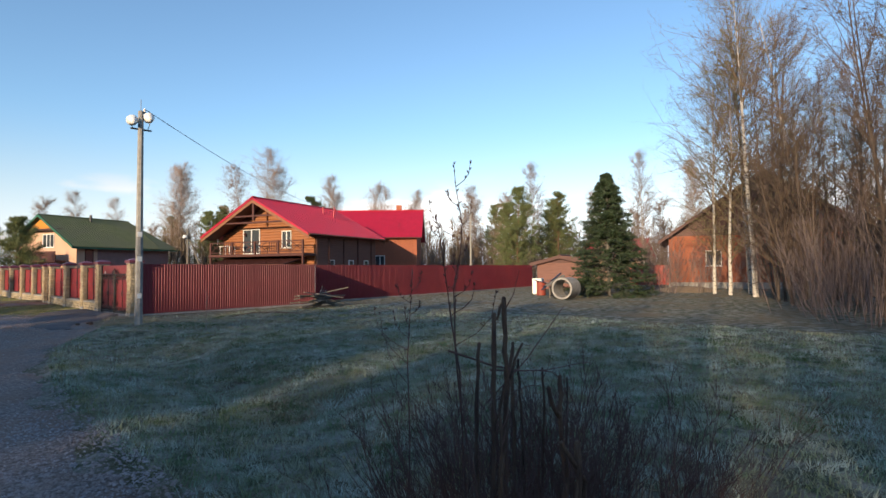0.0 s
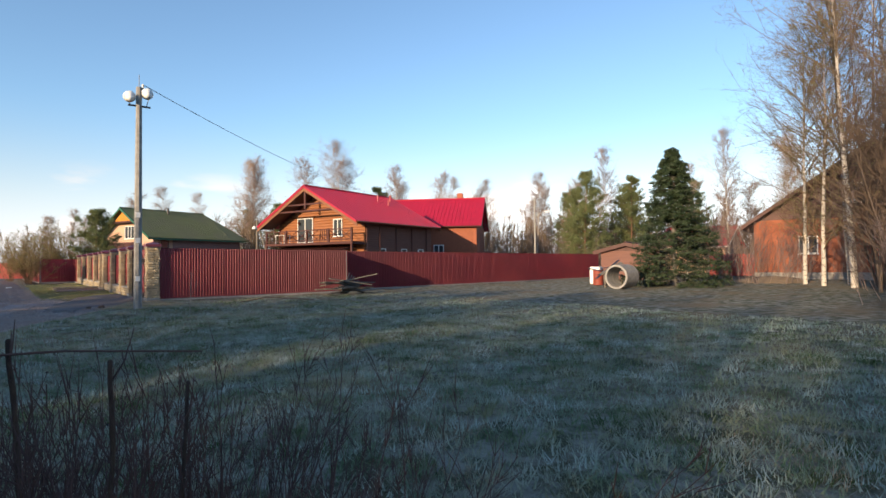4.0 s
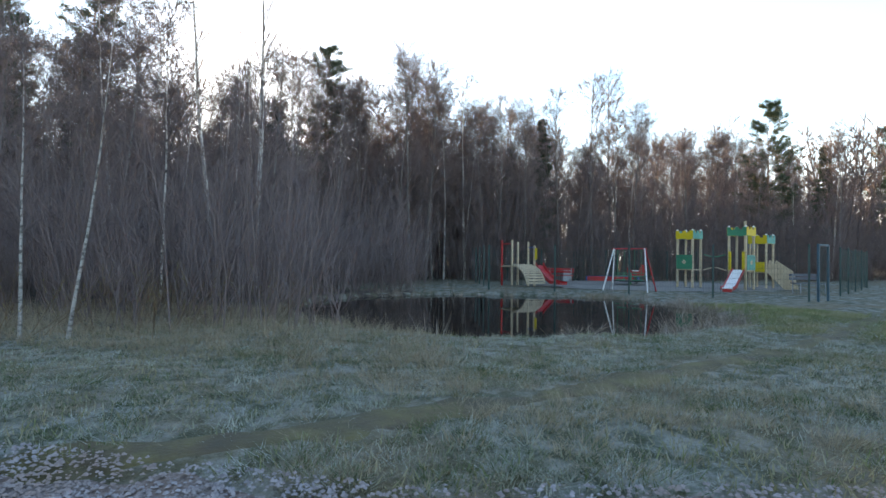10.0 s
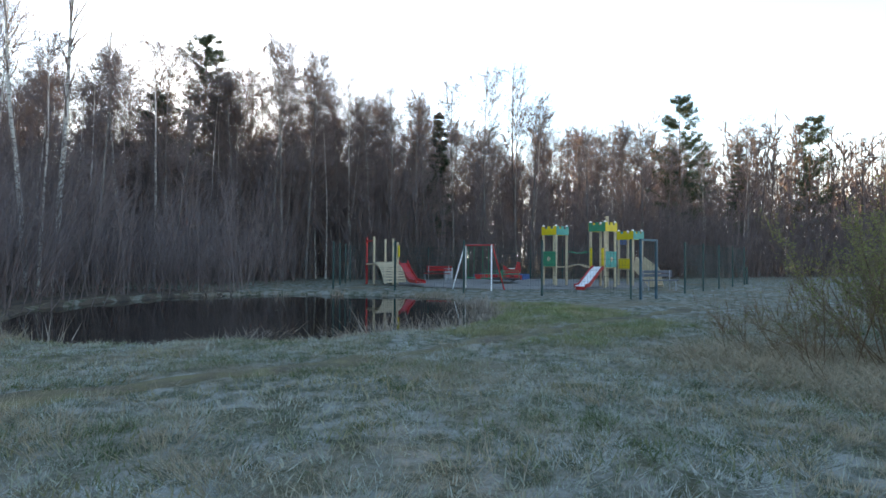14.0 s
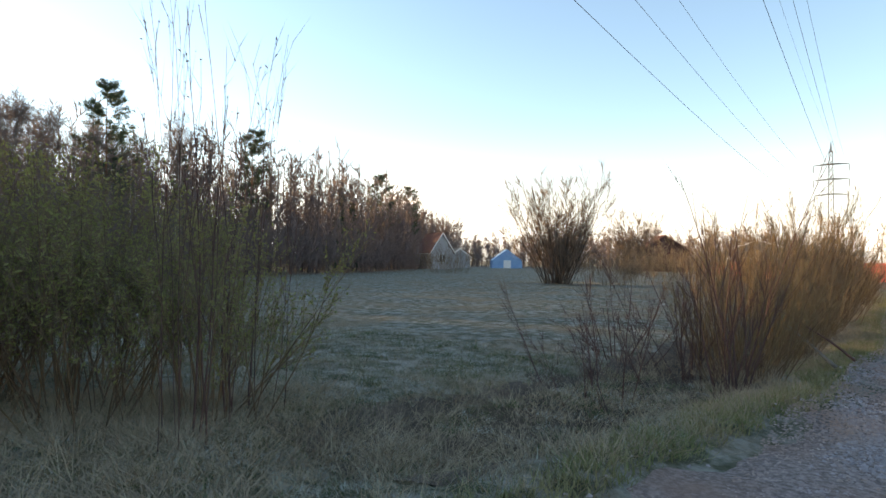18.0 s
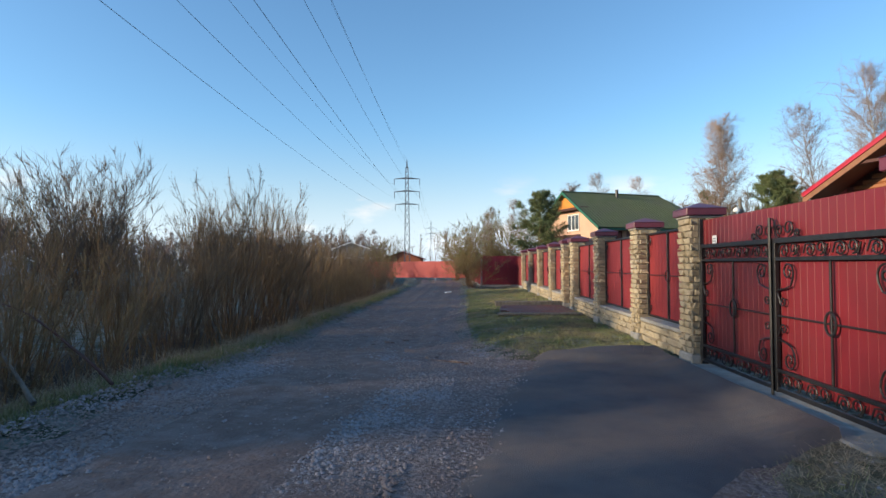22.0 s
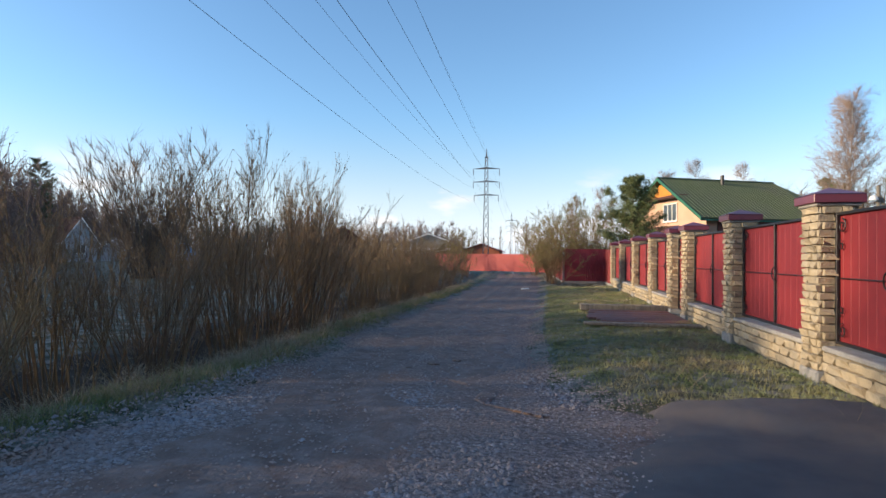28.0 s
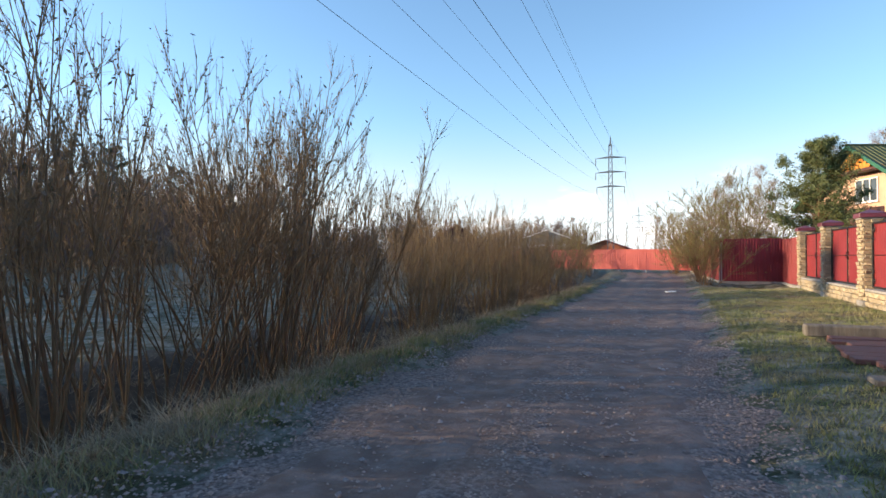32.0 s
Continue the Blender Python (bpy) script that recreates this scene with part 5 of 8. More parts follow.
scatter(yellow, [(38.0, 8.9), (37.0, 10.8), (35.5, 9.4), (40.5, 7.2), (33.5, 5.0), (34.0, 7.6), (38.5, 5.5)], rng, 0.95, 1.1, "birches by the brick house")
# darker bark and twigs stand in for the shade over this thicket
leafy = [bare_tree(s, h, "alder_tree", "bare many-stemmed tree with a haze of brown twigs", M["bark_brown"], M["twig_brown"], 0.075, 26, 0.1, 0.55, 0.06, 6, 6, leaf=900, leaf_mat=M["leaflet"], leaf_size=0.024, thick=0.009, trunks=3, wide=0.17, twig=0.7, fan=0.10) for s, h in ((95, 10), (96, 13.5))]
scatter(leafy, [(20.5, -1.0), (22.5, 0.6), (24.0, -3.0), (26.5, 1.2), (28.0, -1.5), (31, 2.5), (30, -4.5), (22, -6.0), (34, 0.5), (25.5, -7.5), (18.8, -4.2), (29, -9), (36, -4), (33, 3.4), (36, 2.6), (30.3, 5.6), (28.3, 4.6), (33.6, 6.5), (27.0, 3.4), (32.6, 4.9)], rng, 0.72, 1.02, "thicket at the lawn's edge")
scatter(thickets, [(19.2, 0.0), (21.0, 1.2), (23.3, 2.0), (18.3, -2.4), (26, 3.0), (29.5, 4.0), (32.5, 5.6), (35, 4.0), (18.5, -6.5), (38, 4.5)], rng, 0.7, 1.0, "thicket at the lawn's edge")
scatter(thickets, [(39, 12.5), (36, 13.8), (42, 16), (46, 20), (48, 24), (51, 28), (44, 30), (40, 44), (46, 46), (30, 60), (36, 57), (26, 66), (20, 74), (14, 80), (54, 40), (58, 44), (50, 48)], rng, 0.8, 1.2, "bushes behind the fences")
pale = [bare_tree(s, h, "birch_tree", "pale leafless birch standing behind the houses", M["bark_birch"], M["twig_pale"], 0.10, 64, 0.16, 0.7, 0.05, 8, 8, leaf=5000, leaf_mat=M["twig_pale"], leaf_size=0.035, thick=0.008, wide=0.15, twig=0.7) for s, h in ((101, 14), (102, 12))]
scatter(pale, [(20.3, 95.8), (25.3, 94.6), (16, 98), (41.6, 59.7), (55, 66), (58, 60), (62, 52), (66, 47), (70, 44), (52, 45), (54, 42), (58, 39), (63, 33), (67, 27), (57, 50), (49, 52), (74, 33), (60, 20), (66, 15), (64, 22), (72, 8), (40, 70), (44, 62), (52, 26), (56, 24), (48, 58), (30, 92)], rng, 0.78, 1.1, "birches behind the houses")
tall = [bare_tree(s, h, "birch_tree", "tall slender bare birch behind the log house", M["bark_pale"], M["twig_pale"], 0.13, 44, 0.3, 0.75, 0.10, 9, 9, thick=0.010, wide=0.16, twig=1.0) for s, h in ((121, 17.6), (122, 18.6))]
scatter(tall, [(33.8, 68.2), (36.0, 67.6), (37.3, 65.2)], rng, 0.97, 1.03, "birches behind the houses")
broad = [bare_tree(123, 17.2, "birch_tree", "broad pale birch with a dense drooping veil of twigs", M["bark_birch"], M["twig_pale"], 0.16, 120, 0.16, 0.62, 0.02, 10, 10, thick=0.011, wide=0.17, twig=0.9, lean=0.01)]
scatter(broad, [(27.3, 74.9)], rng, 0.98, 1.0, "birches behind the houses")
scatter(bushy, [(29.4, 69.2), (31.0, 68.8)], rng, 0.9, 1.0, "pines")
lane = [bush(s, h, "alder_tree", "small rounded tree with yellow-brown twigs beside the lane fence", 22, 1.3, M["willow"], M["willow_twig"], 0.022, 14, 8, leaf=6000, leaf_mat=M["leaflet"], leaf_size=0.028, splay=0.6, category="tree", up=0.03, clump=0.12, low=0.25, fork=0.75, twig=0.45, fine=0.006) for s, h in ((105, 4.6), (104, 3.8))]
scatter(pale, [(4.6, 68), (7.0, 74), (2.5, 86), (8.5, 80), (-0.5, 98), (11, 72), (5, 92), (13, 86)], rng, 0.42, 0.6, "birches along the lane")
scatter(lane, [(2.9, 54.2), (2.7, 57.5), (4.6, 58.5), (2.9, 62), (5.5, 62), (4, 66), (-6.5, 78), (-9, 84), (1.5, 74), (2, 82)], rng, 0.85, 1.1, "trees along the lane")
round_tree = [bush(106, 7.4, "willow_tree", "rounded bare willow tree standing on the meadow", 85, 2.6, M["bark_brown"], M["twig_brown"], 0.03, 11, 8, splay=0.5, category="tree", clump=0.16, low=0.1, fork=0.6, twig=0.7, fine=0.010, up=0.04)]
scatter(round_tree, [(-20.3, 50.5), (-30, 92)], rng, 1.14, 1.2, "willows on the meadow")
wbank = [bush(s, 4.2, "alder_bush", "brown leafless bush on the far side of the meadow", 40, 2.8, M["twig_warm"], M["twig_warm"], 0.014, 7, 6, splay=0.4, clump=0.42, low=0.15, fork=0.5, twig=0.5, fine=0.007) for s in (107, 108)]
scatter(amber, [(-8.5, 56), (-7.2, 60), (-10, 66), (-9, 74), (-12, 70), (-8.5, 84)], rng, 0.9, 1.2, "willows along the ditch")
scatter(wbank, [(-44, 68), (-49, 72), (-19, 74), (-22, 76), (-16.5, 77), (-25, 81), (-15.5, 71), (-28, 86), (-12.5, 80), (-17.0, 50.5), (-15.6, 52.5), (-31, 108), (-27, 104), (-36, 110), (-24, 100)], rng, 0.75, 1.05, "bushes on the meadow")


def far_wood(name, label, n, where, seed, hmin, hmax, mat, dense=14, fine=0.028, limb=0.045):
    """Distant trees, joined: stems with fans of thin twigs."""
    r_ = np.random.default_rng(seed)
    pts = np.array([where(r_) for _ in range(n)])
    h = r_.uniform(hmin, hmax, n)
    base = np.concatenate([pts, np.full((n, 1), -0.2)], 1)
    T, TR = grow(r_, base, np.tile([0, 0, 1.0], (n, 1)) + r_.normal(0, 0.04, (n, 3)), h, 5, 0.14, 0.03, 0.03)
    p, d, rr, t = kids(r_, T, TR, dense, 0.06, 0.98, 0.6, 0.25)
    l1 = h.repeat(dense) * (0.24 * (1 - t) + 0.07) * r_.uniform(0.6, 1.3, len(t))
    mid = np.repeat(p, 6, 0) + np.repeat(unit(d) * l1[:, None], 6, 0) * r_.uniform(0.2, 1, (6 * len(p), 1))
    d2 = np.repeat(unit(d), 6, 0) + r_.normal(0, 0.5, mid.shape) + [0, 0, 0.2]
    ob = new(name, numeric(name, *joined([skin(T, TR, 3), cones(p, d, l1, limb), cones(mid, d2, r_.uniform(0.6, 1.7, len(mid)), fine)]), mat))
    return tagged(ob, label, "wood", kind="stuff")


def north_belt(r_):
    y = 36 + 130 * r_.random() ** 0.8
    return wood_edge(y) - 2 - 30 * r_.random() ** 1.3, y


far_wood("far_wood", "distant brown leafless wood behind the meadow", 850, north_belt, 201, 9, 16, M["twig"], 14, 0.05)
far_wood("far_wood", "deep leafless wood behind the playground", 560, lambda r_: (r_.uniform(-95, -60), r_.uniform(-45, 50)), 205, 11, 17, M["twig"], 18, 0.05)
far_wood("far_wood", "distant brown leafless wood behind the pond", 420, lambda r_: (r_.uniform(-78, -22), r_.uniform(-75, -30)), 202, 10, 16, M["twig"], 18, 0.05)
far_wood("far_wood", "low brown wood behind the houses beyond the meadow", 420, lambda r_: (r_.uniform(-135, -18), r_.uniform(134, 165)), 207, 5, 9.5, M["twig"], 14, 0.05)
# sunlight on this wood is put into the paler, warmer twig colour
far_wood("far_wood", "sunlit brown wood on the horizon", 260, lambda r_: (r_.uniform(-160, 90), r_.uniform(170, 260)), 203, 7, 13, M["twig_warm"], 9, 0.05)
def village_belt(r_):
    a_, d_ = r_.uniform(math.radians(4), math.radians(74)), r_.uniform(66, 100)
    return d_ * math.cos(a_), d_ * math.sin(a_) + 4


# both village woods: sunlit look painted by the warmer twigs
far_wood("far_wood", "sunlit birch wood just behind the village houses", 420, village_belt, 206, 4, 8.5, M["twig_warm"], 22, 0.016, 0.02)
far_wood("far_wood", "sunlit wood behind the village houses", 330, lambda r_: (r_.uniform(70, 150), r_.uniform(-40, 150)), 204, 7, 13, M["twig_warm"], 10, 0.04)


# ---- fences and gate ----
def profile(width, z0, z1, pitch, depth, top=0.42, slope=0.10):
    """A sheet with raised ribs, in x and z, a little thicker than paper."""
    xs = [(0.0, 0.0)]
    n = max(1, round(width / pitch))
    p = width / n
    for k in range(n):
        a = k * p
        xs += [(a + p * (0.5 - top / 2 - slope), 0), (a + p * (0.5 - top / 2), depth), (a + p * (0.5 + top / 2), depth), (a + p * (0.5 + top / 2 + slope), 0)]
    xs.append((width, 0.0))
    g, m = Geo(), len(xs)
    v = [(x, y, z) for y0 in (0.0, -0.003) for z in (z0, z1) for x, y in ((a, b + y0) for a, b in xs)]
    f = []
    for i in range(m - 1):
        f += [(i + 1, i, m + i, m + i + 1), (2 * m + i, 2 * m + i + 1, 3 * m + i + 1, 3 * m + i), (m + i + 1, m + i, 3 * m + i, 3 * m + i + 1), (i, i + 1, 2 * m + i + 1, 2 * m + i)]
    f += [(0, 2 * m, 3 * m, m), (m - 1, 2 * m - 1, 4 * m - 1, 3 * m - 1)]
    return g.add(v, f)


def curl(cx, cz, r, turns, start, sign, y=0.03):
    pts = []
    for k in range(int(14 * turns) + 1):
        s = k / (14 * turns)
        a = start + sign * s * turns * 2 * math.pi
        q = r * (1 - 0.72 * s)
        pts.append((cx + q * math.cos(a), y, cz + q * math.sin(a)))
    return pts


stone_meshes = []
sr = np.random.default_rng(500)
for k in range(7):
    g = Geo().box(-0.5, 0.5, -0.5, 0.5, -0.5, 0.5, 0.09)
    g.v = [(x + sr.normal(0, 0.025), y + sr.normal(0.08, 0.26) * (y > 0.2), z + sr.normal(0, 0.028)) for x, y, z in g.v]
    stone_meshes.append(g.mesh("stone", M["brick_yellow"]))


def stone(parent, x, y, z, sx, sy, sz, turn=0.0):
    ob = child("stone", stone_meshes[int(sr.integers(0, 7))], parent)
    ob.matrix_basis = pose(x, y, z, 0, 0, turn)
    ob.scale = (sx, sy, sz)
    return ob


def make_pier(h=2.02):
    root = thing("fence_pier", pose(0, 0, 0), "square fence pier of split yellow stone under a maroon metal cap", "pier", "piers along the lane")
    Geo().box(-0.185, 0.185, -0.185, 0.185, 0.0, h, 0.01).on("core", M["mortar"], root)
    Geo().box(-0.235, 0.235, -0.235, 0.235, -0.25, 0.10, 0.02).on("footing", M["concrete"], root, "cracked concrete footing")
    courses = 21
    ch = (h - 0.10) / courses
    for c in range(courses):
        z = 0.10 + (c + 0.5) * ch
        out = 0.012 if c == courses - 1 else 0.0
        for side in range(4):
            a = math.radians(90 * side)
            full = (c + side) % 2 == 0
            span = 0.42 if full else 0.33
            cut = sr.uniform(-0.07, 0.07) * span * 2
            for lo, hi in ((-span / 2, cut), (cut, span / 2)):
                mid, ln, proud = (lo + hi) / 2, hi - lo - 0.010, 0.0 + sr.uniform(-0.008, 0.018) + out
                x, y = mid, 0.185 + proud
                stone(root, x * math.cos(a) - y * math.sin(a), x * math.sin(a) + y * math.cos(a), z, ln, 0.055, ch - 0.011, 90 * side)
    Geo().box(-0.24, 0.24, -0.24, 0.24, h, h + 0.035, 0.008).on("top_slab", M["concrete"], root)
    cap = Geo().box(-0.275, 0.275, -0.275, 0.275, h + 0.035, h + 0.135, 0.006)
    cap.add([(-0.285, -0.285, h + 0.137), (0.285, -0.285, h + 0.137), (0.285, 0.285, h + 0.137), (-0.285, 0.285, h + 0.137), (0, 0, h + 0.235)], [(0, 1, 4), (1, 2, 4), (2, 3, 4), (3, 0, 4), (3, 2, 1, 0)])
    cap.on("cap", M["cap"], root, "maroon sheet-metal cap with a low pyramid top")
    return root


PIER_X = 6.01
PIER_Y = [22.15, 26.375, 28.87, 32.05, 35.31, 36.93, 39.89, 43.46, 47.30, 51.0]
first = make_pier()
first.matrix_basis = pose(PIER_X, PIER_Y[0], 0, 0, 0, 90)
for k, y in enumerate(PIER_Y[1:]):
    copy_thing(first, pose(PIER_X, y, -0.01 * (k % 2), 0, 0, 90 * (k % 4)))


def panel(y0, y1, z0=0.42, z1=1.93, label="red profiled sheet panel in a black iron frame with scrolls", plinth=True):
    """One bay of the lane fence between two piers, on a low stone plinth."""
    w = y1 - y0
    root = thing("fence_panel_bay", pose(6.02, y0, 0, 0, 0, 90), label, "fence", "bays of the lane fence")
    for k in range(2):
        s = profile(w / 2 - 0.03, z0 + 0.03, z1 - 0.03, 0.18, -0.004, 0.05, 0.03)
        s.on("sheet", M["red_sheet"], root, at=pose(0.02 + k * (w / 2), 0, 0))
    for nm, b in (("stile", (0.0, 0.035, 0.01, 0.045, z0, z1)), ("stile", (w - 0.035, w, 0.01, 0.045, z0, z1)), ("rail", (0.035, w - 0.035, 0.012, 0.043, z0, z0 + 0.035)), ("rail", (0.035, w - 0.035, 0.012, 0.043, z1 - 0.035, z1)), ("middle_stile", (w / 2 - 0.016, w / 2 + 0.016, 0.012, 0.04, z0 + 0.035, z1 - 0.035))):
        Geo().box(*b, 0.004).on(nm, M["iron"], root)
    zm = (z0 + z1) / 2
    Geo().tube([(0.03, 0.03, zm), (w / 2 - 0.07, 0.03, zm)], 0.008, 5).on("cross_bar", M["iron"], root)
    Geo().tube([(w / 2 + 0.07, 0.03, zm), (w - 0.03, 0.03, zm)], 0.008, 5).on("cross_bar", M["iron"], root)
    Geo().tube([(w / 2 + 0.07 * math.cos(a * math.pi / 8), 0.045, zm + 0.09 * math.sin(a * math.pi / 8)) for a in range(17)], 0.009, 5, caps=False).on("ring", M["iron"], root)
    for sx, sg in ((0.10, 1), (w - 0.10, -1)):
        for sz, up in ((z1 - 0.16, -1), (z0 + 0.16, 1)):
            Geo().tube(curl(sx + sg * 0.03, sz, 0.085, 1.4, math.pi / 2 * (1 if sg > 0 else 1), sg * up), 0.008, 5).on("scroll", M["iron"], root)
            Geo().tube(curl(sx + sg * 0.01, sz + up * 0.22, 0.06, 1.2, -math.pi / 2 * up, -sg * up), 0.007, 5).on("scroll", M["iron"], root)
    if plinth:
        low = structure(Geo().box(y0 + 0.02, y1 - 0.02, -0.13, 0.13, -0.2, z0 - 0.09, 0.01).on("plinth", M["mortar"], None, at=pose(6.02, 0, 0, 0, 0, 90)), "low plinth of split yellow stone", "wall")
        Geo().box(y0 + 0.0, y1 - 0.0, -0.17, 0.185, z0 - 0.09, z0 - 0.03, 0.012).on("coping", M["concrete"], low)
        n = max(3, round(w / 0.30))
        for c in range(3):
            sh = 0.5 * (c % 2)
            for k in range(n + (c % 2)):
                a, b = max(0, (k - sh) / n), min(1, (k + 1 - sh) / n)
                stone(low, y0 + 0.02 + (a + b) / 2 * (w - 0.04), 0.14 + sr.uniform(-0.004, 0.012), -0.02 + (c + 0.5) * 0.115, (b - a) * (w - 0.04) - 0.012, 0.06, 0.103)
    return root


gaps = [(PIER_Y[i] + 0.22, PIER_Y[i + 1] - 0.22) for i in range(len(PIER_Y) - 1)]
for i, (a, b) in enumerate(gaps):
    if i == 0:
        continue
    if i == 4:
        wicket = panel(a, b, 0.10, 1.93, "narrow red sheet wicket door in an iron frame", False)
        wicket["category"] = "gate"
    else:
        panel(a, b)

# the wide gate
gw = gaps[0][1] - gaps[0][0]
gate = thing("gate", pose(5.97, gaps[0][0], 0, 0, 0, 90), "closed red double gate of profiled sheet with black wrought-iron scrollwork", "gate")
half = gw / 2
for k in range(2):
    x0 = 0.03 + k * (half - 0.03)
    # the leaves' maroon includes painted-in shade
    leaf = profile(half - 0.035, 0.12, 1.98, 0.118, -0.004, 0.05, 0.03).on("leaf", M["shaded_gate_sheet"], gate, "red profiled sheet leaf, coloured darker for tree shade", pose(x0, 0, 0))
    sx = 1 if k == 0 else -1
    c0, c1 = 0.0, half - 0.05
    for nm, b in (("stile", (c0, c0 + 0.045, 0.016, 0.062, 0.02, 1.64)), ("stile", (c1 - 0.045, c1, 0.016, 0.062, 0.02, 1.64)), ("rail", (0.045, c1 - 0.045, 0.02, 0.058, 0.03, 0.075)), ("rail", (0.045, c1 - 0.045, 0.02, 0.058, 0.23, 0.268)), ("rail", (0.045, c1 - 0.045, 0.02, 0.058, 1.40, 1.44)), ("rail", (0.045, c1 - 0.045, 0.016, 0.064, 1.585, 1.64)), ("upright", (c1 / 2 - 0.011, c1 / 2 + 0.011, 0.026, 0.05, 0.268, 1.40)), ("middle_bar", (0.045, c1 - 0.045, 0.03, 0.046, 0.815, 0.833))):
        Geo().box(*b, 0.004).on(nm, M["iron"], leaf)
    Geo().tube([(c1 / 2 + 0.075 * math.cos(a * math.pi / 9), 0.05, 0.825 + 0.105 * math.sin(a * math.pi / 9)) for a in range(19)], 0.012, 6, caps=False).on("ring", M["iron"], leaf)
    n = 8
    for i in range(n):
        cx = 0.045 + (i + 0.5) * (c1 - 0.09) / n
        s = 1 if i % 2 else -1
        for zc, hgt in ((1.512, 0.066), (0.152, 0.072)):
            g = Geo().tube(curl(cx - 0.03 * s, zc - 0.01 * s, hgt, 1.35, math.pi / 2 * s, s, 0.04), 0.0088, 5)
            g.tube([(cx - 0.03 * s + 0.0, 0.04, zc - 0.01 * s + hgt * s), (cx + 0.035 * s, 0.04, zc + hgt * 0.7 * s), (cx + 0.075 * s, 0.04, zc - hgt * 0.6 * s)], 0.0088, 5)
            g.on("scroll", M["iron"], leaf)
    for ex, sg in ((c0 + 0.045, 1), (c1 - 0.045, -1)):
        for rail, up in ((1.40, -1), (0.268, 1)):
            def at(u, d):
                return ex + sg * u, 0.04, rail + up * d
            eye = [at(0.20 + (0.022 + 0.075 * q / 20) * math.cos(2.6 * math.pi * (1 - q / 20)), 0.115 - (0.022 + 0.075 * q / 20) * math.sin(2.6 * math.pi * (1 - q / 20))) for q in range(21)]
            Geo().tube(eye + [at(0.287, 0.18), at(0.245, 0.255), at(0.15, 0.285), at(0.0, 0.31)], 0.0095, 5).on("scroll", M["iron"], leaf)
            small = [at(0.10 + (0.014 + 0.042 * q / 16) * math.cos(math.pi - 2.4 * math.pi * (1 - q / 16)), 0.42 + (0.014 + 0.042 * q / 16) * math.sin(math.pi - 2.4 * math.pi * (1 - q / 16))) for q in range(17)]
            Geo().tube(small + [at(0.02, 0.37), at(0.0, 0.345)], 0.0085, 5).on("scroll", M["iron"], leaf)
    for j, (rx, rz, rr) in enumerate(((0.10, 1.72, 0.075), (0.27, 1.735, 0.085), (0.42, 1.68, 0.045))):
        cx = c1 - rx if k == 0 else c0 + rx
        Geo().tube(curl(cx, rz, rr, 1.5, -math.pi / 2, -sx if j % 2 else sx, 0.04), 0.009, 5).on("crest_scroll", M["iron"], leaf)
Geo().tube([(half, 0.075, -0.02), (half, 0.075, 1.86)], 0.017, 6).on("drop_bolt", M["iron"], gate, "long vertical drop bolt")
Geo().tube([(half + 0.05 * math.cos(a * math.pi / 6), 0.05, 1.80 + 0.05 * math.sin(a * math.pi / 6)) for a in range(13)], 0.009, 5, caps=False).on("finial", M["iron"], gate)
for x in (0.0, gw):
    Geo().box(x - 0.03, x + 0.03, -0.04, 0.06, -0.15, 2.0, 0.006).on("gate_post", M["iron"], gate)
plate = Geo().box(3.30, 3.42, 0.016, 0.024, 1.62, 1.75, 0.003).on("number_plate", M["white"], gate, "small white plate with faint writing")
for k in range(2):
    Geo().box(3.32, 3.40, 0.0245, 0.026, 1.665 + 0.035 * k, 1.680 + 0.035 * k).on("writing_bar", M["galv"], plate)
structure(Geo().box(5.60, 6.2, 22.4, 26.15, -0.25, -0.022, 0.03).on("gate_sill", M["concrete"]), "worn concrete sill under the gate", "sill")


def sheet_fence(x0, y0, x1, y1, mat, label, h=2.0, pitch=0.118, group="", z=-0.02, depth=0.016, base=True):
    """A run of profiled sheets on posts and rails, set on a strip of concrete."""
    d = Vector((x1 - x0, y1 - y0, 0))
    n = max(1, round(d.length / 1.16))
    w = d.length / n
    root = thing("sheet_fence", pose(x0, y0, z, 0, 0, math.degrees(math.atan2(d.y, d.x))), label, "fence", group)
    me = profile(w + 0.02, 0.06, h, pitch, depth).mesh("sheet", mat)
    post = Geo().box(-0.03, 0.03, -0.03, 0.03, -0.3, h - 0.05, 0.004).mesh("post", M["galv"])
    for k in range(n):
        s = child("sheet", me, root, at=pose(k * w, -0.008 * (k % 2), sr.normal(0, 0.006)))
        s.rotation_euler = (0, radians(sr.normal(0, 0.1)), 0)
        if k % 2 == 0:
            child("post", post, root, at=pose(k * w, 0.06, 0))
    child("post", post, root, at=pose(d.length - 0.03, 0.06, 0))
    for zz in (0.45, h - 0.4):
        Geo().box(0, d.length, 0.025, 0.055, zz, zz + 0.04).on("rail", M["galv"], root)
    if base:
        Geo().box(0, d.length, -0.05, 0.09, -0.2, 0.045, 0.01).on("kerb", M["concrete"], root)
    return root


def flip_fence(x0, y0, x1, y1, *a, **k):
    """The same with its ribbed face on the other hand."""
    return sheet_fence(x1, y1, x0, y0, *a, **k)


DARK_LABEL = "burgundy corrugated sheet fence round the log-house plot"
sheet_fence(6.25, 22.05, 14.75, 22.85, M["dark_sheet"], DARK_LABEL, 2.02)
sheet_fence(14.75, 22.85, 15.2, 23.95, M["dark_sheet"], "short return of the burgundy sheet fence, in shade", 2.02)
sheet_fence(15.2, 23.95, 41.8, 28.4, M["dark_sheet"], DARK_LABEL, 2.0)
flip_fence(5.95, 51.25, 5.95, 55.4, M["red_sheet"], "red sheet fence running on from the piers", 1.9, 0.16)
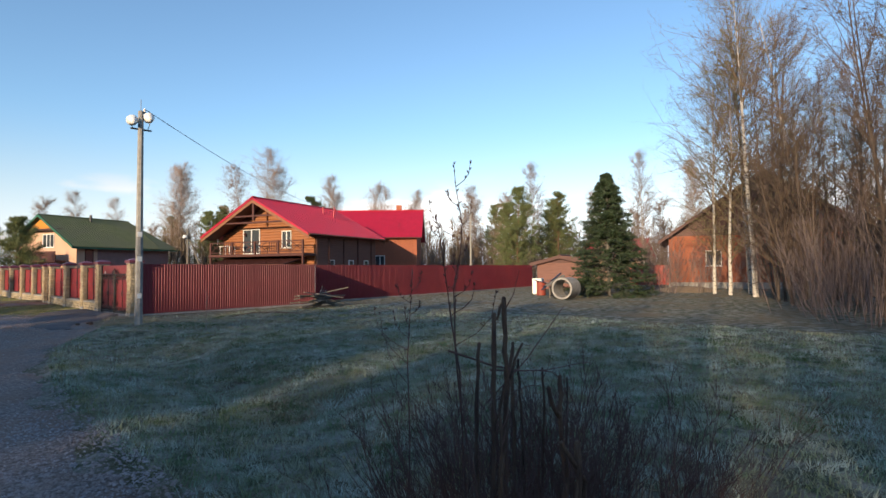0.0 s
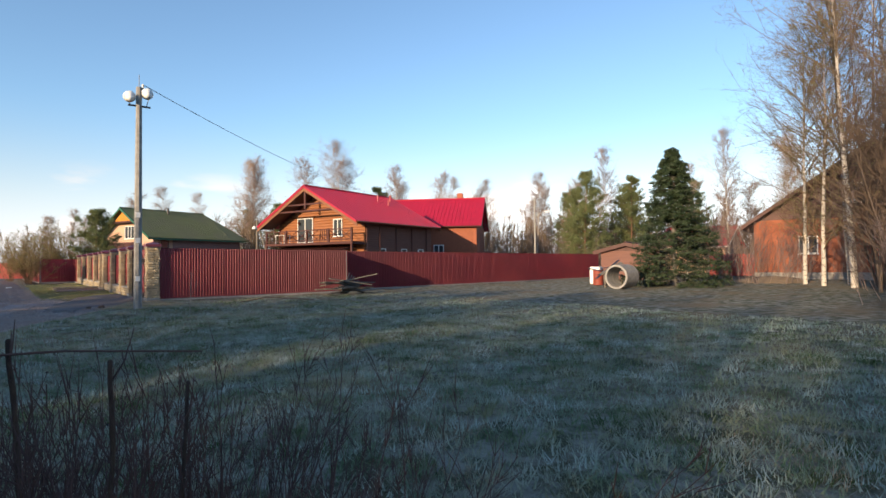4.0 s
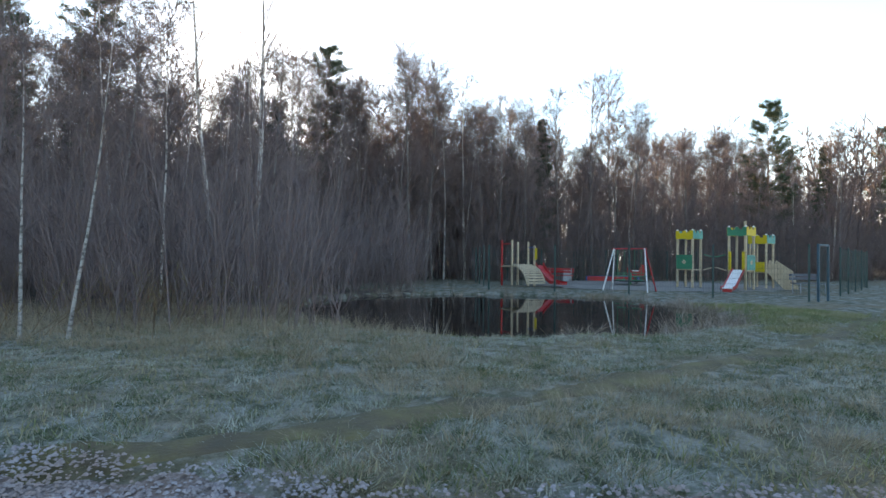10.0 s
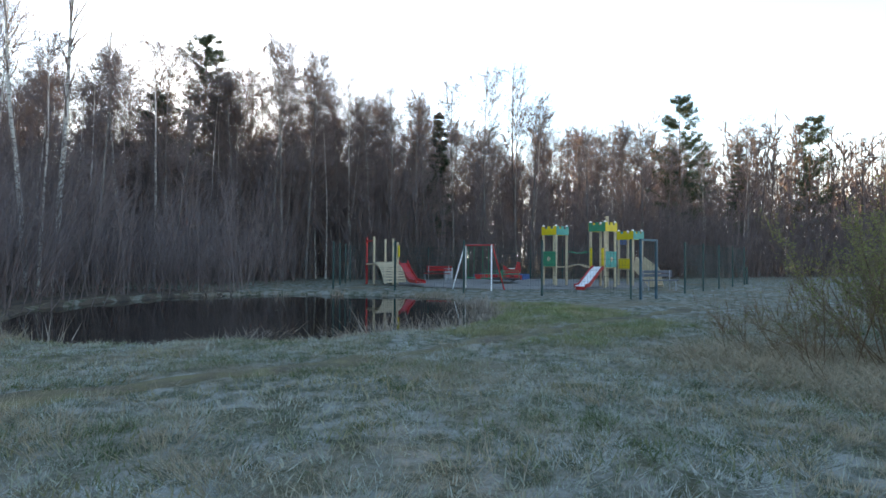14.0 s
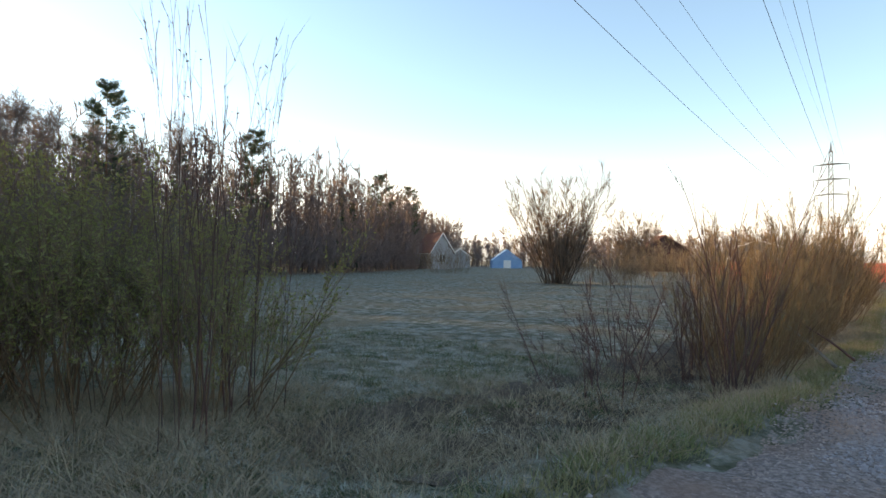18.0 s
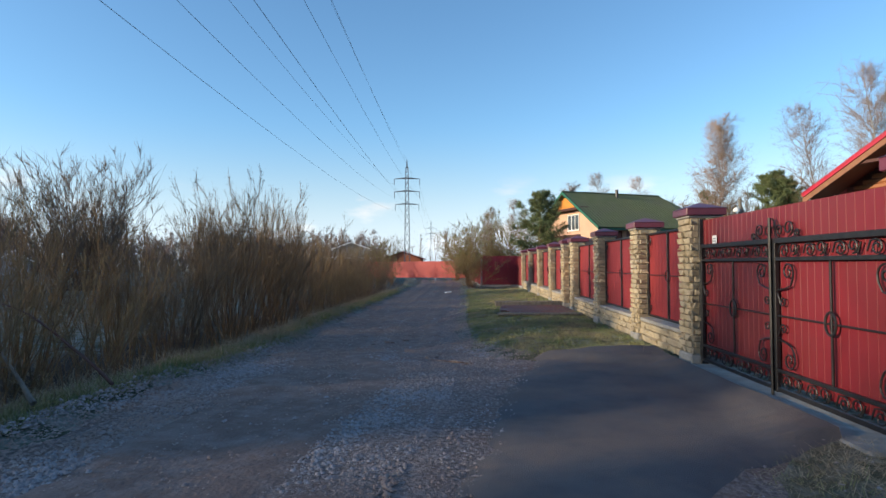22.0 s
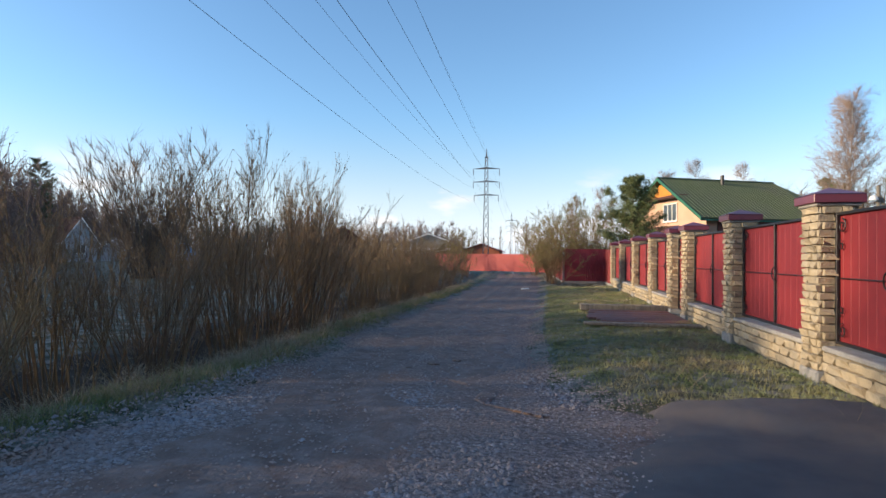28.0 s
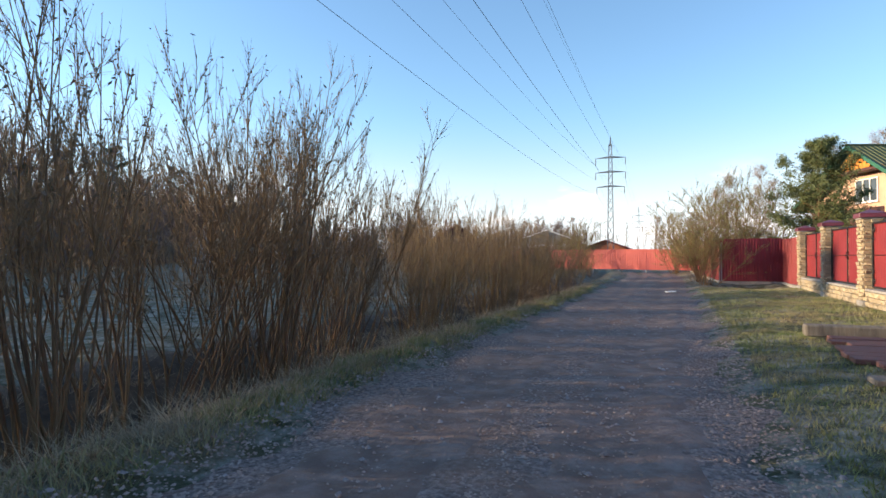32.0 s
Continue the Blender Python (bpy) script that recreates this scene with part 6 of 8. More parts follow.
# corner run: the burgundy sheet paints in the shade on this face
sheet_fence(3.5, 55.4, 5.95, 55.4, M["dark_sheet"], "red fence across the lane's corner, coloured darker for shade", 1.95)
flip_fence(3.5, 55.4, 2.6, 75.0, M["red_sheet"], "weathered red sheet fence along the lane", 1.85, 0.16)
sheet_fence(-7.5, 78.5, 2.6, 75.0, M["pale_sheet"], "faded pink-red sheet fence across the lane's end", 1.75, 0.16, base=False)
sheet_fence(-22, 96, -7.5, 78.5, M["pale_sheet"], "faded pink-red sheet fence beyond the lane", 1.75, 0.16, base=False)

# ---- poles, wires, pylons ----
pole = thing("utility_pole", pose(4.88, 18.06, -0.05), "slim grey concrete utility pole with two white floodlights", "pole")
Geo().tube([(0, 0, -0.4), (0, 0, 2.2), (0.01, 0, 7.05)], [0.125, 0.115, 0.085], 8).on("shaft", M["concrete"], pole, "tapered concrete shaft", smooth=False)
Geo().tube([(0.01, 0, 7.05), (0.01, 0, 7.45)], 0.012, 6).on("pin", M["galv"], pole)
Geo().box(-0.30, 0.34, -0.03, 0.03, 6.42, 6.47, 0.006).on("bracket", M["iron"], pole)
for x, z, ry in ((0.24, 6.82, 35), (-0.26, 6.66, -35)):
    lamp = child("floodlight", None, pole, "white round floodlight", pose(x, -0.10, z, -60, 0, 0))
    Geo().lathe([(0.0, -0.16), (0.07, -0.15), (0.10, -0.06), (0.175, 0.06), (0.185, 0.09)], 18).on("housing", M["white"], lamp, smooth=True)
    Geo().lathe([(0.0, 0.065), (0.165, 0.07)], 18).on("lens", M["galv"], lamp)
    Geo().tube([(x * 0.9, -0.03, 6.45), (x * 1.15, -0.06, z - 0.12)], 0.012, 5).on("arm", M["iron"], pole)
for z in (0.9, 2.1, 2.9):
    Geo().box(-0.09, 0.05, -0.121, -0.108, z, z + 0.16).on("notice", M["white"], pole, "torn pale paper notice")
Geo().lathe([(0.03, 0), (0.05, 0.04), (0.03, 0.09), (0.045, 0.13), (0.02, 0.17)], 10).on("insulator", M["white"], pole, at=pose(0.12, 0, 7.0))


def wire(name, a, b, sag, r, label):
    a, b = Vector(a), Vector(b)
    pts = [a.lerp(b, s / 24) - Vector((0, 0, sag * 4 * (s / 24) * (1 - s / 24))) for s in range(25)]
    return tagged(Geo().tube(pts, r, 4).on(name, M["wire"]), label, "cable")


wire("service_cable", (5.0, 18.06, 7.1), (27.2, 40.3, 7.3), 0.5, 0.012, "thin dark cable from the pole to the log house")


def pylon_at(x, y, turn=0.0, h=24.4):
    root = thing("pylon", pose(x, y, 0, 0, 0, turn), "grey steel lattice power pylon with three cross-arms", "pylon")
    half_at = lambda z: 0.62 - (0.62 - 0.24) * z / h
    corners = ((-1, -1), (1, -1), (1, 1), (-1, 1))
    for sx, sy in corners:
        Geo().tube([(sx * half_at(0), sy * half_at(0), -0.3), (sx * half_at(h * 0.93), sy * half_at(h * 0.93), h * 0.93)], 0.06, 4).on("leg", M["steel_dark"], root)
    zs = [0, 2.6, 5, 7.2, 9.2, 11, 12.7, 14.3, 15.8, 17.2, 18.5, 19.8, 21.2, 22.6]
    for i in range(len(zs) - 1):
        a, b = zs[i], zs[i + 1]
        g = Geo()
        for k in range(4):
            p, q = corners[k], corners[(k + 1) % 4]
            ha, hb = half_at(a), half_at(b)
            g.tube([(p[0] * ha, p[1] * ha, a), (q[0] * hb, q[1] * hb, b)], 0.035, 3, caps=False)
            g.tube([(q[0] * ha, q[1] * ha, a), (p[0] * hb, p[1] * hb, b)], 0.035, 3, caps=False)
        g.on("bracing", M["steel_dark"], root)
    Geo().tube([(0, 0, h * 0.92), (0, 0, h)], [0.25, 0.05], 4).on("peak", M["steel_dark"], root)
    for z, ln in ((20.1, 2.75), (17.3, 2.75), (14.5, 2.55)):
        g = Geo()
        for sy in (-0.35, 0.35):
            g.tube([(-ln, 0, z), (0, sy, z + 0.05), (ln, 0, z)], 0.06, 4)
            g.tube([(-ln, 0, z), (0, sy, z + 0.3), (ln, 0, z)], 0.05, 4)
        g.on("cross_arm", M["steel_dark"], root)
        for s in (-1, 1):
            Geo().tube([(s * ln, 0, z), (s * ln, 0, z - 1.3)], 0.07, 5).on("insulator_string", M["steel_dark"], root)
    return root


LINE = [(-4.75, -26.0), (-10.55, 139.1), (-16.3, 304.4), (-22.0, 469.0)]
for x, y in LINE:
    pylon_at(x, y, 2.0)
for (xa, ya), (xb, yb) in zip(LINE[:2], LINE[1:3]):
    for z, ln in ((20.1, 2.75), (17.3, 2.75), (14.5, 2.55)):
        for s in (-1, 1):
            wire("power_line", (xa + s * ln, ya, z - 1.3), (xb + s * ln, yb, z - 1.3), 3.2, 0.011, "high power cable sagging between pylons")
    wire("power_line", (xa, ya, 24.3), (xb, yb, 24.3), 2.6, 0.009, "thin earth wire between the pylon tops")

street_lamp = thing("street_lamp", pose(44.2, 38.0, 0), "pale street lamp pole with a curved arm", "lamp")
Geo().tube([(0, 0, -0.3), (0, 0, 8.0)], [0.12, 0.09], 8).on("pole", M["concrete"], street_lamp)
Geo().tube([(0, 0, 6.0), (0.5, -0.9, 6.5)], 0.03, 5).on("arm", M["galv"], street_lamp)
Geo().box(-0.12, 0.12, -0.3, 0.3, -0.06, 0.06, 0.03).on("lamp_head", M["white"], street_lamp, at=pose(0.62, -1.1, 6.5, 0, 0, 30))
prop_pole = thing("utility_pole", pose(24.75, 64.5, 0), "wooden pole with a leaning prop and a lamp", "pole")
Geo().tube([(0, 0, -0.3), (0, 0, 6.6)], 0.13, 8).on("shaft", M["grey_wood"], prop_pole)
Geo().tube([(2.0, -0.6, -0.2), (0.1, 0, 5.9)], 0.11, 8).on("prop", M["grey_wood"], prop_pole)
Geo().lathe([(0.0, 0.2), (0.2, 0.1), (0.28, -0.15)], 12).on("lamp_shade", M["white"], prop_pole, at=pose(-0.4, -0.2, 5.7))

# ---- houses ----
YAW = math.degrees(-1.232)


def opening(parent, x, z, w, h, y=0.0, kind="window", panes=2, mat=None, label="white-framed window"):
    """A window or glazed door set in a wall that faces local -y."""
    root = child(kind, None, parent, label, pose(x, y, z))
    f = 0.07
    for b in ((-w / 2, w / 2, -0.05, 0.06, 0, f), (-w / 2, w / 2, -0.05, 0.06, h - f, h), (-w / 2, -w / 2 + f, -0.05, 0.06, f, h - f), (w / 2 - f, w / 2, -0.05, 0.06, f, h - f)):
        Geo().box(*b, 0.008).on("frame", mat or M["white"], root)
    pw = (w - 2 * f) / panes
    for k in range(panes):
        x0 = -w / 2 + f + k * pw
        Geo().box(x0, x0 + pw, -0.005, 0.005, f, h - f).on("pane", M["glass"], root)
        if k:
            Geo().box(x0 - 0.04, x0 + 0.04, -0.045, 0.05, f, h - f, 0.006).on("mullion", mat or M["white"], root)
    Geo().box(-w / 2 - 0.05, w / 2 + 0.05, -0.11, 0.02, -0.05, -0.005, 0.006).on("sill", mat or M["white"], root)
    return root


def slope(parent, name, p, q, depth_vec, thick, mat, label="", ribs=0.0, seam_mat=None):
    """A roof slab between the ridge line p-q and the eave line, both given in local places, with ribs down the slope."""
    p, q, d = Vector(p), Vector(q), Vector(depth_vec)
    n = (q - p).cross(d).normalized()
    if n.z < 0:
        n = -n
    g = Geo()
    v = [p, q, q + d, p + d]
    g.add([*v, *[a - n * thick for a in v]], [(0, 1, 2, 3), (7, 6, 5, 4), (0, 4, 5, 1), (1, 5, 6, 2), (2, 6, 7, 3), (3, 7, 4, 0)])
    ob = g.on(name, mat, parent, label)
    if ribs:
        k = max(2, int((q - p).length / ribs))
        r = Geo()
        for i in range(k + 1):
            a = p.lerp(q, i / k) + n * 0.012
            r.tube([a, a + d], 0.028, 4, caps=False)
        r.on("ribs", seam_mat or mat, ob)["kind"] = "stuff"
    return ob


def gable_house(m, name, label, w, eave, apex, length, over_front, over_side, wall_w, wall_mat, gable_mat, roof_mat, roof_label, verge_mat, ribs=0.35, base_mat=None, lip=0.0):
    root = thing(name, m, label, "house")
    rise = apex - eave
    ww = wall_w
    zt = apex - rise * ww / w - 0.12
    Geo().box(-ww, ww, over_front, over_front + 0.3, 0, zt).on("front_wall", wall_mat, root)
    Geo().box(-ww, ww, length - 0.8, length - 0.5, 0, zt).on("back_wall", wall_mat, root)
    for s in (-1, 1):
        Geo().box(min(s * ww, s * (ww - 0.3)), max(s * ww, s * (ww - 0.3)), over_front + 0.3, length - 0.8, 0, zt).on("side_wall", wall_mat, root)
    for y in (over_front + 0.003, length - 0.8):
        Geo().prism([(-ww, zt), (ww, zt), (0, apex - 0.12)], y, y + 0.297).on("gable", gable_mat, root)
    for s in (-1, 1):
        slope(root, "roof", (0, -lip / 2, apex), (0, length, apex), (s * w, 0, -rise), 0.14, roof_mat, roof_label, ribs)
        k = math.hypot(w, rise)
        for y in (-0.03, length - 0.01):
            g = Geo()
            g.add([(0, y, apex + 0.03 - lip), (s * w, y, eave + 0.03 - lip), (s * w, y, eave - 0.24 - lip), (0, y, apex - 0.24 - lip), (0, y + 0.04, apex + 0.03 - lip), (s * w, y + 0.04, eave + 0.03 - lip), (s * w, y + 0.04, eave - 0.24 - lip), (0, y + 0.04, apex - 0.24 - lip)],
                  [(0, 1, 2, 3), (7, 6, 5, 4), (0, 4, 5, 1), (1, 5, 6, 2), (2, 6, 7, 3), (3, 7, 4, 0)])
            g.on("verge_board", verge_mat, root)
        Geo().tube([(s * (w + 0.05), 0, eave - 0.06), (s * (w + 0.05), length, eave - 0.06)], 0.06, 6).on("gutter", verge_mat, root)
    Geo().tube([(0, -0.03, apex + 0.04), (0, length + 0.03, apex + 0.04)], 0.07, 6).on("ridge_cap", roof_mat, root)
    if base_mat:
        Geo().box(-ww - 0.04, ww + 0.04, over_front - 0.04, length - 0.46, -0.3, 0.45, 0.02).on("plinth", base_mat, root)
    return root


# the log house with the crimson roof
W, EV, AP, LN = 5.4, 4.42, 7.35, 10.8
log_house = gable_house(pose(19.38, 38.59, 0, 0, 0, YAW), "log_house", "two-storey stained log house with a crimson metal roof and balcony", W, EV, AP, LN, 1.7, 0.8, 4.7, M["wall_dark"], M["timber"], M["roof_red"], "crimson ribbed metal roof slope", M["brown_board"], 0.38, M["concrete"], 0.17)
for s in (-1, 1):
    slope(log_house, "soffit", (0, 0.02, AP - 0.19), (0, 1.58, AP - 0.19), (s * W, 0, EV - AP), 0.03, M["timber"], "dark brown boarded soffit")
lantern = Geo().lathe([(0.01, 0.0), (0.07, 0.02), (0.09, 0.16), (0.12, 0.18), (0.02, 0.26)], 8).on("wall_lantern", M["timber"], log_house, "small dark wall lantern", pose(-2.1, 1.40, 4.45))
Geo().tube([(0, 0.2, 0.2), (0, 0.03, 0.29), (0, 0, 0.25)], 0.015, 5).on("bracket", M["timber"], lantern)
zz, k = 0.5, 0
while zz < AP - 0.45:
    top = AP - 0.12 - (AP - EV) * 4.7 / W
    hw = 4.72 if zz + 0.2 < top else max(0.2, (AP - 0.30 - zz - 0.2) * W / (AP - EV))
    Geo().box(-hw, hw, 1.60, 1.72, zz, zz + 0.205, 0.05).on("log", M["log"], log_house, "honey-stained wall log" if k == 0 else "")
    zz, k = zz + 0.21, k + 1
for i in range(22):
    Geo().box(4.68, 4.76, 1.75, LN - 0.55, 0.5 + i * 0.17, 0.5 + i * 0.17 + 0.16, 0.02).on("side_board", M["wall_dark"], log_house)
for y in (3.2, 5.2, 7.3, 9.4):
    Geo().box(4.76, 4.84, y, y + 0.10, 0.5, 4.2, 0.01).on("batten", M["timber"], log_house)
opening(log_house, -1.55, 3.02, 1.75, 2.0, 1.58, "balcony_door", 2, None, "white double balcony door with pale curtains")
opening(log_house, 2.0, 3.45, 0.95, 1.35, 1.58)
opening(log_house, -3.4, 1.0, 1.5, 1.3, 1.58, "window", 2)
opening(log_house, 0.6, 1.0, 1.5, 1.3, 1.58, "window", 2)
for y in (3.6, 6.3, 8.6):
    o = opening(log_house, 0, 1.75, 0.7, 0.75, 0, "window", 1, None, "small white-framed side window")
    o.matrix_basis = pose(4.78, y, 1.75, 0, 0, 90)
Geo().box(-4.75, 4.75, 0.15, 1.58, 2.78, 2.98, 0.02).on("balcony_deck", M["timber"], log_house)
for x in (-4.6, -2.3, 0.0, 2.3, 4.6):
    Geo().box(x - 0.07, x + 0.07, 0.2, 0.34, 0 if abs(x) > 4 else 2.98, 3.98, 0.012).on("balcony_post", M["timber"], log_house)
for z in (3.10, 3.88):
    Geo().box(-4.6, 4.6, 0.235, 0.305, z, z + 0.07, 0.01).on("balcony_rail", M["timber"], log_house)
for i in range(8):
    x0 = -4.53 + i * 1.15
    if i % 2 == 0 or i in (3, 7):
        for a, b in (((x0, 3.17), (x0 + 1.08, 3.88)), ((x0, 3.88), (x0 + 1.08, 3.17))):
            Geo().tube([(a[0], 0.27, a[1]), (b[0], 0.27, b[1])], 0.03, 4).on("cross_brace", M["timber"], log_house)
    else:
        for j in range(4):
            Geo().box(x0 + 0.2 + j * 0.22, x0 + 0.25 + j * 0.22, 0.25, 0.29, 3.17, 3.88).on("baluster", M["timber"], log_house)
Geo().box(-0.09, 0.09, 0.05, 0.23, 5.55, 7.05, 0.015).on("king_post", M["timber"], log_house)
for z, hw in ((5.85, 2.55), (5.35, 3.4)):
    Geo().box(-hw, hw, 0.08, 0.20, z, z + 0.13, 0.015).on("tie_beam", M["timber"], log_house)
slope(log_house, "porch_roof", (-3.6, 1.55, 2.72), (3.9, 1.55, 2.72), (0, -2.6, -0.55), 0.10, M["timber"], "dark brown porch roof under the balcony", 0.4)
for x in (-3.4, 0, 3.7):
    Geo().box(x - 0.07, x + 0.07, -0.95, -0.81, 0, 2.12, 0.012).on("porch_post", M["timber"], log_house)
for x, y in ((1.3, 7.2), (1.9, 7.9), (0.9, 9.4)):
    z = AP - (AP - EV) * x / W
    Geo().tube([(x, y, z - 0.1), (x, y, z + 0.55)], 0.07, 8).on("vent_pipe", M["roof_red"], log_house)
dish = Geo().lathe([(0.02, 0), (0.15, 0.03), (0.27, 0.10)], 16).on("satellite_dish", M["white"], log_house, "white satellite dish", pose(-4.75, 1.2, 4.1, 90, 0, -40), True)
table = thing("garden_table", pose(19.38, 38.59, 2.98, 0, 0, YAW) @ pose(-3.5, 0.95, 0), "white garden table on the balcony", "table")
Geo().box(-0.6, 0.6, -0.35, 0.35, 0.66, 0.72, 0.02).on("tabletop", M["white"], table)
for x in (-0.5, 0.5):
    for y in (-0.28, 0.28):
        Geo().box(x - 0.03, x + 0.03, y - 0.03, y + 0.03, 0, 0.66).on("leg", M["white"], table)

annex = gable_house(pose(40.6, 41.6, 0, 0, 0, YAW + 90 + 24) @ pose(0, 0, 0), "brick_house", "red-roofed brick wing behind the log house", 4.6, 4.9, 8.0, 9.5, 0.5, 0.5, 4.2, M["brick_red"], M["timber"], M["roof_red"], "crimson ribbed metal roof slope", M["timber"], 0.38)
o = opening(annex, 0, 1.6, 1.0, 1.2, 0, "window", 2)
o.matrix_basis = pose(-4.22, 4.2, 1.9, 0, 0, -90)
Geo().box(0.6, 1.2, 2.4, 3.0, 7.0, 8.7, 0.03).on("chimney", M["brick_red"], annex, "brick chimney above the ridge")

# the plastered house with the green roof
GW, GE, GA, GL = 5.0, 4.2, 7.45, 11.5
green = thing("plastered_house", pose(10.6, 65.6, 0, 0, 0, -67.0), "peach plastered house with a green roof and orange gable boards", "house")
gt = GA - (GA - GE) * 4.2 / GW - 0.1
Geo().box(-4.2, 4.2, 1.0, 1.3, 0, gt).on("front_wall", M["plaster_pink"], green)
Geo().box(-4.2, 4.2, GL + 0.2, GL + 0.5, 0, gt).on("back_wall", M["plaster_mauve"], green)
Geo().box(3.9, 4.2, 1.3, 3.2, 0, gt).on("side_wall", M["plaster_pink"], green)
Geo().box(3.9, 4.2, 3.2, GL + 0.2, 0, gt).on("side_wall", M["plaster_mauve"], green)
Geo().box(-4.2, -3.9, 1.3, GL + 0.2, 0, gt).on("side_wall", M["plaster_mauve"], green)
Geo().prism([(-4.2, gt), (4.2, gt), (0, GA - 0.12)], 1.0, 1.28).on("gable", M["plaster_pink"], green)
for i in range(12):
    x = -1.55 + i * 0.26
    z = 6.05
    ztop = GA - 0.35 - (GA - GE) * (abs(x + 0.13) + 0.13) / GW
    if ztop > z + 0.05:
        Geo().box(x, x + 0.25, 0.30, 0.34, z, ztop, 0.006).on("gable_board", M["orange_board"], green)
Geo().box(-2.3, 2.3, 0.28, 1.0, 5.88, 6.03, 0.01).on("gable_soffit", M["timber"], green)
for s in (-1, 1):
    slope(green, "roof", (0, 0, GA), (0, GL - 1.3, GA), (s * GW, 0, GE - GA), 0.14, M["roof_green"], "mossy green corrugated roof slope", 0.30)
    g = Geo()
    g.add([(0, GL - 1.3, GA), (s * GW, GL - 1.3, GE), (s * GW, GL + 1.2, GE), (0, GL - 1.3, GA - 0.14), (s * GW, GL - 1.3, GE - 0.14), (s * GW, GL + 1.2, GE - 0.14)], [(0, 1, 2), (5, 4, 3), (0, 3, 4, 1), (1, 4, 5, 2), (2, 5, 3, 0)])
    g.on("hip_end", M["roof_green"], green)
    g = Geo()
    y = -0.03
    g.add([(0, y, GA + 0.04), (s * GW, y, GE + 0.04), (s * GW, y, GE - 0.2), (0, y, GA - 0.2), (0, y + 0.05, GA + 0.04), (s * GW, y + 0.05, GE + 0.04), (s * GW, y + 0.05, GE - 0.2), (0, y + 0.05, GA - 0.2)], [(0, 1, 2, 3), (7, 6, 5, 4), (0, 4, 5, 1), (1, 5, 6, 2), (2, 6, 7, 3), (3, 7, 4, 0)])
    g.on("verge_board", M["trim_green"], green, "bright green verge board")
    Geo().box(min(s * GW, s * (GW - 0.1)), max(s * GW, s * (GW - 0.1)), 0, GL + 1.2, GE - 0.22, GE - 0.10).on("eave_board", M["trim_green"], green)
g = Geo().add([(0, GL - 1.3, GA), (-GW, GL + 1.2, GE), (GW, GL + 1.2, GE), (0, GL - 1.3, GA - 0.14), (-GW, GL + 1.2, GE - 0.14), (GW, GL + 1.2, GE - 0.14)], [(0, 2, 1), (3, 4, 5), (1, 2, 5, 4)])
g.on("hip_end", M["roof_green"], green)
Geo().tube([(0, -0.02, GA + 0.03), (0, GL - 1.3, GA + 0.03)], 0.08, 6).on("ridge_cap", M["roof_green"], green)
Geo().tube([(0.5, 5.2, GA - 0.5), (0.5, 5.2, GA + 0.35)], 0.13, 8).on("flue", M["iron"], green)
opening(green, 0.2, 4.2, 1.7, 1.35, 0.98, "window", 3)
o = opening(green, 0, 0, 0.9, 1.35, 0, "window", 1, M["timber"], "dark-framed side window")
o.matrix_basis = pose(4.22, 2.3, 2.6, 0, 0, 90)
Geo().box(-2.6, 3.0, -0.3, 0.98, 2.7, 2.85, 0.02).on("balcony_deck", M["timber"], green)
Geo().box(-2.6, 3.0, -0.3, -0.22, 2.85, 3.75, 0.02).on("balcony_screen", M["timber"], green, "dark brown balcony screen")
for x in (-2.55, 2.95):
    Geo().box(x - 0.06, x + 0.06, -0.3, -0.18, 0, 2.7, 0.01).on("balcony_post", M["timber"], green)

# the brick house behind the birches
brick = gable_house(pose(46.4, 10.1, 0, 0, 0, YAW), "brick_house", "orange brick house with a steep brown roof among birches", 7.7, 3.75, 9.2, 9.0, 0.7, 0.6, 6.9, M["brick_red"], M["timber"], M["timber"], "dark brown roof slope", M["timber"], 0.5, M["concrete"])
opening(brick, -3.6, 1.75, 1.15, 1.25, 0.68, "window", 2)
opening(brick, -0.9, 5.2, 1.1, 1.3, 0.68, "window", 2)
opening(brick, 2.4, 1.75, 1.15, 1.25, 0.68, "window", 2)

shed = gable_house(pose(37.3, 22.6, 0, 0, 0, YAW), "shed", "small brown shed with a low brown roof behind the fir", 2.4, 2.1, 2.7, 4.0, 0.3, 0.3, 1.9, M["wall_dark"], M["timber"], M["timber"], "low brown roof slope", M["timber"], 0.5)
cottage = gable_house(pose(66.5, 28.0, 0, 0, 0, YAW + 80), "cottage", "small cottage with a crimson roof far behind the lawn", 3.6, 2.9, 5.2, 8.0, 0.4, 0.4, 3.2, M["plaster_pink"], M["timber"], M["roof_red"], "crimson roof slope", M["white"], 0.5)
sheet_fence(47.5, 21.6, 56.5, 17.5, M["pale_sheet"], "red sheet fence beside the brick house", 1.9, 0.16, base=False)
# this house and the low one wear the grey that stands in for shade
white_house = gable_house(pose(-66.5, 94.0, 0, 0, 0, 62), "white_house", "white gabled house with a dark steep roof by the wood", 2.6, 2.9, 6.8, 9.0, 0.3, 0.4, 2.2, M["shaded_white"], M["shaded_white"], M["wall_dark"], "dark steep roof slope", M["white"], 0.6)
opening(white_house, 0, 1.3, 1.3, 1.4, 0.28, "window", 2)
low_house = gable_house(pose(-77.0, 113.0, 0, 0, 0, 50), "white_house", "low pale house beyond the meadow", 2.8, 2.4, 4.4, 8.0, 0.3, 0.4, 2.4, M["shaded_white"], M["shaded_white"], M["concrete"], "grey roof slope", M["white"], 0.6)
tent = thing("tarpaulin_tent", pose(-71.0, 122.5, 0, 0, 0, 40) @ Matrix.Diagonal((0.82, 0.82, 0.82, 1)), "bright blue tarpaulin tent beyond the meadow", "tent")
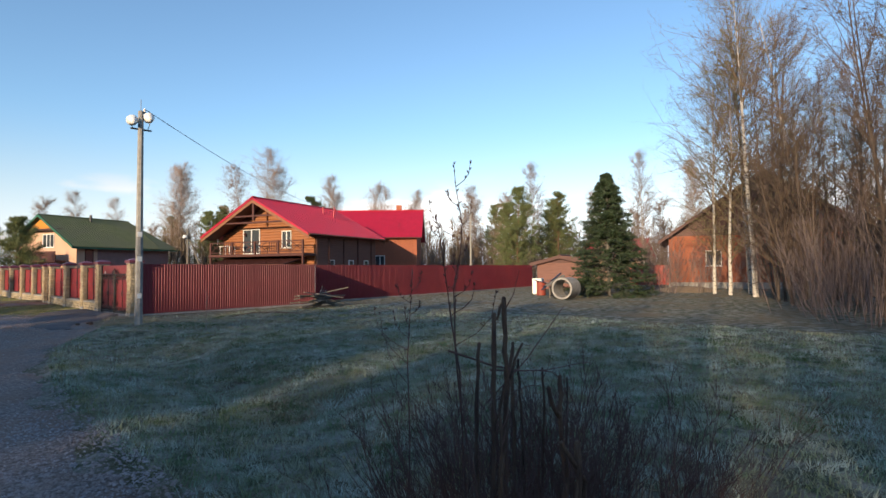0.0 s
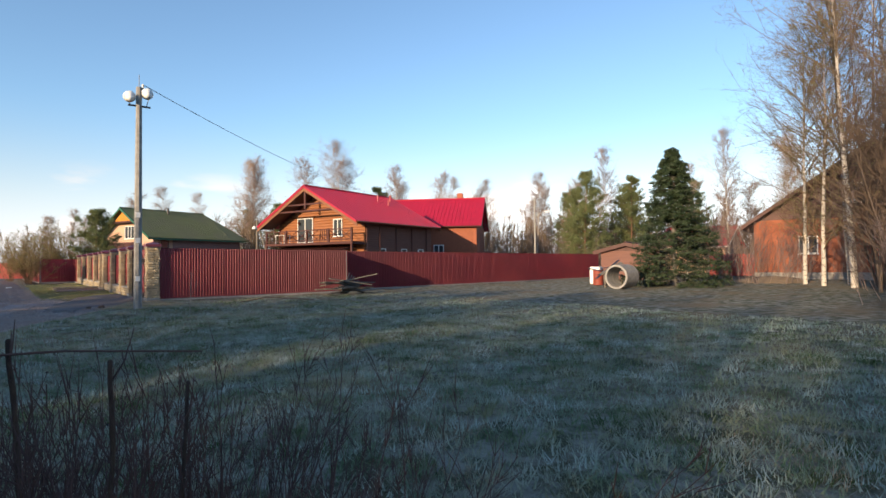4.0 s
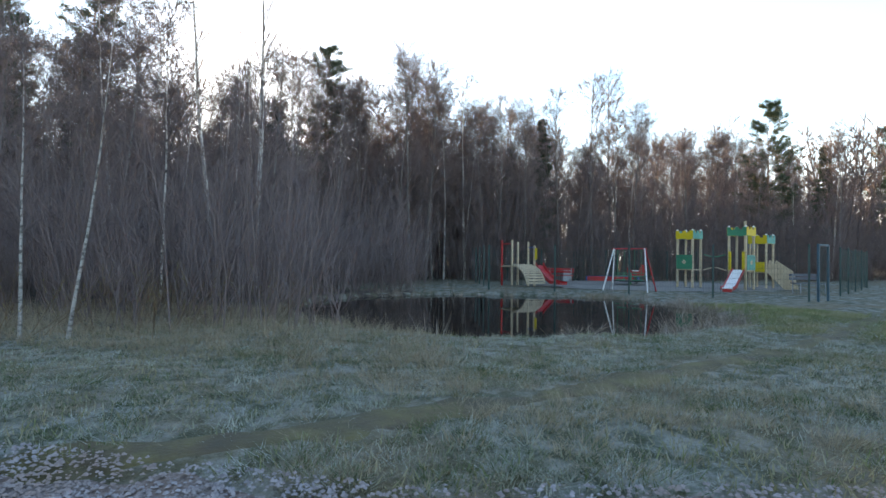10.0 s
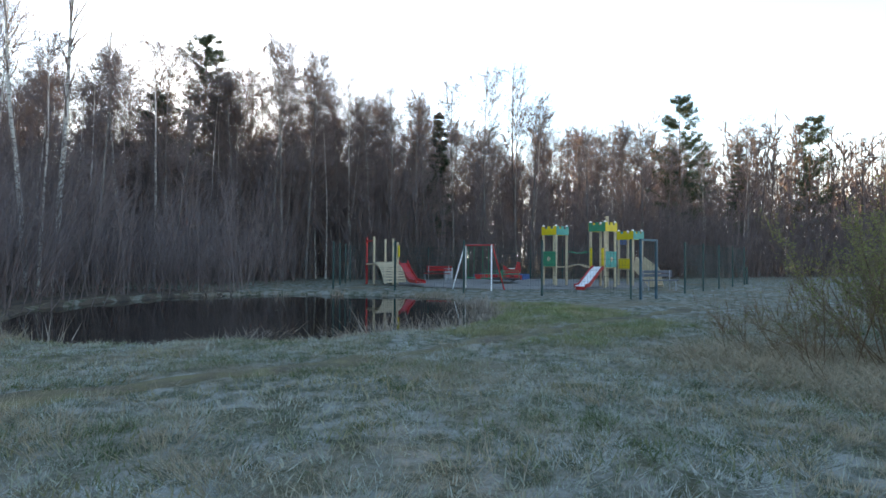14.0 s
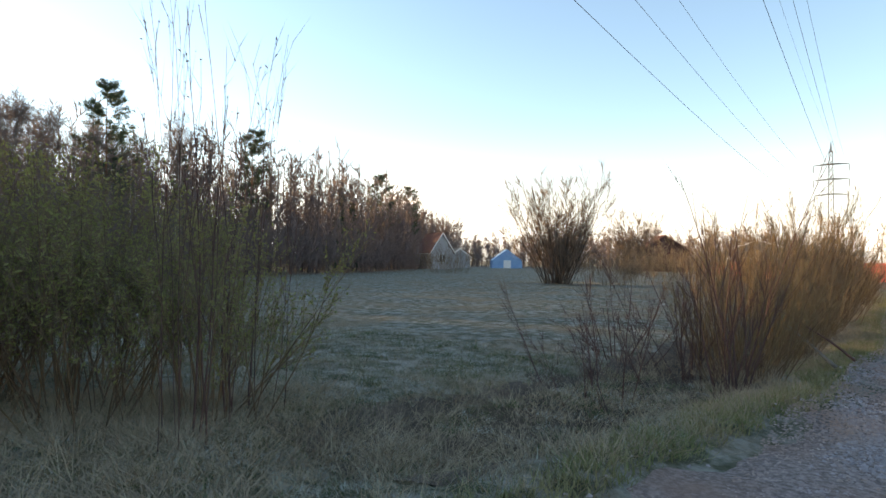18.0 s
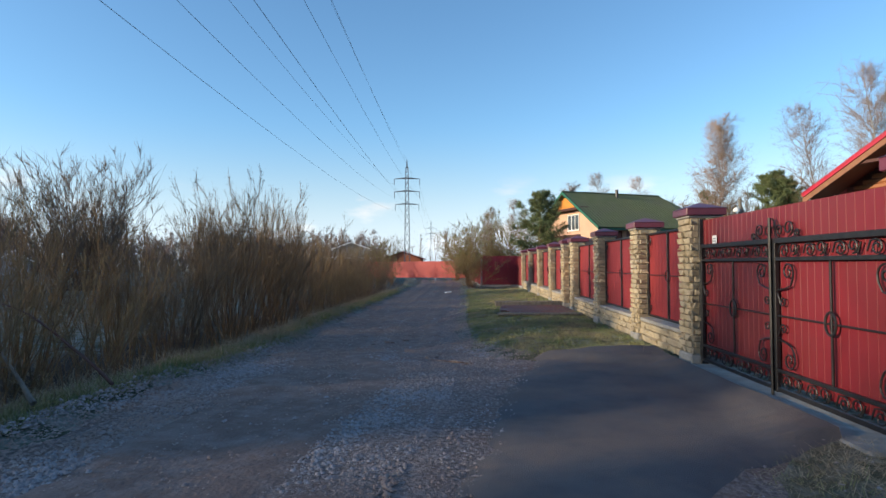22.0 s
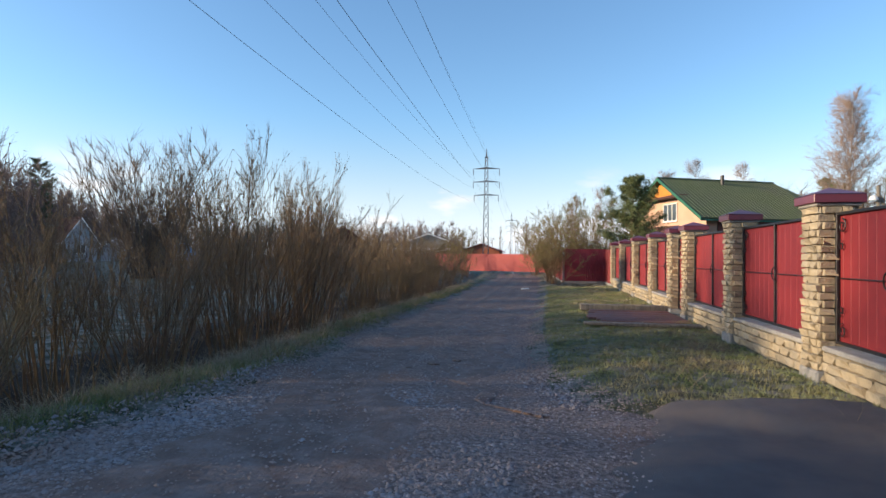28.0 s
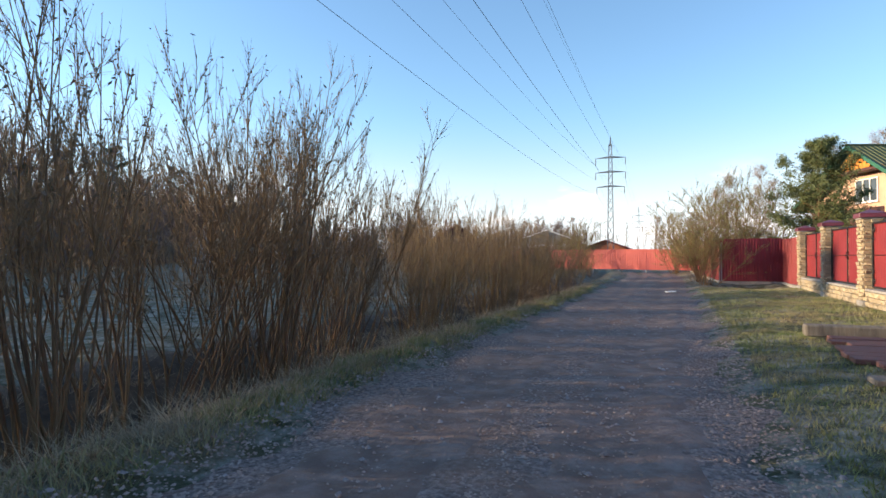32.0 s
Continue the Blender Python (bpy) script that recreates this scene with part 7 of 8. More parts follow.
Geo().prism([(-4.2, 0), (4.2, 0), (4.0, 2.3), (0, 5.2), (-4.0, 2.3)], -3, 3).on("cover", M["tarp"], tent)
Geo().box(-1.0, 1.0, -3.06, -3.0, 0, 2.2).on("flap", M["white"], tent)
far_house = gable_house(pose(-33.5, 117.0, 0, 0, 0, 30), "timber_house", "brown timber house with a wide low roof beyond the bushes", 4.8, 3.4, 6.6, 9.0, 0.4, 0.5, 4.2, M["timber"], M["timber"], M["wall_dark"], "dark low roof slope", M["timber"], 0.6)
pale_house = gable_house(pose(-20.5, 128, 0, 0, 0, 10), "white_house", "pale flat-fronted house far along the lane", 4.0, 4.6, 6.0, 8.0, 0.3, 0.4, 3.6, M["concrete"], M["concrete"], M["galv"], "grey roof slope", M["white"], 0.6)
wrap = thing("covered_stack", pose(-13.5, 92, 0, 0, 0, 8), "long low stack under whitish sheeting beside the lane", "stack")
Geo().box(-4.5, 4.5, -1.2, 1.2, 0, 2.1, 0.25).on("sheeting", M["galv"], wrap)
Geo().box(-4.3, 4.3, -1.15, 1.15, 2.1, 2.5, 0.15).on("top_fold", M["white"], wrap)
red_house = gable_house(pose(-13.0, 150, 0, 0, 0, 0), "cottage", "low cottage with a red roof behind the lane's end", 5.0, 2.8, 4.6, 9.0, 0.4, 0.4, 4.4, M["brick_red"], M["brick_red"], M["roof_red"], "red roof slope", M["timber"], 0.6)

# ---- things on the lawn and the lane ----
ring = thing("concrete_ring", pose(25.9, 15.0, 0.0, 0, 0, 8), "weathered concrete well ring lying on its side", "concrete ring")
g = Geo()
for x0, x1 in ((-0.62, 0.62),):
    prof = []
    for k in range(28):
        a = 2 * math.pi * k / 28
        prof.append((math.cos(a), math.sin(a)))
    v = [(x, r * c, 0.58 + r * s_) for x in (x0, x1) for r in (0.60, 0.50) for c, s_ in prof]
    f = []
    for k in range(28):
        j = (k + 1) % 28
        f += [(k, j, 56 + j, 56 + k), (28 + j, 28 + k, 84 + k, 84 + j), (k, 28 + k, 28 + j, j), (56 + j, 84 + j, 84 + k, 56 + k)]
    g.add(v, f)
g.on("ring_wall", M["concrete"], ring, smooth=False)
barrel = thing("barrel", pose(28.9, 18.7, -0.03), "dented red steel barrel standing on the grass", "barrel")
Geo().lathe([(0, 0), (0.28, 0), (0.29, 0.02), (0.285, 0.28), (0.30, 0.30), (0.285, 0.32), (0.285, 0.57), (0.30, 0.59), (0.285, 0.61), (0.285, 0.85), (0.295, 0.87), (0.27, 0.88), (0.265, 0.85), (0, 0.85)], 24).on("drum", M["rust"], barrel, smooth=False)
Geo().lathe([(0.0, 0.86), (0.03, 0.86), (0.03, 0.885), (0, 0.885)], 10).on("bung", M["iron"], barrel, at=pose(0.15, 0, 0))
fridge = thing("metal_cabinet", pose(30.3, 19.9, -0.03, 0, 0, 20), "discarded white metal cabinet behind the barrel", "cabinet")
Geo().box(-0.35, 0.35, -0.3, 0.3, 0, 1.05, 0.03).on("body", M["white"], fridge)
Geo().box(-0.33, 0.33, -0.335, -0.303, 0.05, 1.0, 0.01).on("door", M["white"], fridge)
Geo().box(0.24, 0.28, -0.37, -0.335, 0.6, 0.9, 0.008).on("handle", M["galv"], fridge)
heap = thing("scrap_heap", pose(27.9, 16.6, 0.0), "heap of dark sheets and planks leaning on the concrete ring", "scrap")
hr2 = np.random.default_rng(620)
for k in range(9):
    Geo().box(-0.9, 0.9, -0.12, 0.12, -0.015, 0.015, 0.004).on("plank", M["grey_wood"] if k % 2 else M["iron"], heap, at=pose(hr2.normal(-0.6, 0.3), hr2.normal(0, 0.3), 0.55 + 0.06 * k, hr2.normal(0, 10), -18 + hr2.normal(0, 12), hr2.uniform(-40, 60)))
for k in range(4):
    Geo().box(-0.05, 0.05, -0.05, 0.05, -0.05, 0.62, 0.01).on("block", M["grey_wood"], heap, at=pose(-1.1 + 0.45 * k, hr2.normal(0, 0.15), 0))
pile = thing("timber_pile", pose(13.7, 20.9, 0.0, 0, 0, 8), "pile of old grey boards and branches before the fence", "timber pile")
for k in range(16):
    ln = hr2.uniform(0.7, 1.4)
    z = 0.08 + 0.035 * k
    Geo().box(-ln, ln, -0.08, 0.08, -0.025, 0.025, 0.008).on("board", M["grey_wood"], pile, at=pose(hr2.normal(0, 0.25), hr2.normal(0, 0.25), z, hr2.normal(0, 6), hr2.normal(0, 7), hr2.normal(0, 28)))
for k in range(5):
    Geo().tube([(-0.3 + 0.1 * k, 0.1, 0.0), (0.0 + 0.1 * k, 0.05, 0.5), (0.25 + 0.12 * k, 0.1, 0.95 - 0.1 * k)], [0.04, 0.03, 0.02], 6).on("branch", M["bark_grey"], pile)
fallen = tagged(Geo().tube([(8.2, 18.4, 0.02), (8.9, 18.0, 0.16), (9.9, 17.9, 0.10), (10.6, 17.6, 0.02)], [0.012, 0.02, 0.02, 0.01], 5).on("fallen_branch", M["twig_dark"]), "dark curved branch lying on the lawn", "branch")
mound = tagged(Geo().lathe([(2.6, -0.1), (1.9, 0.10), (1.0, 0.26), (0.0, 0.33)], 22).on("soil_mound", M["dirt_pile"], None, at=pose(40.2, 13.8, 0), smooth=True), "low sandy mound before the brick house", "soil")

deck = thing("plank_bridge", pose(0, 0, 0), "dark plank footbridge over the ditch before the wicket", "bridge")
for k in range(9):
    y = 34.05 + k * 0.30
    Geo().box(3.75 + hr2.uniform(-0.15, 0.15), 5.72, y, y + 0.27, -0.02, 0.03 + hr2.uniform(-0.008, 0.008), 0.008).on("plank", M["wall_dark"], deck)
Geo().box(3.45, 5.75, 33.35, 33.62, 0.0, 0.06, 0.012).on("edge_board", M["grey_wood"], deck, "pale weathered edge board")
Geo().box(3.55, 5.75, 36.90, 37.15, -0.02, 0.15, 0.02).on("edge_beam", M["grey_wood"], deck, "mossy grey edge beam")
for x in (3.9, 5.3):
    Geo().box(x, x + 0.12, 33.5, 37.0, -0.12, -0.02).on("bearer", M["grey_wood"], deck)
litter = Geo().box(-0.18, 0.18, -0.10, 0.10, 0, 0.05, 0.02)
litter.v = [(x + 0.02 * math.sin(y * 40), y + 0.02 * math.cos(x * 30), z + 0.01 * math.sin(x * 50)) for x, y, z in litter.v]
tagged(litter.on("litter_bag", M["white"], None, at=pose(1.52, 50.1, float(ground_z(1.52, 50.1)) + 0.05, 0, 0, 20)), "crumpled white bag lying on the lane", "litter")
boulder = Geo().box(-0.5, 0.5, -0.5, 0.5, -0.5, 0.5, 0.24)
boulder.v = [(x + 0.1 * math.sin(7 * y + 3 * z), y + 0.1 * math.cos(5 * x), z + 0.08 * math.sin(6 * x + y)) for x, y, z in boulder.v]
bmesh_ = boulder.mesh("boulder", M["mud"])
red_stone = boulder.mesh("boulder", M["red_stone"])
for x, y, s in ((3.82, 20.87, 0.17), (4.22, 20.97, 0.20), (3.52, 20.80, 0.07), (3.41, 20.84, 0.06), (-3.05, 22.2, 0.32)):
    ob = tagged(new("boulder", red_stone if x > 4 else bmesh_), "reddish-brown broken stone lying beside the apron" if x > 4 else "rough grey-brown stone lying beside the apron" if x > 0 else "pale stone lying in the ditch", "stone", "loose stones")
    ob.matrix_basis = pose(x, y, float(ground_z(x, y)) + 0.3 * s, 0, 0, x * 70)
    ob.scale = (s, s * 0.8, s * 0.62)

fr = np.random.default_rng(77)
for p, d, ln, r, mat, label in (((-1.44, 24.45, 0.02), (-1.54, 0.2, 1.0), 2.2, 0.022, "twig_dark", "dark fallen branch leaning out of the willows"), ((-1.62, 23.5, 0.03), (-0.5, 0.28, 0.38), 0.9, 0.034, "grey_wood", "pale dead branch lying against the willows")):
    line, girth = grow(fr, np.array([p]), np.array([d]), [ln], 10, r, r * 0.3, 0.06)
    p2, d2, r2, t2 = kids(fr, line, girth, 7, 0.3, 0.95, 0.6, 0.2)
    fallen = tagged(new("fallen_branch", numeric("fallen_branch", *skin(line, girth, 6), M[mat], True)), label, "branch")
    for a, b in zip(p2, d2):
        twig, tr = grow(fr, a[None], b[None], [fr.uniform(0.15, 0.5)], 4, r * 0.22, 0.002, 0.12)
        child("side_twig", numeric("side_twig", *skin(twig, tr, 3), M[mat]), fallen)

clod_mesh = boulder.mesh("clod", M["brown_mud"])
for x, y, s_ in ((1.06, 29.5, 0.13), (0.80, 29.15, 0.10), (1.35, 29.9, 0.08)):
    ob = tagged(new("clod", clod_mesh), "lump of brown earth lying in the rut", "earth", "clods on the lane")
    ob.matrix_basis = pose(x, y, float(ground_z(x, y)) + 0.05, 0, 0, x * 130)
    ob.scale = (s_ * 1.5, s_, s_ * 0.45)

# ---- playground ----
structure(Geo().lathe([(0.01, 0.0), (5.0, 0.0), (5.8, -0.06)], 40).on("play_area", M["sand"], None, at=Matrix.Translation((-32.6, 13.6, 0.03)) @ Matrix.Diagonal((1.0, 1.25, 1, 1))), "pale sanded ground of the play area", "ground")


def crenel(w, h, t, mat, parent, at):
    """A play-tower panel with a battlemented top."""
    q = w / 5
    poly = [(-w / 2, 0), (w / 2, 0), (w / 2, h), (w / 2 - q, h), (w / 2 - q, h * 0.72), (w / 2 - 2 * q, h * 0.72), (w / 2 - 2 * q, h), (-w / 2 + 2 * q, h), (-w / 2 + 2 * q, h * 0.72), (-w / 2 + q, h * 0.72), (-w / 2 + q, h), (-w / 2, h)]
    return Geo().prism(poly, -t / 2, t / 2).on("battlement", mat, parent, at=at)


def tower(x, y, turn, h, front, side, label, deckz=0.95, w=0.8):
    root = thing("play_tower", pose(x, y, 0, 0, 0, turn), label, "play tower", "play towers")
    for sx in (-1, 1):
        for sy in (-1, 1):
            Geo().box(sx * w / 2 - 0.05, sx * w / 2 + 0.05, sy * w / 2 - 0.05, sy * w / 2 + 0.05, -0.2, h - 0.05, 0.015).on("post", M["play_wood"], root)
            Geo().lathe([(0.065, h - 0.05), (0.06, h - 0.02), (0.0, h + 0.03)], 8).on("post_cap", M["white"], root, at=pose(sx * w / 2, sy * w / 2, 0))
    for k, m_ in ((0, front), (90, side), (180, front), (270, side)):
        at = pose(0, 0, 0, 0, 0, k) @ pose(0, -w / 2 - 0.065, h - 0.48)
        crenel(w + 0.12, 0.42, 0.03, m_, root, at)
    Geo().box(-w / 2, w / 2, -w / 2, w / 2, deckz - 0.06, deckz, 0.01).on("deck", M["play_wood"], root)
    return root


def emblem_panel(root, k, w, z0, z1, mat):
    at = pose(0, 0, 0, 0, 0, k) @ pose(0, -w / 2 - 0.065, 0)
    p = Geo().box(-w / 2 - 0.02, w / 2 + 0.02, -0.015, 0.015, z0, z1, 0.008).on("side_panel", mat, root, at=at)
    zc = (z0 + z1) / 2
    g = Geo()
    for a in range(4):
        g.lathe([(0.0, -0.004), (0.055, -0.004), (0.055, 0.004), (0, 0.004)], 8, pose(0.06 * math.cos(a * 1.571), -0.021, zc + 0.06 * math.sin(a * 1.571), 90))
    g.on("flower_emblem", M["play_wood"], p)


t1 = tower(-29.75, 14.5, 35, 2.97, M["play_yellow"], M["play_teal"], "square play tower with yellow and teal battlements and green panels")
emblem_panel(t1, 0, 0.8, 0.95, 1.68, M["play_green"])
emblem_panel(t1, 270, 0.8, 0.95, 1.68, M["play_green"])
t2 = tower(-28.3, 16.4, 35, 3.1, M["play_green"], M["play_yellow"], "square play tower with green and yellow battlements and a slide")
emblem_panel(t2, 90, 0.8, 0.95, 1.68, M["play_teal"])
Geo().tube([(0.1, 0.2, -0.2), (0.1, 0.2, 3.35)], 0.07, 8).on("mast", M["play_wood"], t2)
for x in (-0.32, 0.32):
    Geo().box(x - 0.07, x + 0.07, -0.50, -0.46, 0.95, 1.85, 0.02).on("slide_guard", M["play_yellow"], t2)
t3 = tower(-29.9, 18.4, 35, 2.78, M["play_yellow"], M["play_teal"], "lower play tower with yellow and teal battlements and a climbing ramp", 0.85)
Geo().box(-0.36, 0.36, -0.49, -0.45, 0.85, 1.35, 0.02).on("side_panel", M["play_yellow"], t3)
Geo().box(-0.50, -0.44, -0.42, 0.42, 2.05, 2.3, 0.02).on("blue_header", M["play_blue"], t3)
ramp = Geo()
for s in (-1, 1):
    ramp.prism([(0.42, 0.85), (0.55, 1.45), (1.35, 0.9), (1.6, 0.0), (1.25, 0.0)], s * 0.38 - 0.02, s * 0.38 + 0.02)
ramp.on("ramp_side", M["play_wood"], t3)
for k in range(6):
    Geo().box(0.47 + 0.18 * k, 0.62 + 0.18 * k, -0.36, 0.36, 0.78 - 0.14 * k, 0.82 - 0.14 * k, 0.01).on("ramp_step", M["play_wood"], t3)
slide = thing("play_slide", pose(-28.3, 16.4, 0, 0, 0, 46) @ pose(0, -0.43, 0), "red-sided slide with a pale metal bed", "slide")
bed = [(0, 0.97), (-0.25, 0.90), (-1.55, 0.18), (-1.95, 0.14)]
g = Geo()
for (a, za), (b, zb) in zip(bed, bed[1:]):
    g.add([(-0.24, a, za), (0.24, a, za), (0.24, b, zb), (-0.24, b, zb), (-0.24, a, za - 0.03), (0.24, a, za - 0.03), (0.24, b, zb - 0.03), (-0.24, b, zb - 0.03)], [(0, 1, 2, 3), (7, 6, 5, 4), (0, 4, 5, 1), (2, 6, 7, 3), (1, 5, 6, 2), (0, 3, 7, 4)])
g.on("slide_bed", M["white"], slide)
for s in (-1, 1):
    g = Geo()
    g.prism([(a, z + 0.08) for a, z in bed] + [(a, z - 0.08) for a, z in bed[::-1]], -0.02, 0.02, pose(s * 0.26, 0, 0, 0, 0, 90))
    g.on("slide_side", M["play_red"], slide)
Geo().box(-0.2, 0.2, -1.95, -1.85, -0.1, 0.12, 0.01).on("foot", M["play_red"], slide)
bridge = thing("rope_bridge", pose(0, 0, 0), "arched plank bridge between two play towers", "bridge")
a3, b3 = Vector((-29.35, 15.1, 0.95)), Vector((-28.75, 15.85, 0.95))
for k in range(9):
    p_ = a3.lerp(b3, k / 8)
    Geo().box(-0.05, 0.05, -0.42, 0.42, -0.02, 0.02, 0.006).on("plank", M["play_wood"], bridge, at=pose(p_.x, p_.y, 0.93 + 0.12 * math.sin(math.pi * k / 8), 0, 0, 59))
for s in (-0.42, 0.42):
    off = Vector((-0.86, 0.5, 0)) * s
    Geo().tube([a3.lerp(b3, k / 8) + off + Vector((0, 0, 0.75 - 0.1 * math.sin(math.pi * k / 8))) for k in range(9)], 0.022, 5).on("handrail", M["play_green"], bridge)

climber = thing("arch_climber", pose(-31.45, 5.7, 0, 0, 0, 26), "climbing frame with a curved slatted ladder and red rails", "climbing frame")
for x, y, h, m_ in ((-0.45, -0.45, 2.38, "play_red"), (0.5, -0.45, 2.38, "play_wood"), (-0.45, 0.6, 2.3, "play_wood"), (0.5, 0.6, 2.3, "play_wood"), (1.05, 0.6, 2.1, "play_wood")):
    Geo().box(x - 0.05, x + 0.05, y - 0.05, y + 0.05, -0.2, h, 0.015).on("post", M[m_], climber)
Geo().tube([(-0.45, -0.45, 2.18), (0.5, -0.45, 2.18)], 0.035, 6).on("top_rail", M["play_red"], climber)
Geo().tube([(0.5, 0.6, 2.0), (1.05, 0.6, 2.0)], 0.03, 6).on("top_rail", M["play_blue"], climber)
Geo().box(-0.5, 0.55, -0.5, 0.65, 0.95, 1.02, 0.01).on("deck", M["play_wood"], climber)
arc = [(0.55 + 1.35 * math.sin(t), 0.0 + 1.05 * math.cos(t)) for t in np.linspace(0.05, 1.45, 11)]
for s in (-0.42, 0.72):
    Geo().tube([(x, s - 0.1, z) for x, z in arc], 0.035, 6).on("arch_rail", M["play_wood"], climber)
for k, (x, z) in enumerate(arc):
    Geo().box(-0.05, 0.05, -0.55, 0.65, -0.015, 0.02, 0.006).on("slat", M["play_wood"], climber, at=pose(x, 0, z + 0.04, 0, 8 * k, 0))
Geo().box(0.95, 1.25, 0.58, 0.64, 1.35, 1.95, 0.03).on("slide_hood", M["play_yellow"], climber)
g = Geo()
for s in (-0.24, 0.24):
    g.prism([(1.1, 1.2), (1.4, 0.9), (2.2, 0.32), (3.0, 0.26), (3.0, 0.12), (2.2, 0.14), (1.3, 0.75), (1.1, 1.0)], 0.9 + s - 0.02, 0.9 + s + 0.02)
g.on("slide_side", M["play_red"], climber)
Geo().prism([(1.1, 1.05), (1.35, 0.82), (2.2, 0.22), (3.0, 0.17), (3.0, 0.12), (2.2, 0.16), (1.3, 0.76)], 0.68, 1.12).on("slide_bed", M["play_red"], climber)

swing = thing("swing_set", pose(-26.75, 10.26, 0, 0, 0, 45), "swing frame with white splayed legs and a red top bar", "swing")
L2 = 0.73
Geo().tube([(-L2 - 0.1, 0, 1.9), (L2 + 0.1, 0, 1.9)], 0.035, 8).on("top_bar", M["play_red"], swing)
for x in (-L2, L2):
    for s in (-1, 1):
        Geo().tube([(x, s * 0.03, 1.9), (x + (0.34 if x > 0 else -0.34), s * 0.49, -0.1)], 0.033, 7).on("leg", M["play_red"] if x > 0 and s > 0 else M["white"], swing)
for x in (-0.4, 0.4):
    for s in (-0.16, 0.16):
        Geo().tube([(x + s, 0, 1.88), (x + s, 0, 0.5)], 0.012, 4).on("chain", M["play_green"], swing)
    Geo().box(x - 0.22, x + 0.22, -0.1, 0.1, 0.44, 0.49, 0.02).on("seat", M["play_green"], swing)
carousel = thing("carousel", pose(-31.8, 12.2, 0), "flat green children's roundabout", "roundabout")
Geo().lathe([(0, 0.22), (0.95, 0.22), (0.97, 0.25), (0.95, 0.28), (0, 0.28)], 24).on("platform", M["iron"], carousel)
Geo().lathe([(0, -0.1), (0.08, -0.1), (0.08, 0.7), (0, 0.7)], 10).on("axle", M["play_green"], carousel)
for k in range(4):
    a = k * math.pi / 2
    Geo().box(0.35, 0.95, -0.16, 0.16, 0.48, 0.53, 0.015).on("seat", M["play_green"], carousel, at=pose(0, 0, 0, 0, 0, math.degrees(a)))
    Geo().tube([(0.08, 0, 0.66), (0.9, 0, 0.66), (0.93, 0, 0.28)], 0.02, 5).on("hand_bar", M["play_green"], carousel, at=pose(0, 0, 0, 0, 0, math.degrees(a)))
rocker = thing("spring_rocker", pose(-33.0, 13.0, 0, 0, 0, 80), "red spring rocker horse", "rocker")
Geo().tube([(0.12 * math.cos(k * 0.9), 0.12 * math.sin(k * 0.9), 0.02 + k * 0.012) for k in range(34)], 0.016, 5).on("spring", M["iron"], rocker)
Geo().prism([(-0.45, 0.42), (0.35, 0.42), (0.5, 0.7), (0.42, 1.1), (0.25, 1.15), (0.18, 0.8), (-0.2, 0.75), (-0.5, 0.95)], -0.06, 0.06).on("horse_body", M["play_red"], rocker)
Geo().box(-0.2, 0.15, -0.14, 0.14, 0.74, 0.79, 0.02).on("saddle", M["white"], rocker)


def bench(x, y, turn, mat, label):
    root = thing("bench", pose(x, y, 0, 0, 0, turn), label, "bench", "playground benches")
    for k in range(3):
        Geo().box(-0.8, 0.8, -0.2 + k * 0.14, -0.08 + k * 0.14, 0.42, 0.46, 0.01).on("seat_slat", mat, root)
    for k in range(2):
        Geo().box(-0.8, 0.8, 0.24, 0.28, 0.58 + k * 0.15, 0.70 + k * 0.15, 0.01).on("back_slat", mat, root)
    for sx in (-0.65, 0.65):
        Geo().tube([(sx, -0.2, 0), (sx, -0.2, 0.41), (sx, 0.2, 0.41)], 0.025, 6).on("leg", M["galv"], root)
        Geo().tube([(sx, 0.22, 0), (sx, 0.22, 0.86)], 0.025, 6).on("leg", M["galv"], root)
    return root


bench(-34.3, 8.9, 60, M["play_red"], "red slatted bench with grey tube legs")
bench(-25.6, 17.9, 100, M["steel_dark"], "blue-grey slatted bench beside the playground gate")
sandbox = thing("sandbox", pose(-37.5, 13.2, 0, 0, 0, 65), "long blue and red sandbox frame", "sandbox")
for x0, x1, y0, y1, m_ in ((-1.5, 1.5, -0.9, -0.8, "play_red"), (-1.5, 1.5, 0.8, 0.9, "play_blue"), (-1.6, -1.5, -0.9, 0.9, "play_blue"), (1.5, 1.6, -0.9, 0.9, "play_blue")):
    Geo().box(x0, x1, y0, y1, 0, 0.32, 0.02).on("board", M[m_], sandbox)
Geo().box(-1.5, 1.5, -0.8, 0.8, 0.0, 0.12).on("sand", M["sand"], sandbox)
bin_ = thing("litter_box", pose(-36.0, 9.7, 0), "pale blue litter box by the bench", "bin")
Geo().box(-0.3, 0.3, -0.25, 0.25, 0.02, 0.75, 0.03).on("body", M["galv"], bin_)


def mesh_run(x0, y0, x1, y1, n, wires, label, h=1.95):
    d = Vector((x1 - x0, y1 - y0, 0))
    root = thing("mesh_fence", pose(x0, y0, 0, 0, 0, math.degrees(math.atan2(d.y, d.x))), label, "fence", "playground fence")
    for k in range(n + 1):
        Geo().box(-0.035, 0.035, -0.035, 0.035, -0.2, h + 0.08, 0.006).on("post", M["mesh_green"], root, at=pose(d.length * k / n, 0, 0))
    if wires:
        g = Geo()
        for k in range(int(d.length / 0.10)):
            g.tube([(0.1 * k, 0, 0.08), (0.1 * k, 0, h)], 0.004, 3, caps=False)
        for k in range(int(h / 0.2)):
            g.tube([(0, 0, 0.12 + 0.2 * k), (d.length, 0, 0.12 + 0.2 * k)], 0.004, 3, caps=False)
        g.on("wire_mesh", M["mesh_green"], root, "thin green welded mesh")
    return root


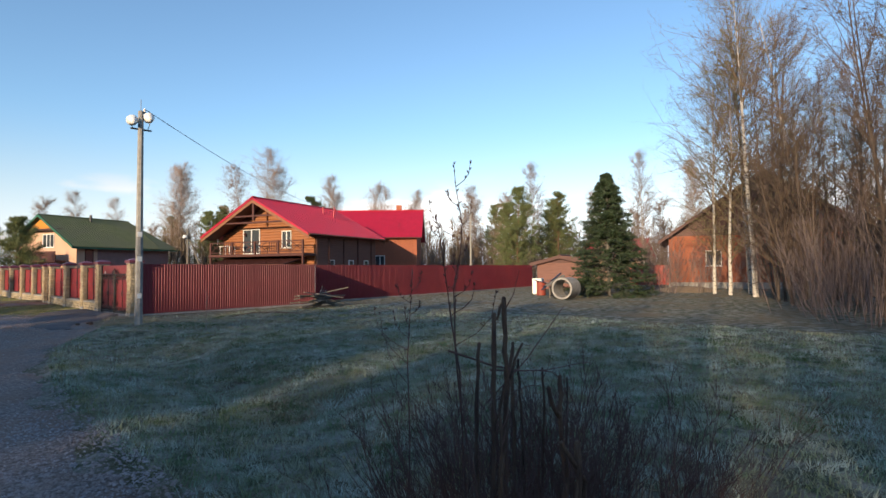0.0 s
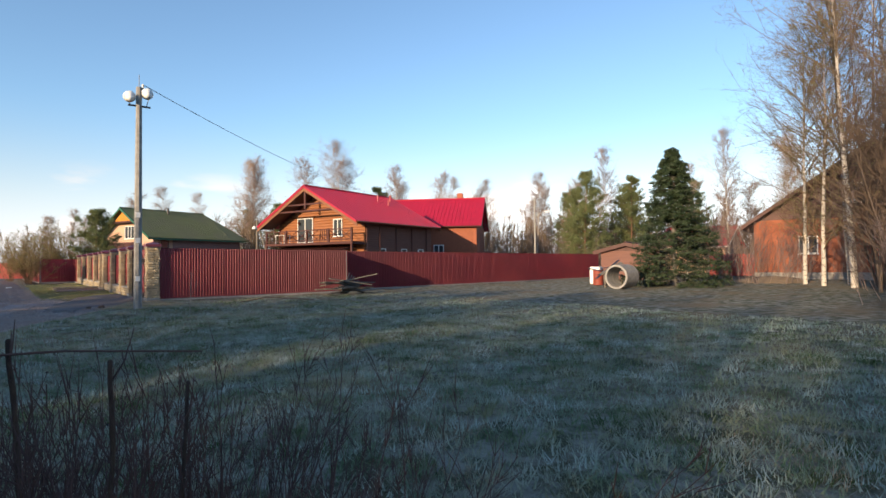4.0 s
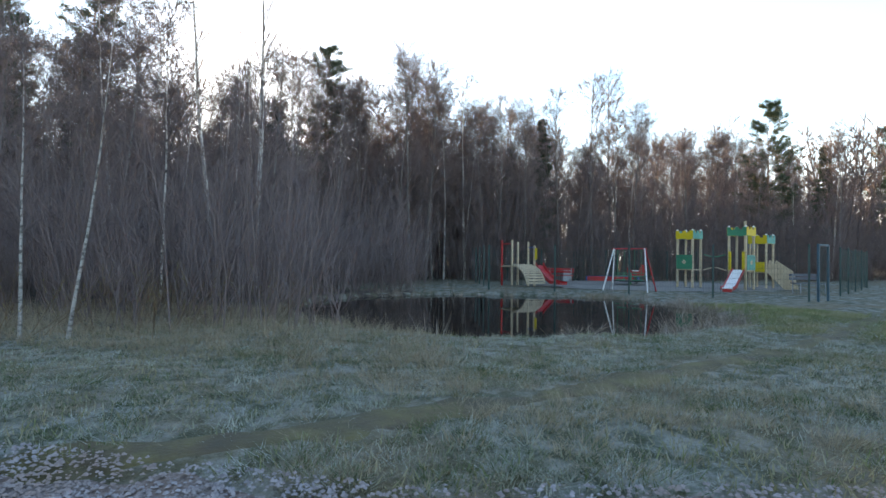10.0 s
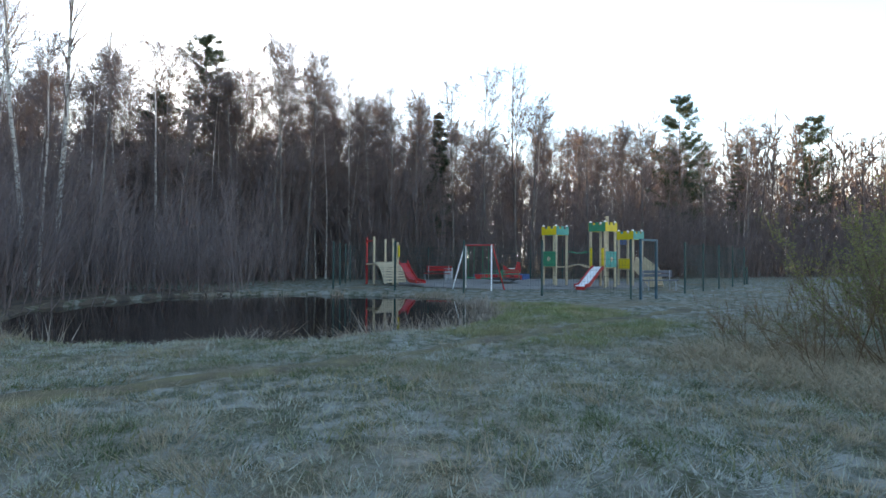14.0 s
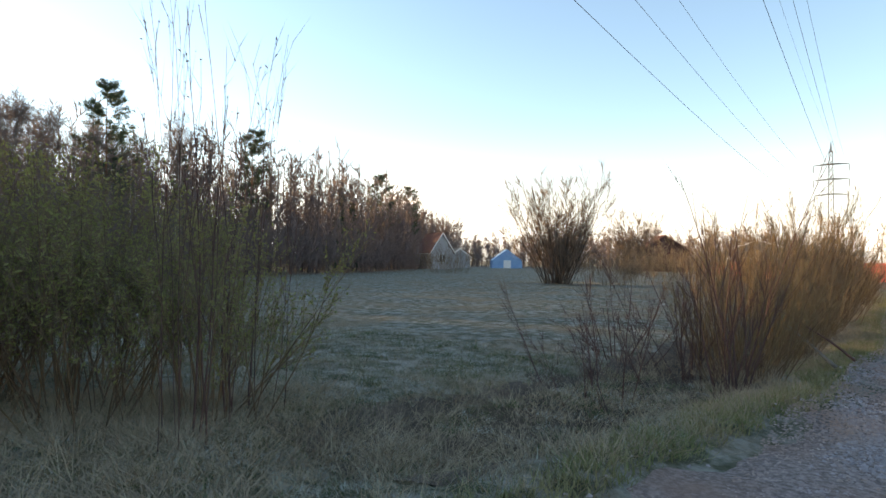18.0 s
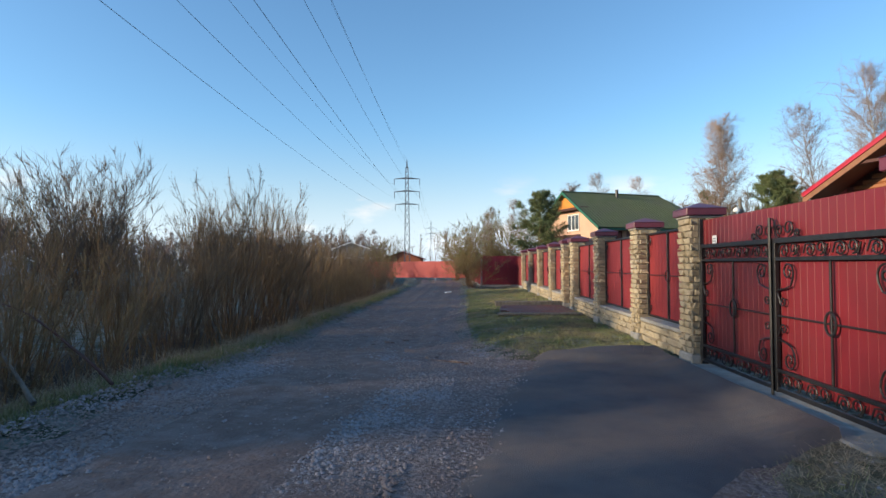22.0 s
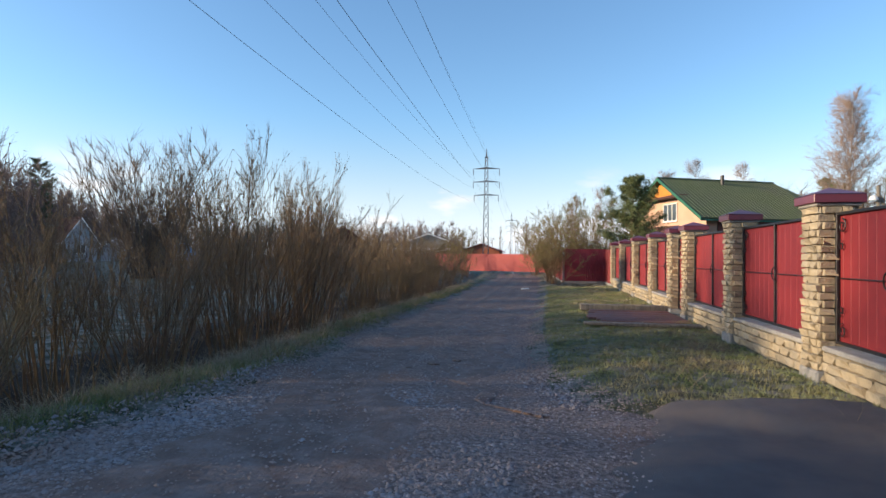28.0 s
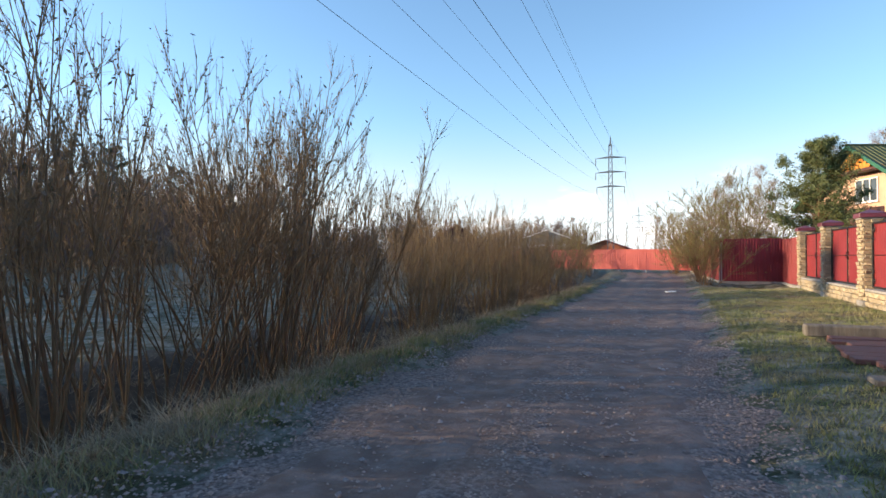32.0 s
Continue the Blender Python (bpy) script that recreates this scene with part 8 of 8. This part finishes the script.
FL = "green welded-mesh fence round the playground"
mesh_run(-27.5, 3.9, -21.3, 14.85, 4, True, FL)
mesh_run(-24.4, 18.4, -31.8, 25.6, 4, True, FL)
mesh_run(-37.0, 4.0, -27.5, 3.9, 4, False, FL)
mesh_run(-40.0, 20.0, -37.0, 4.0, 7, True, FL)
frame_gate = thing("playground_gate", pose(-21.3, 15.2, 0, 0, 0, 128), "open blue-green tube gate of the playground", "gate")
for x in (0.0, 1.1):
    Geo().box(x - 0.04, x + 0.04, -0.04, 0.04, -0.1, 2.05, 0.008).on("gate_post", M["play_blue_dark"], frame_gate)
Geo().box(0.0, 1.1, -0.03, 0.03, 1.97, 2.05, 0.008).on("top_bar", M["play_blue_dark"], frame_gate)
g = Geo()
for k in range(10):
    g.tube([(0.06 + 0.11 * k, 0, 0.15), (0.06 + 0.11 * k, 0, 1.95)], 0.006, 3, caps=False)
g.on("mesh_leaf", M["mesh_green"], frame_gate)
stump_post = tagged(Geo().box(-0.05, 0.05, -0.05, 0.05, -0.2, 0.9, 0.01).on("marker_post", M["mesh_green"], None, at=pose(-33.0, 26.5, 0)), "short dark post beyond the playground", "post")

# ---- grass, straw and gravel ----
def off_road(x, y):
    l, r = road_mid(y)
    return np.maximum(l - x, x - r)


def blades(name, label, seed, n, x0, x1, y0, y1, h, w, mat, keep, lean=0.5):
    r_ = np.random.default_rng(seed)
    x, y = r_.uniform(x0, x1, n), r_.uniform(y0, y1, n)
    k = keep(x, y, r_)
    x, y = x[k], y[k]
    c = np.stack([x, y, ground_z(x, y) - 0.01], 1)
    a = r_.uniform(0, 2 * math.pi, len(x))
    hh = h * r_.uniform(0.4, 1.25, len(x))
    lx = r_.normal(0, lean, (len(x), 2)) * hh[:, None]
    side = np.stack([np.cos(a), np.sin(a), np.zeros(len(x))], 1) * (w * r_.uniform(0.6, 1.3, len(x)))[:, None]
    tip = c + np.concatenate([lx, hh[:, None]], 1)
    V = np.stack([c - side, c + side, tip], 1).reshape(-1, 3)
    return tagged(new(name, numeric(name, V, np.arange(len(V)).reshape(-1, 3), mat)), label, "grass", kind="stuff")


def tufty(x, y, s=1.0):
    return np.sin(x * 2.1 * s + np.sin(y * 1.3 * s)) * np.cos(y * 1.9 * s + np.sin(x * 0.9 * s))


def off_path(x, y):
    d = np.abs(x - np.interp(y, PATH_Y, PATH_X))
    return d > 0.36 + 0.22 * tufty(x, y, 2.3) + 0.16 * tufty(x + 5, y, 5.1)


blades("grass", "short frosted lawn grass", 301, 190000, 0.2, 16, -3, 21, 0.085, 0.008, M["lawn_blade"], lambda x, y, r_: (off_road(x, y) > 0.05) & (r_.random(len(x)) < np.clip(1.3 - np.hypot(x - 2, y) / 17, 0.12, 1)) & (y < 21.6))
blades("grass", "short frosted meadow grass", 302, 100000, -16, -2.5, -8, 22, 0.085, 0.008, M["blade"], lambda x, y, r_: off_path(x, y) & (off_road(x, y) > 0.05) & (pond_at(x, y) > 1.0) & (r_.random(len(x)) < np.clip(1.25 - np.hypot(x + 4, (y - 6) * 0.7) / 13, 0.1, 1)))
blades("grass", "green grass verge along the gravel", 303, 80000, -3.0, 0.2, 14, 50, 0.10, 0.007, M["green_blade"], lambda x, y, r_: (off_road(x, y) > -0.02) & (off_road(x, y) < 0.62 + 0.3 * tufty(x, y)) & (r_.random(len(x)) < np.clip(1.2 - (y - 20) / 34, 0.15, 1)))
blades("grass", "short green grass before the pier fence", 304, 110000, 2.3, 5.8, 26.8, 52, 0.06, 0.006, M["green_blade"], lambda x, y, r_: (off_road(x, y) > 0.05 + 0.25 * r_.random(len(x))) & (r_.random(len(x)) < np.clip(1.3 - (y - 26) / 26, 0.15, 1)))
blades("dry_grass", "pale dead grass lying in tufts", 306, 70000, -14, 8, -5, 48, 0.22, 0.0035, M["straw"], lambda x, y, r_: (off_road(x, y) > 0.35) & (pond_at(x, y) > 0.98) & ((tufty(x + 3, y, 1.1) > 0.7) | ((off_road(x, y) > 0.3) & (off_road(x, y) < 1.0) & (x < 0) & (y > 16) & (r_.random(len(x)) < 0.55)) | (np.hypot((x + 7) / 2.6, (y - 15) / 2.4) < 1.1)) & (x < 5.6), 1.1)
blades("grass", "green grass tufts along the road's start", 309, 26000, -9, 2.5, -10, 14, 0.12, 0.006, M["green_blade"], lambda x, y, r_: (off_road(x, y) > 0.0) & (off_road(x, y) < 0.9) & (tufty(x, y, 1.4) > 0.1))


def tufts(name, label, seed, n, x0, x1, y0, y1, h, per, mat, keep, spread=0.09, lean=0.55, w=0.0045):
    """Clumps of blades that bend outward from a common root."""
    r_ = np.random.default_rng(seed)
    x, y = r_.uniform(x0, x1, n), r_.uniform(y0, y1, n)
    k = keep(x, y, r_)
    x, y = x[k], y[k]
    size = r_.uniform(0.45, 1.35, len(x)) * (0.7 + 0.5 * r_.random(len(x)) ** 3)
    pull = r_.normal(0, 0.35, (len(x), 2))
    c = np.repeat(np.arange(len(x)), per)
    q = r_.normal(0, 1, (len(c), 2))
    px, py = x[c] + q[:, 0] * spread * size[c], y[c] + q[:, 1] * spread * size[c]
    root = np.stack([px, py, np.maximum(ground_z(px, py), -0.2) - 0.01], 1)
    hh = h * size[c] * r_.uniform(0.45, 1.2, len(c))
    out = (q * 0.6 + pull[c] + r_.normal(0, 0.4, q.shape)) * lean * hh[:, None]
    a = r_.uniform(0, 2 * math.pi, len(c))
    side = np.stack([np.cos(a), np.sin(a), np.zeros(len(c))], 1) * (w * r_.uniform(0.6, 1.3, len(c)))[:, None]
    tip = root + np.concatenate([out, hh[:, None]], 1)
    V = np.stack([root - side, root + side, tip], 1).reshape(-1, 3)
    return tagged(new(name, numeric(name, V, np.arange(len(V)).reshape(-1, 3), mat)), label, "grass", kind="stuff")


def meadow(x, y):
    return off_path(x, y) & (off_road(x, y) > 0.1) & (pond_at(x, y) > 1.05)


tufts("grass", "frosted grass tufts on the meadow", 321, 9000, -15, -2.5, -6, 22, 0.075, 44, M["frost_blade"], lambda x, y, r_: meadow(x, y) & ((tufty(x, y + 1, 0.45) > -0.25) | (r_.random(len(x)) < 0.35)) & (r_.random(len(x)) < np.clip(1.3 - np.hypot(x + 4.5, (y - 8) * 0.7) / 11, 0.15, 1)), 0.11, 1.5, 0.0028)
tufts("grass", "fresh green grass tufts on the meadow", 322, 6200, -15, -2.5, -6, 22, 0.075, 44, M["dark_blade"], lambda x, y, r_: meadow(x, y) & ((tufty(x, y, 0.5) > 0.05) | (r_.random(len(x)) < 0.35)), 0.11, 1.0, 0.0032)
tufts("dry_grass", "flattened pale grass tufts on the meadow", 323, 5600, -15, -2.5, -5, 23, 0.085, 36, M["straw"], lambda x, y, r_: meadow(x, y) & ((tufty(x + 2, y + 5, 0.6) > 0.0) | (r_.random(len(x)) < 0.25)), 0.16, 2.0, 0.003)
tufts("dry_grass", "shaggy tussocks of bent frosted straw on the meadow", 334, 420, -9, -3, -1, 13, 0.21, 70, M["straw"], lambda x, y, r_: meadow(x, y) & (tufty(x + 1, y - 2, 0.4) > -0.1), 0.13, 0.95, 0.0028)
tufts("grass", "frosted grass tufts on the lawn", 324, 6000, 0.3, 13, -3, 20, 0.085, 42, M["lawn_blade"], lambda x, y, r_: (off_road(x, y) > 0.05) & (r_.random(len(x)) < np.clip(1.25 - np.hypot(x - 1.5, y) / 13, 0.12, 1)), 0.10, 1.1, 0.0032)
tufts("grass", "fresh green grass tufts on the lawn", 325, 2600, 0.3, 13, -3, 20, 0.10, 36, M["dark_blade"], lambda x, y, r_: (off_road(x, y) > 0.05) & (tufty(x, y, 0.6) > 0.2))
tufts("dry_grass", "pale dead tufts on the lawn", 326, 1500, 0.3, 12, -3, 20, 0.11, 26, M["straw"], lambda x, y, r_: (off_road(x, y) > 0.1) & (tufty(x + 1, y + 3, 0.7) > 0.25), 0.1, 1.2, 0.0035)
tufts("grass", "green and frosted tufts on the road's verge", 327, 3000, -3.2, 0.2, 12, 60, 0.12, 30, M["green_blade"], lambda x, y, r_: (off_road(x, y) > 0.02) & (off_road(x, y) < 0.55) & (r_.random(len(x)) < np.clip(1.2 - (y - 20) / 40, 0.2, 1)))
tufts("dry_grass", "straw tufts along the verge and the ditch", 328, 4200, -5.5, 0.2, 16, 60, 0.20, 26, M["straw"], lambda x, y, r_: (off_road(x, y) > 0.2) & ((off_road(x, y) < 0.95) | (r_.random(len(x)) < np.where(y < 23, 0.7, 0.2))) & (off_road(x, y) < 3.2) & (x < 1) & (r_.random(len(x)) < np.clip(1.2 - (y - 20) / 40, 0.2, 1)), 0.12, 1.2, 0.0035)
tufts("dry_grass", "bed of fallen stalks under the broad bush", 329, 3600, -13, -3.6, 9.8, 19, 0.24, 26, M["straw"], lambda x, y, r_: np.hypot((x + 7.3 - (y - 14.2) * 0.7) / 2.6, (y - 14.2) / 3.6) < 1.0 + 0.2 * tufty(x, y), 0.16, 1.6, 0.004)
tufts("dry_grass", "dead stalks and leaves at the wood's foot", 330, 1800, -17, -8.5, -13, 1.2, 0.34, 22, M["straw"], lambda x, y, r_: (off_road(x, y) > 3.8) & (pond_at(x, y) > 1.1), 0.16, 0.9, 0.004)
tufts("reeds", "dead reeds standing at the pond's edge", 331, 1300, -29.5, -12, -2, 12, 0.45, 12, M["reed"], lambda x, y, r_: (np.abs(pond_at(x, y) - 0.98) < 0.10) & (y > -1) & ((x < -16) | (y > 4.5) | (r_.random(len(x)) < 0.2)), 0.12, 0.5, 0.010)
tufts("reeds", "pale broken reeds in the shallow end", 332, 1500, -21, -12.5, 3.5, 11, 0.32, 8, M["reed"], lambda x, y, r_: (pond_at(x, y) < 1.04) & (pond_at(x, y) > np.where(r_.random(len(x)) < 0.12, 0.6, 0.84)) & (y > 3.4 - (x + 12.5) * 0.6), 0.16, 1.1, 0.009)
tufts("grass", "fresh green grass at the pond's corner", 333, 2600, -20, -11, 6.5, 13.5, 0.11, 30, M["green_blade"], lambda x, y, r_: off_path(x, y) & (pond_at(x, y) > 1.03) & (np.hypot((x + 15.5) / 4.2, (y - 10.2) / 2.6) < 1 + 0.2 * tufty(x, y)), 0.11, 0.8, 0.006)


def pebbles(name, label, seed, n, x0, x1, y0, y1, size, mat, keep):
    r_ = np.random.default_rng(seed)
    x, y = r_.uniform(x0, x1, n), r_.uniform(y0, y1, n)
    k = keep(x, y, r_)
    x, y = x[k], y[k]
    m_ = len(x)
    s = size * r_.uniform(0.5, 1.0, m_) ** 1.5 * 1.4
    octa = np.array([(1, 0, -0.4), (0, 1, -0.4), (-1, 0, -0.4), (0, -1, -0.4), (0.3, 0, 0.75), (-0.35, 0.1, 0.6)], float)
    a = r_.uniform(0, 6.28, m_)
    ca, sa = np.cos(a), np.sin(a)
    P = octa[None] * r_.uniform(0.65, 1.2, (m_, 6, 1)) + r_.normal(0, 0.14, (m_, 6, 3))
    P[:, :, 2] *= 0.62
    X = P[:, :, 0] * ca[:, None] - P[:, :, 1] * sa[:, None]
    Y = P[:, :, 0] * sa[:, None] + P[:, :, 1] * ca[:, None]
    V = np.stack([X * s[:, None] + x[:, None], Y * s[:, None] + y[:, None], P[:, :, 2] * s[:, None] + (ground_z(x, y) + 0.045 + s * 0.2)[:, None]], -1).reshape(-1, 3)
    f = np.array([(0, 1, 4), (1, 5, 4), (1, 2, 5), (2, 3, 5), (3, 4, 5), (3, 0, 4)])
    F = (np.arange(m_)[:, None, None] * 6 + f[None]).reshape(-1, 3)
    return tagged(new(name, numeric(name, V, F, mat)), label, "gravel", kind="stuff")


def in_rut(x, y):
    l, r = road_mid(y)
    b = (x - l) / (r - l)
    return (np.abs(b - 0.31) < 0.12) | (np.abs(b - 0.70) < 0.14)


def on_earth(x, y):
    return (x > np.interp(y, EARTH_Y, EARTH_X) - 0.1 + 0.25 * tufty(x * 2, y * 2)) & (y < 22.8)


blades("dry_grass", "straw and dead grass strewn beside the gate pier", 351, 26000, 3.0, 6.2, 18.6, 22.9, 0.07, 0.004, M["straw"], lambda x, y, r_: on_earth(x, y) & (r_.random(len(x)) < 0.55 + 0.45 * tufty(x * 1.7, y * 2.1)), 1.6)
tufts("grass", "sparse grass tufts beside the gate pier", 352, 260, 3.6, 6.2, 18.6, 22.9, 0.07, 22, M["green_blade"], lambda x, y, r_: on_earth(x, y) & (tufty(x * 1.4, y * 1.2) > 0.0))
tufts("dry_grass", "bleached straw tufts leaning over the verge", 353, 2600, -2.6, 0.2, 18, 40, 0.13, 24, M["straw"], lambda x, y, r_: (off_road(x, y) > 0.10) & (off_road(x, y) < 0.75) & (tufty(x * 0.7, y * 0.8) > -0.45) & (r_.random(len(x)) < np.clip(1.3 - (y - 20) / 24, 0.2, 1)), 0.12, 1.2, 0.0035)
pebbles("gravel", "coarse crushed stone between the wheel tracks", 405, 60000, -1.5, 3.0, 18.2, 29, 0.024, M["stone"], lambda x, y, r_: (off_road(x, y) < 0.1) & ~in_rut(x, y) & (x < np.interp(y, [18, 20, 21.4, 25, 29], [3.0, 2.7, 2.5, 3.0, 3.0])) & (r_.random(len(x)) < (0.35 + 0.65 * tufty(x * 1.6 + 2, y * 0.5)) * np.clip(1.5 - (y - 18) / 9, 0.1, 1)))
pebbles("gravel", "loose grey crushed stone on the road", 401, 190000, -9, 1.2, -9, 9, 0.018, M["stone"], lambda x, y, r_: (off_road(x, y) < 0.12) & (r_.random(len(x)) < (0.55 + 0.5 * (tufty(x * 1.3 + 1, y * 0.9) > -0.25)) * np.clip(1.25 - np.hypot(x + 1.8, y + 0.2) / 8, 0.06, 1)))
pebbles("gravel", "loose grey crushed stone along the ruts", 402, 210000, -1.9, 4.2, 9, 46, 0.0145, M["stone_warm"], lambda x, y, r_: (off_road(x, y) < 0.1) & (r_.random(len(x)) < np.where(in_rut(x, y), 0.22, 1.0) * np.clip((y - 14) / 7, 0.12, 1)) & ((tufty(x * 1.5, y * 0.35) > -0.05) | (off_road(x, y) > -0.5) | (r_.random(len(x)) < 0.25)) & (r_.random(len(x)) < np.clip(1.3 - (y - 16) / 22, 0.05, 1)) & ~((x > 2.8) & (y > 19) & (y < 27.3)))
pebbles("gravel", "stray stones on the asphalt apron", 403, 9000, 2.4, 5.6, 18.8, 27.4, 0.013, M["stone"], lambda x, y, r_: r_.random(len(x)) < np.where(x < 3.6 + 0.3 * tufty(x, y), 0.8, 0.07))
pebbles("gravel", "larger stones lying on the road", 404, 3200, -6, 3.5, -6, 42, 0.025, M["stone"], lambda x, y, r_: (off_road(x, y) < 0.2) & ~((x > 2.8) & (y > 19) & (y < 27.3)))
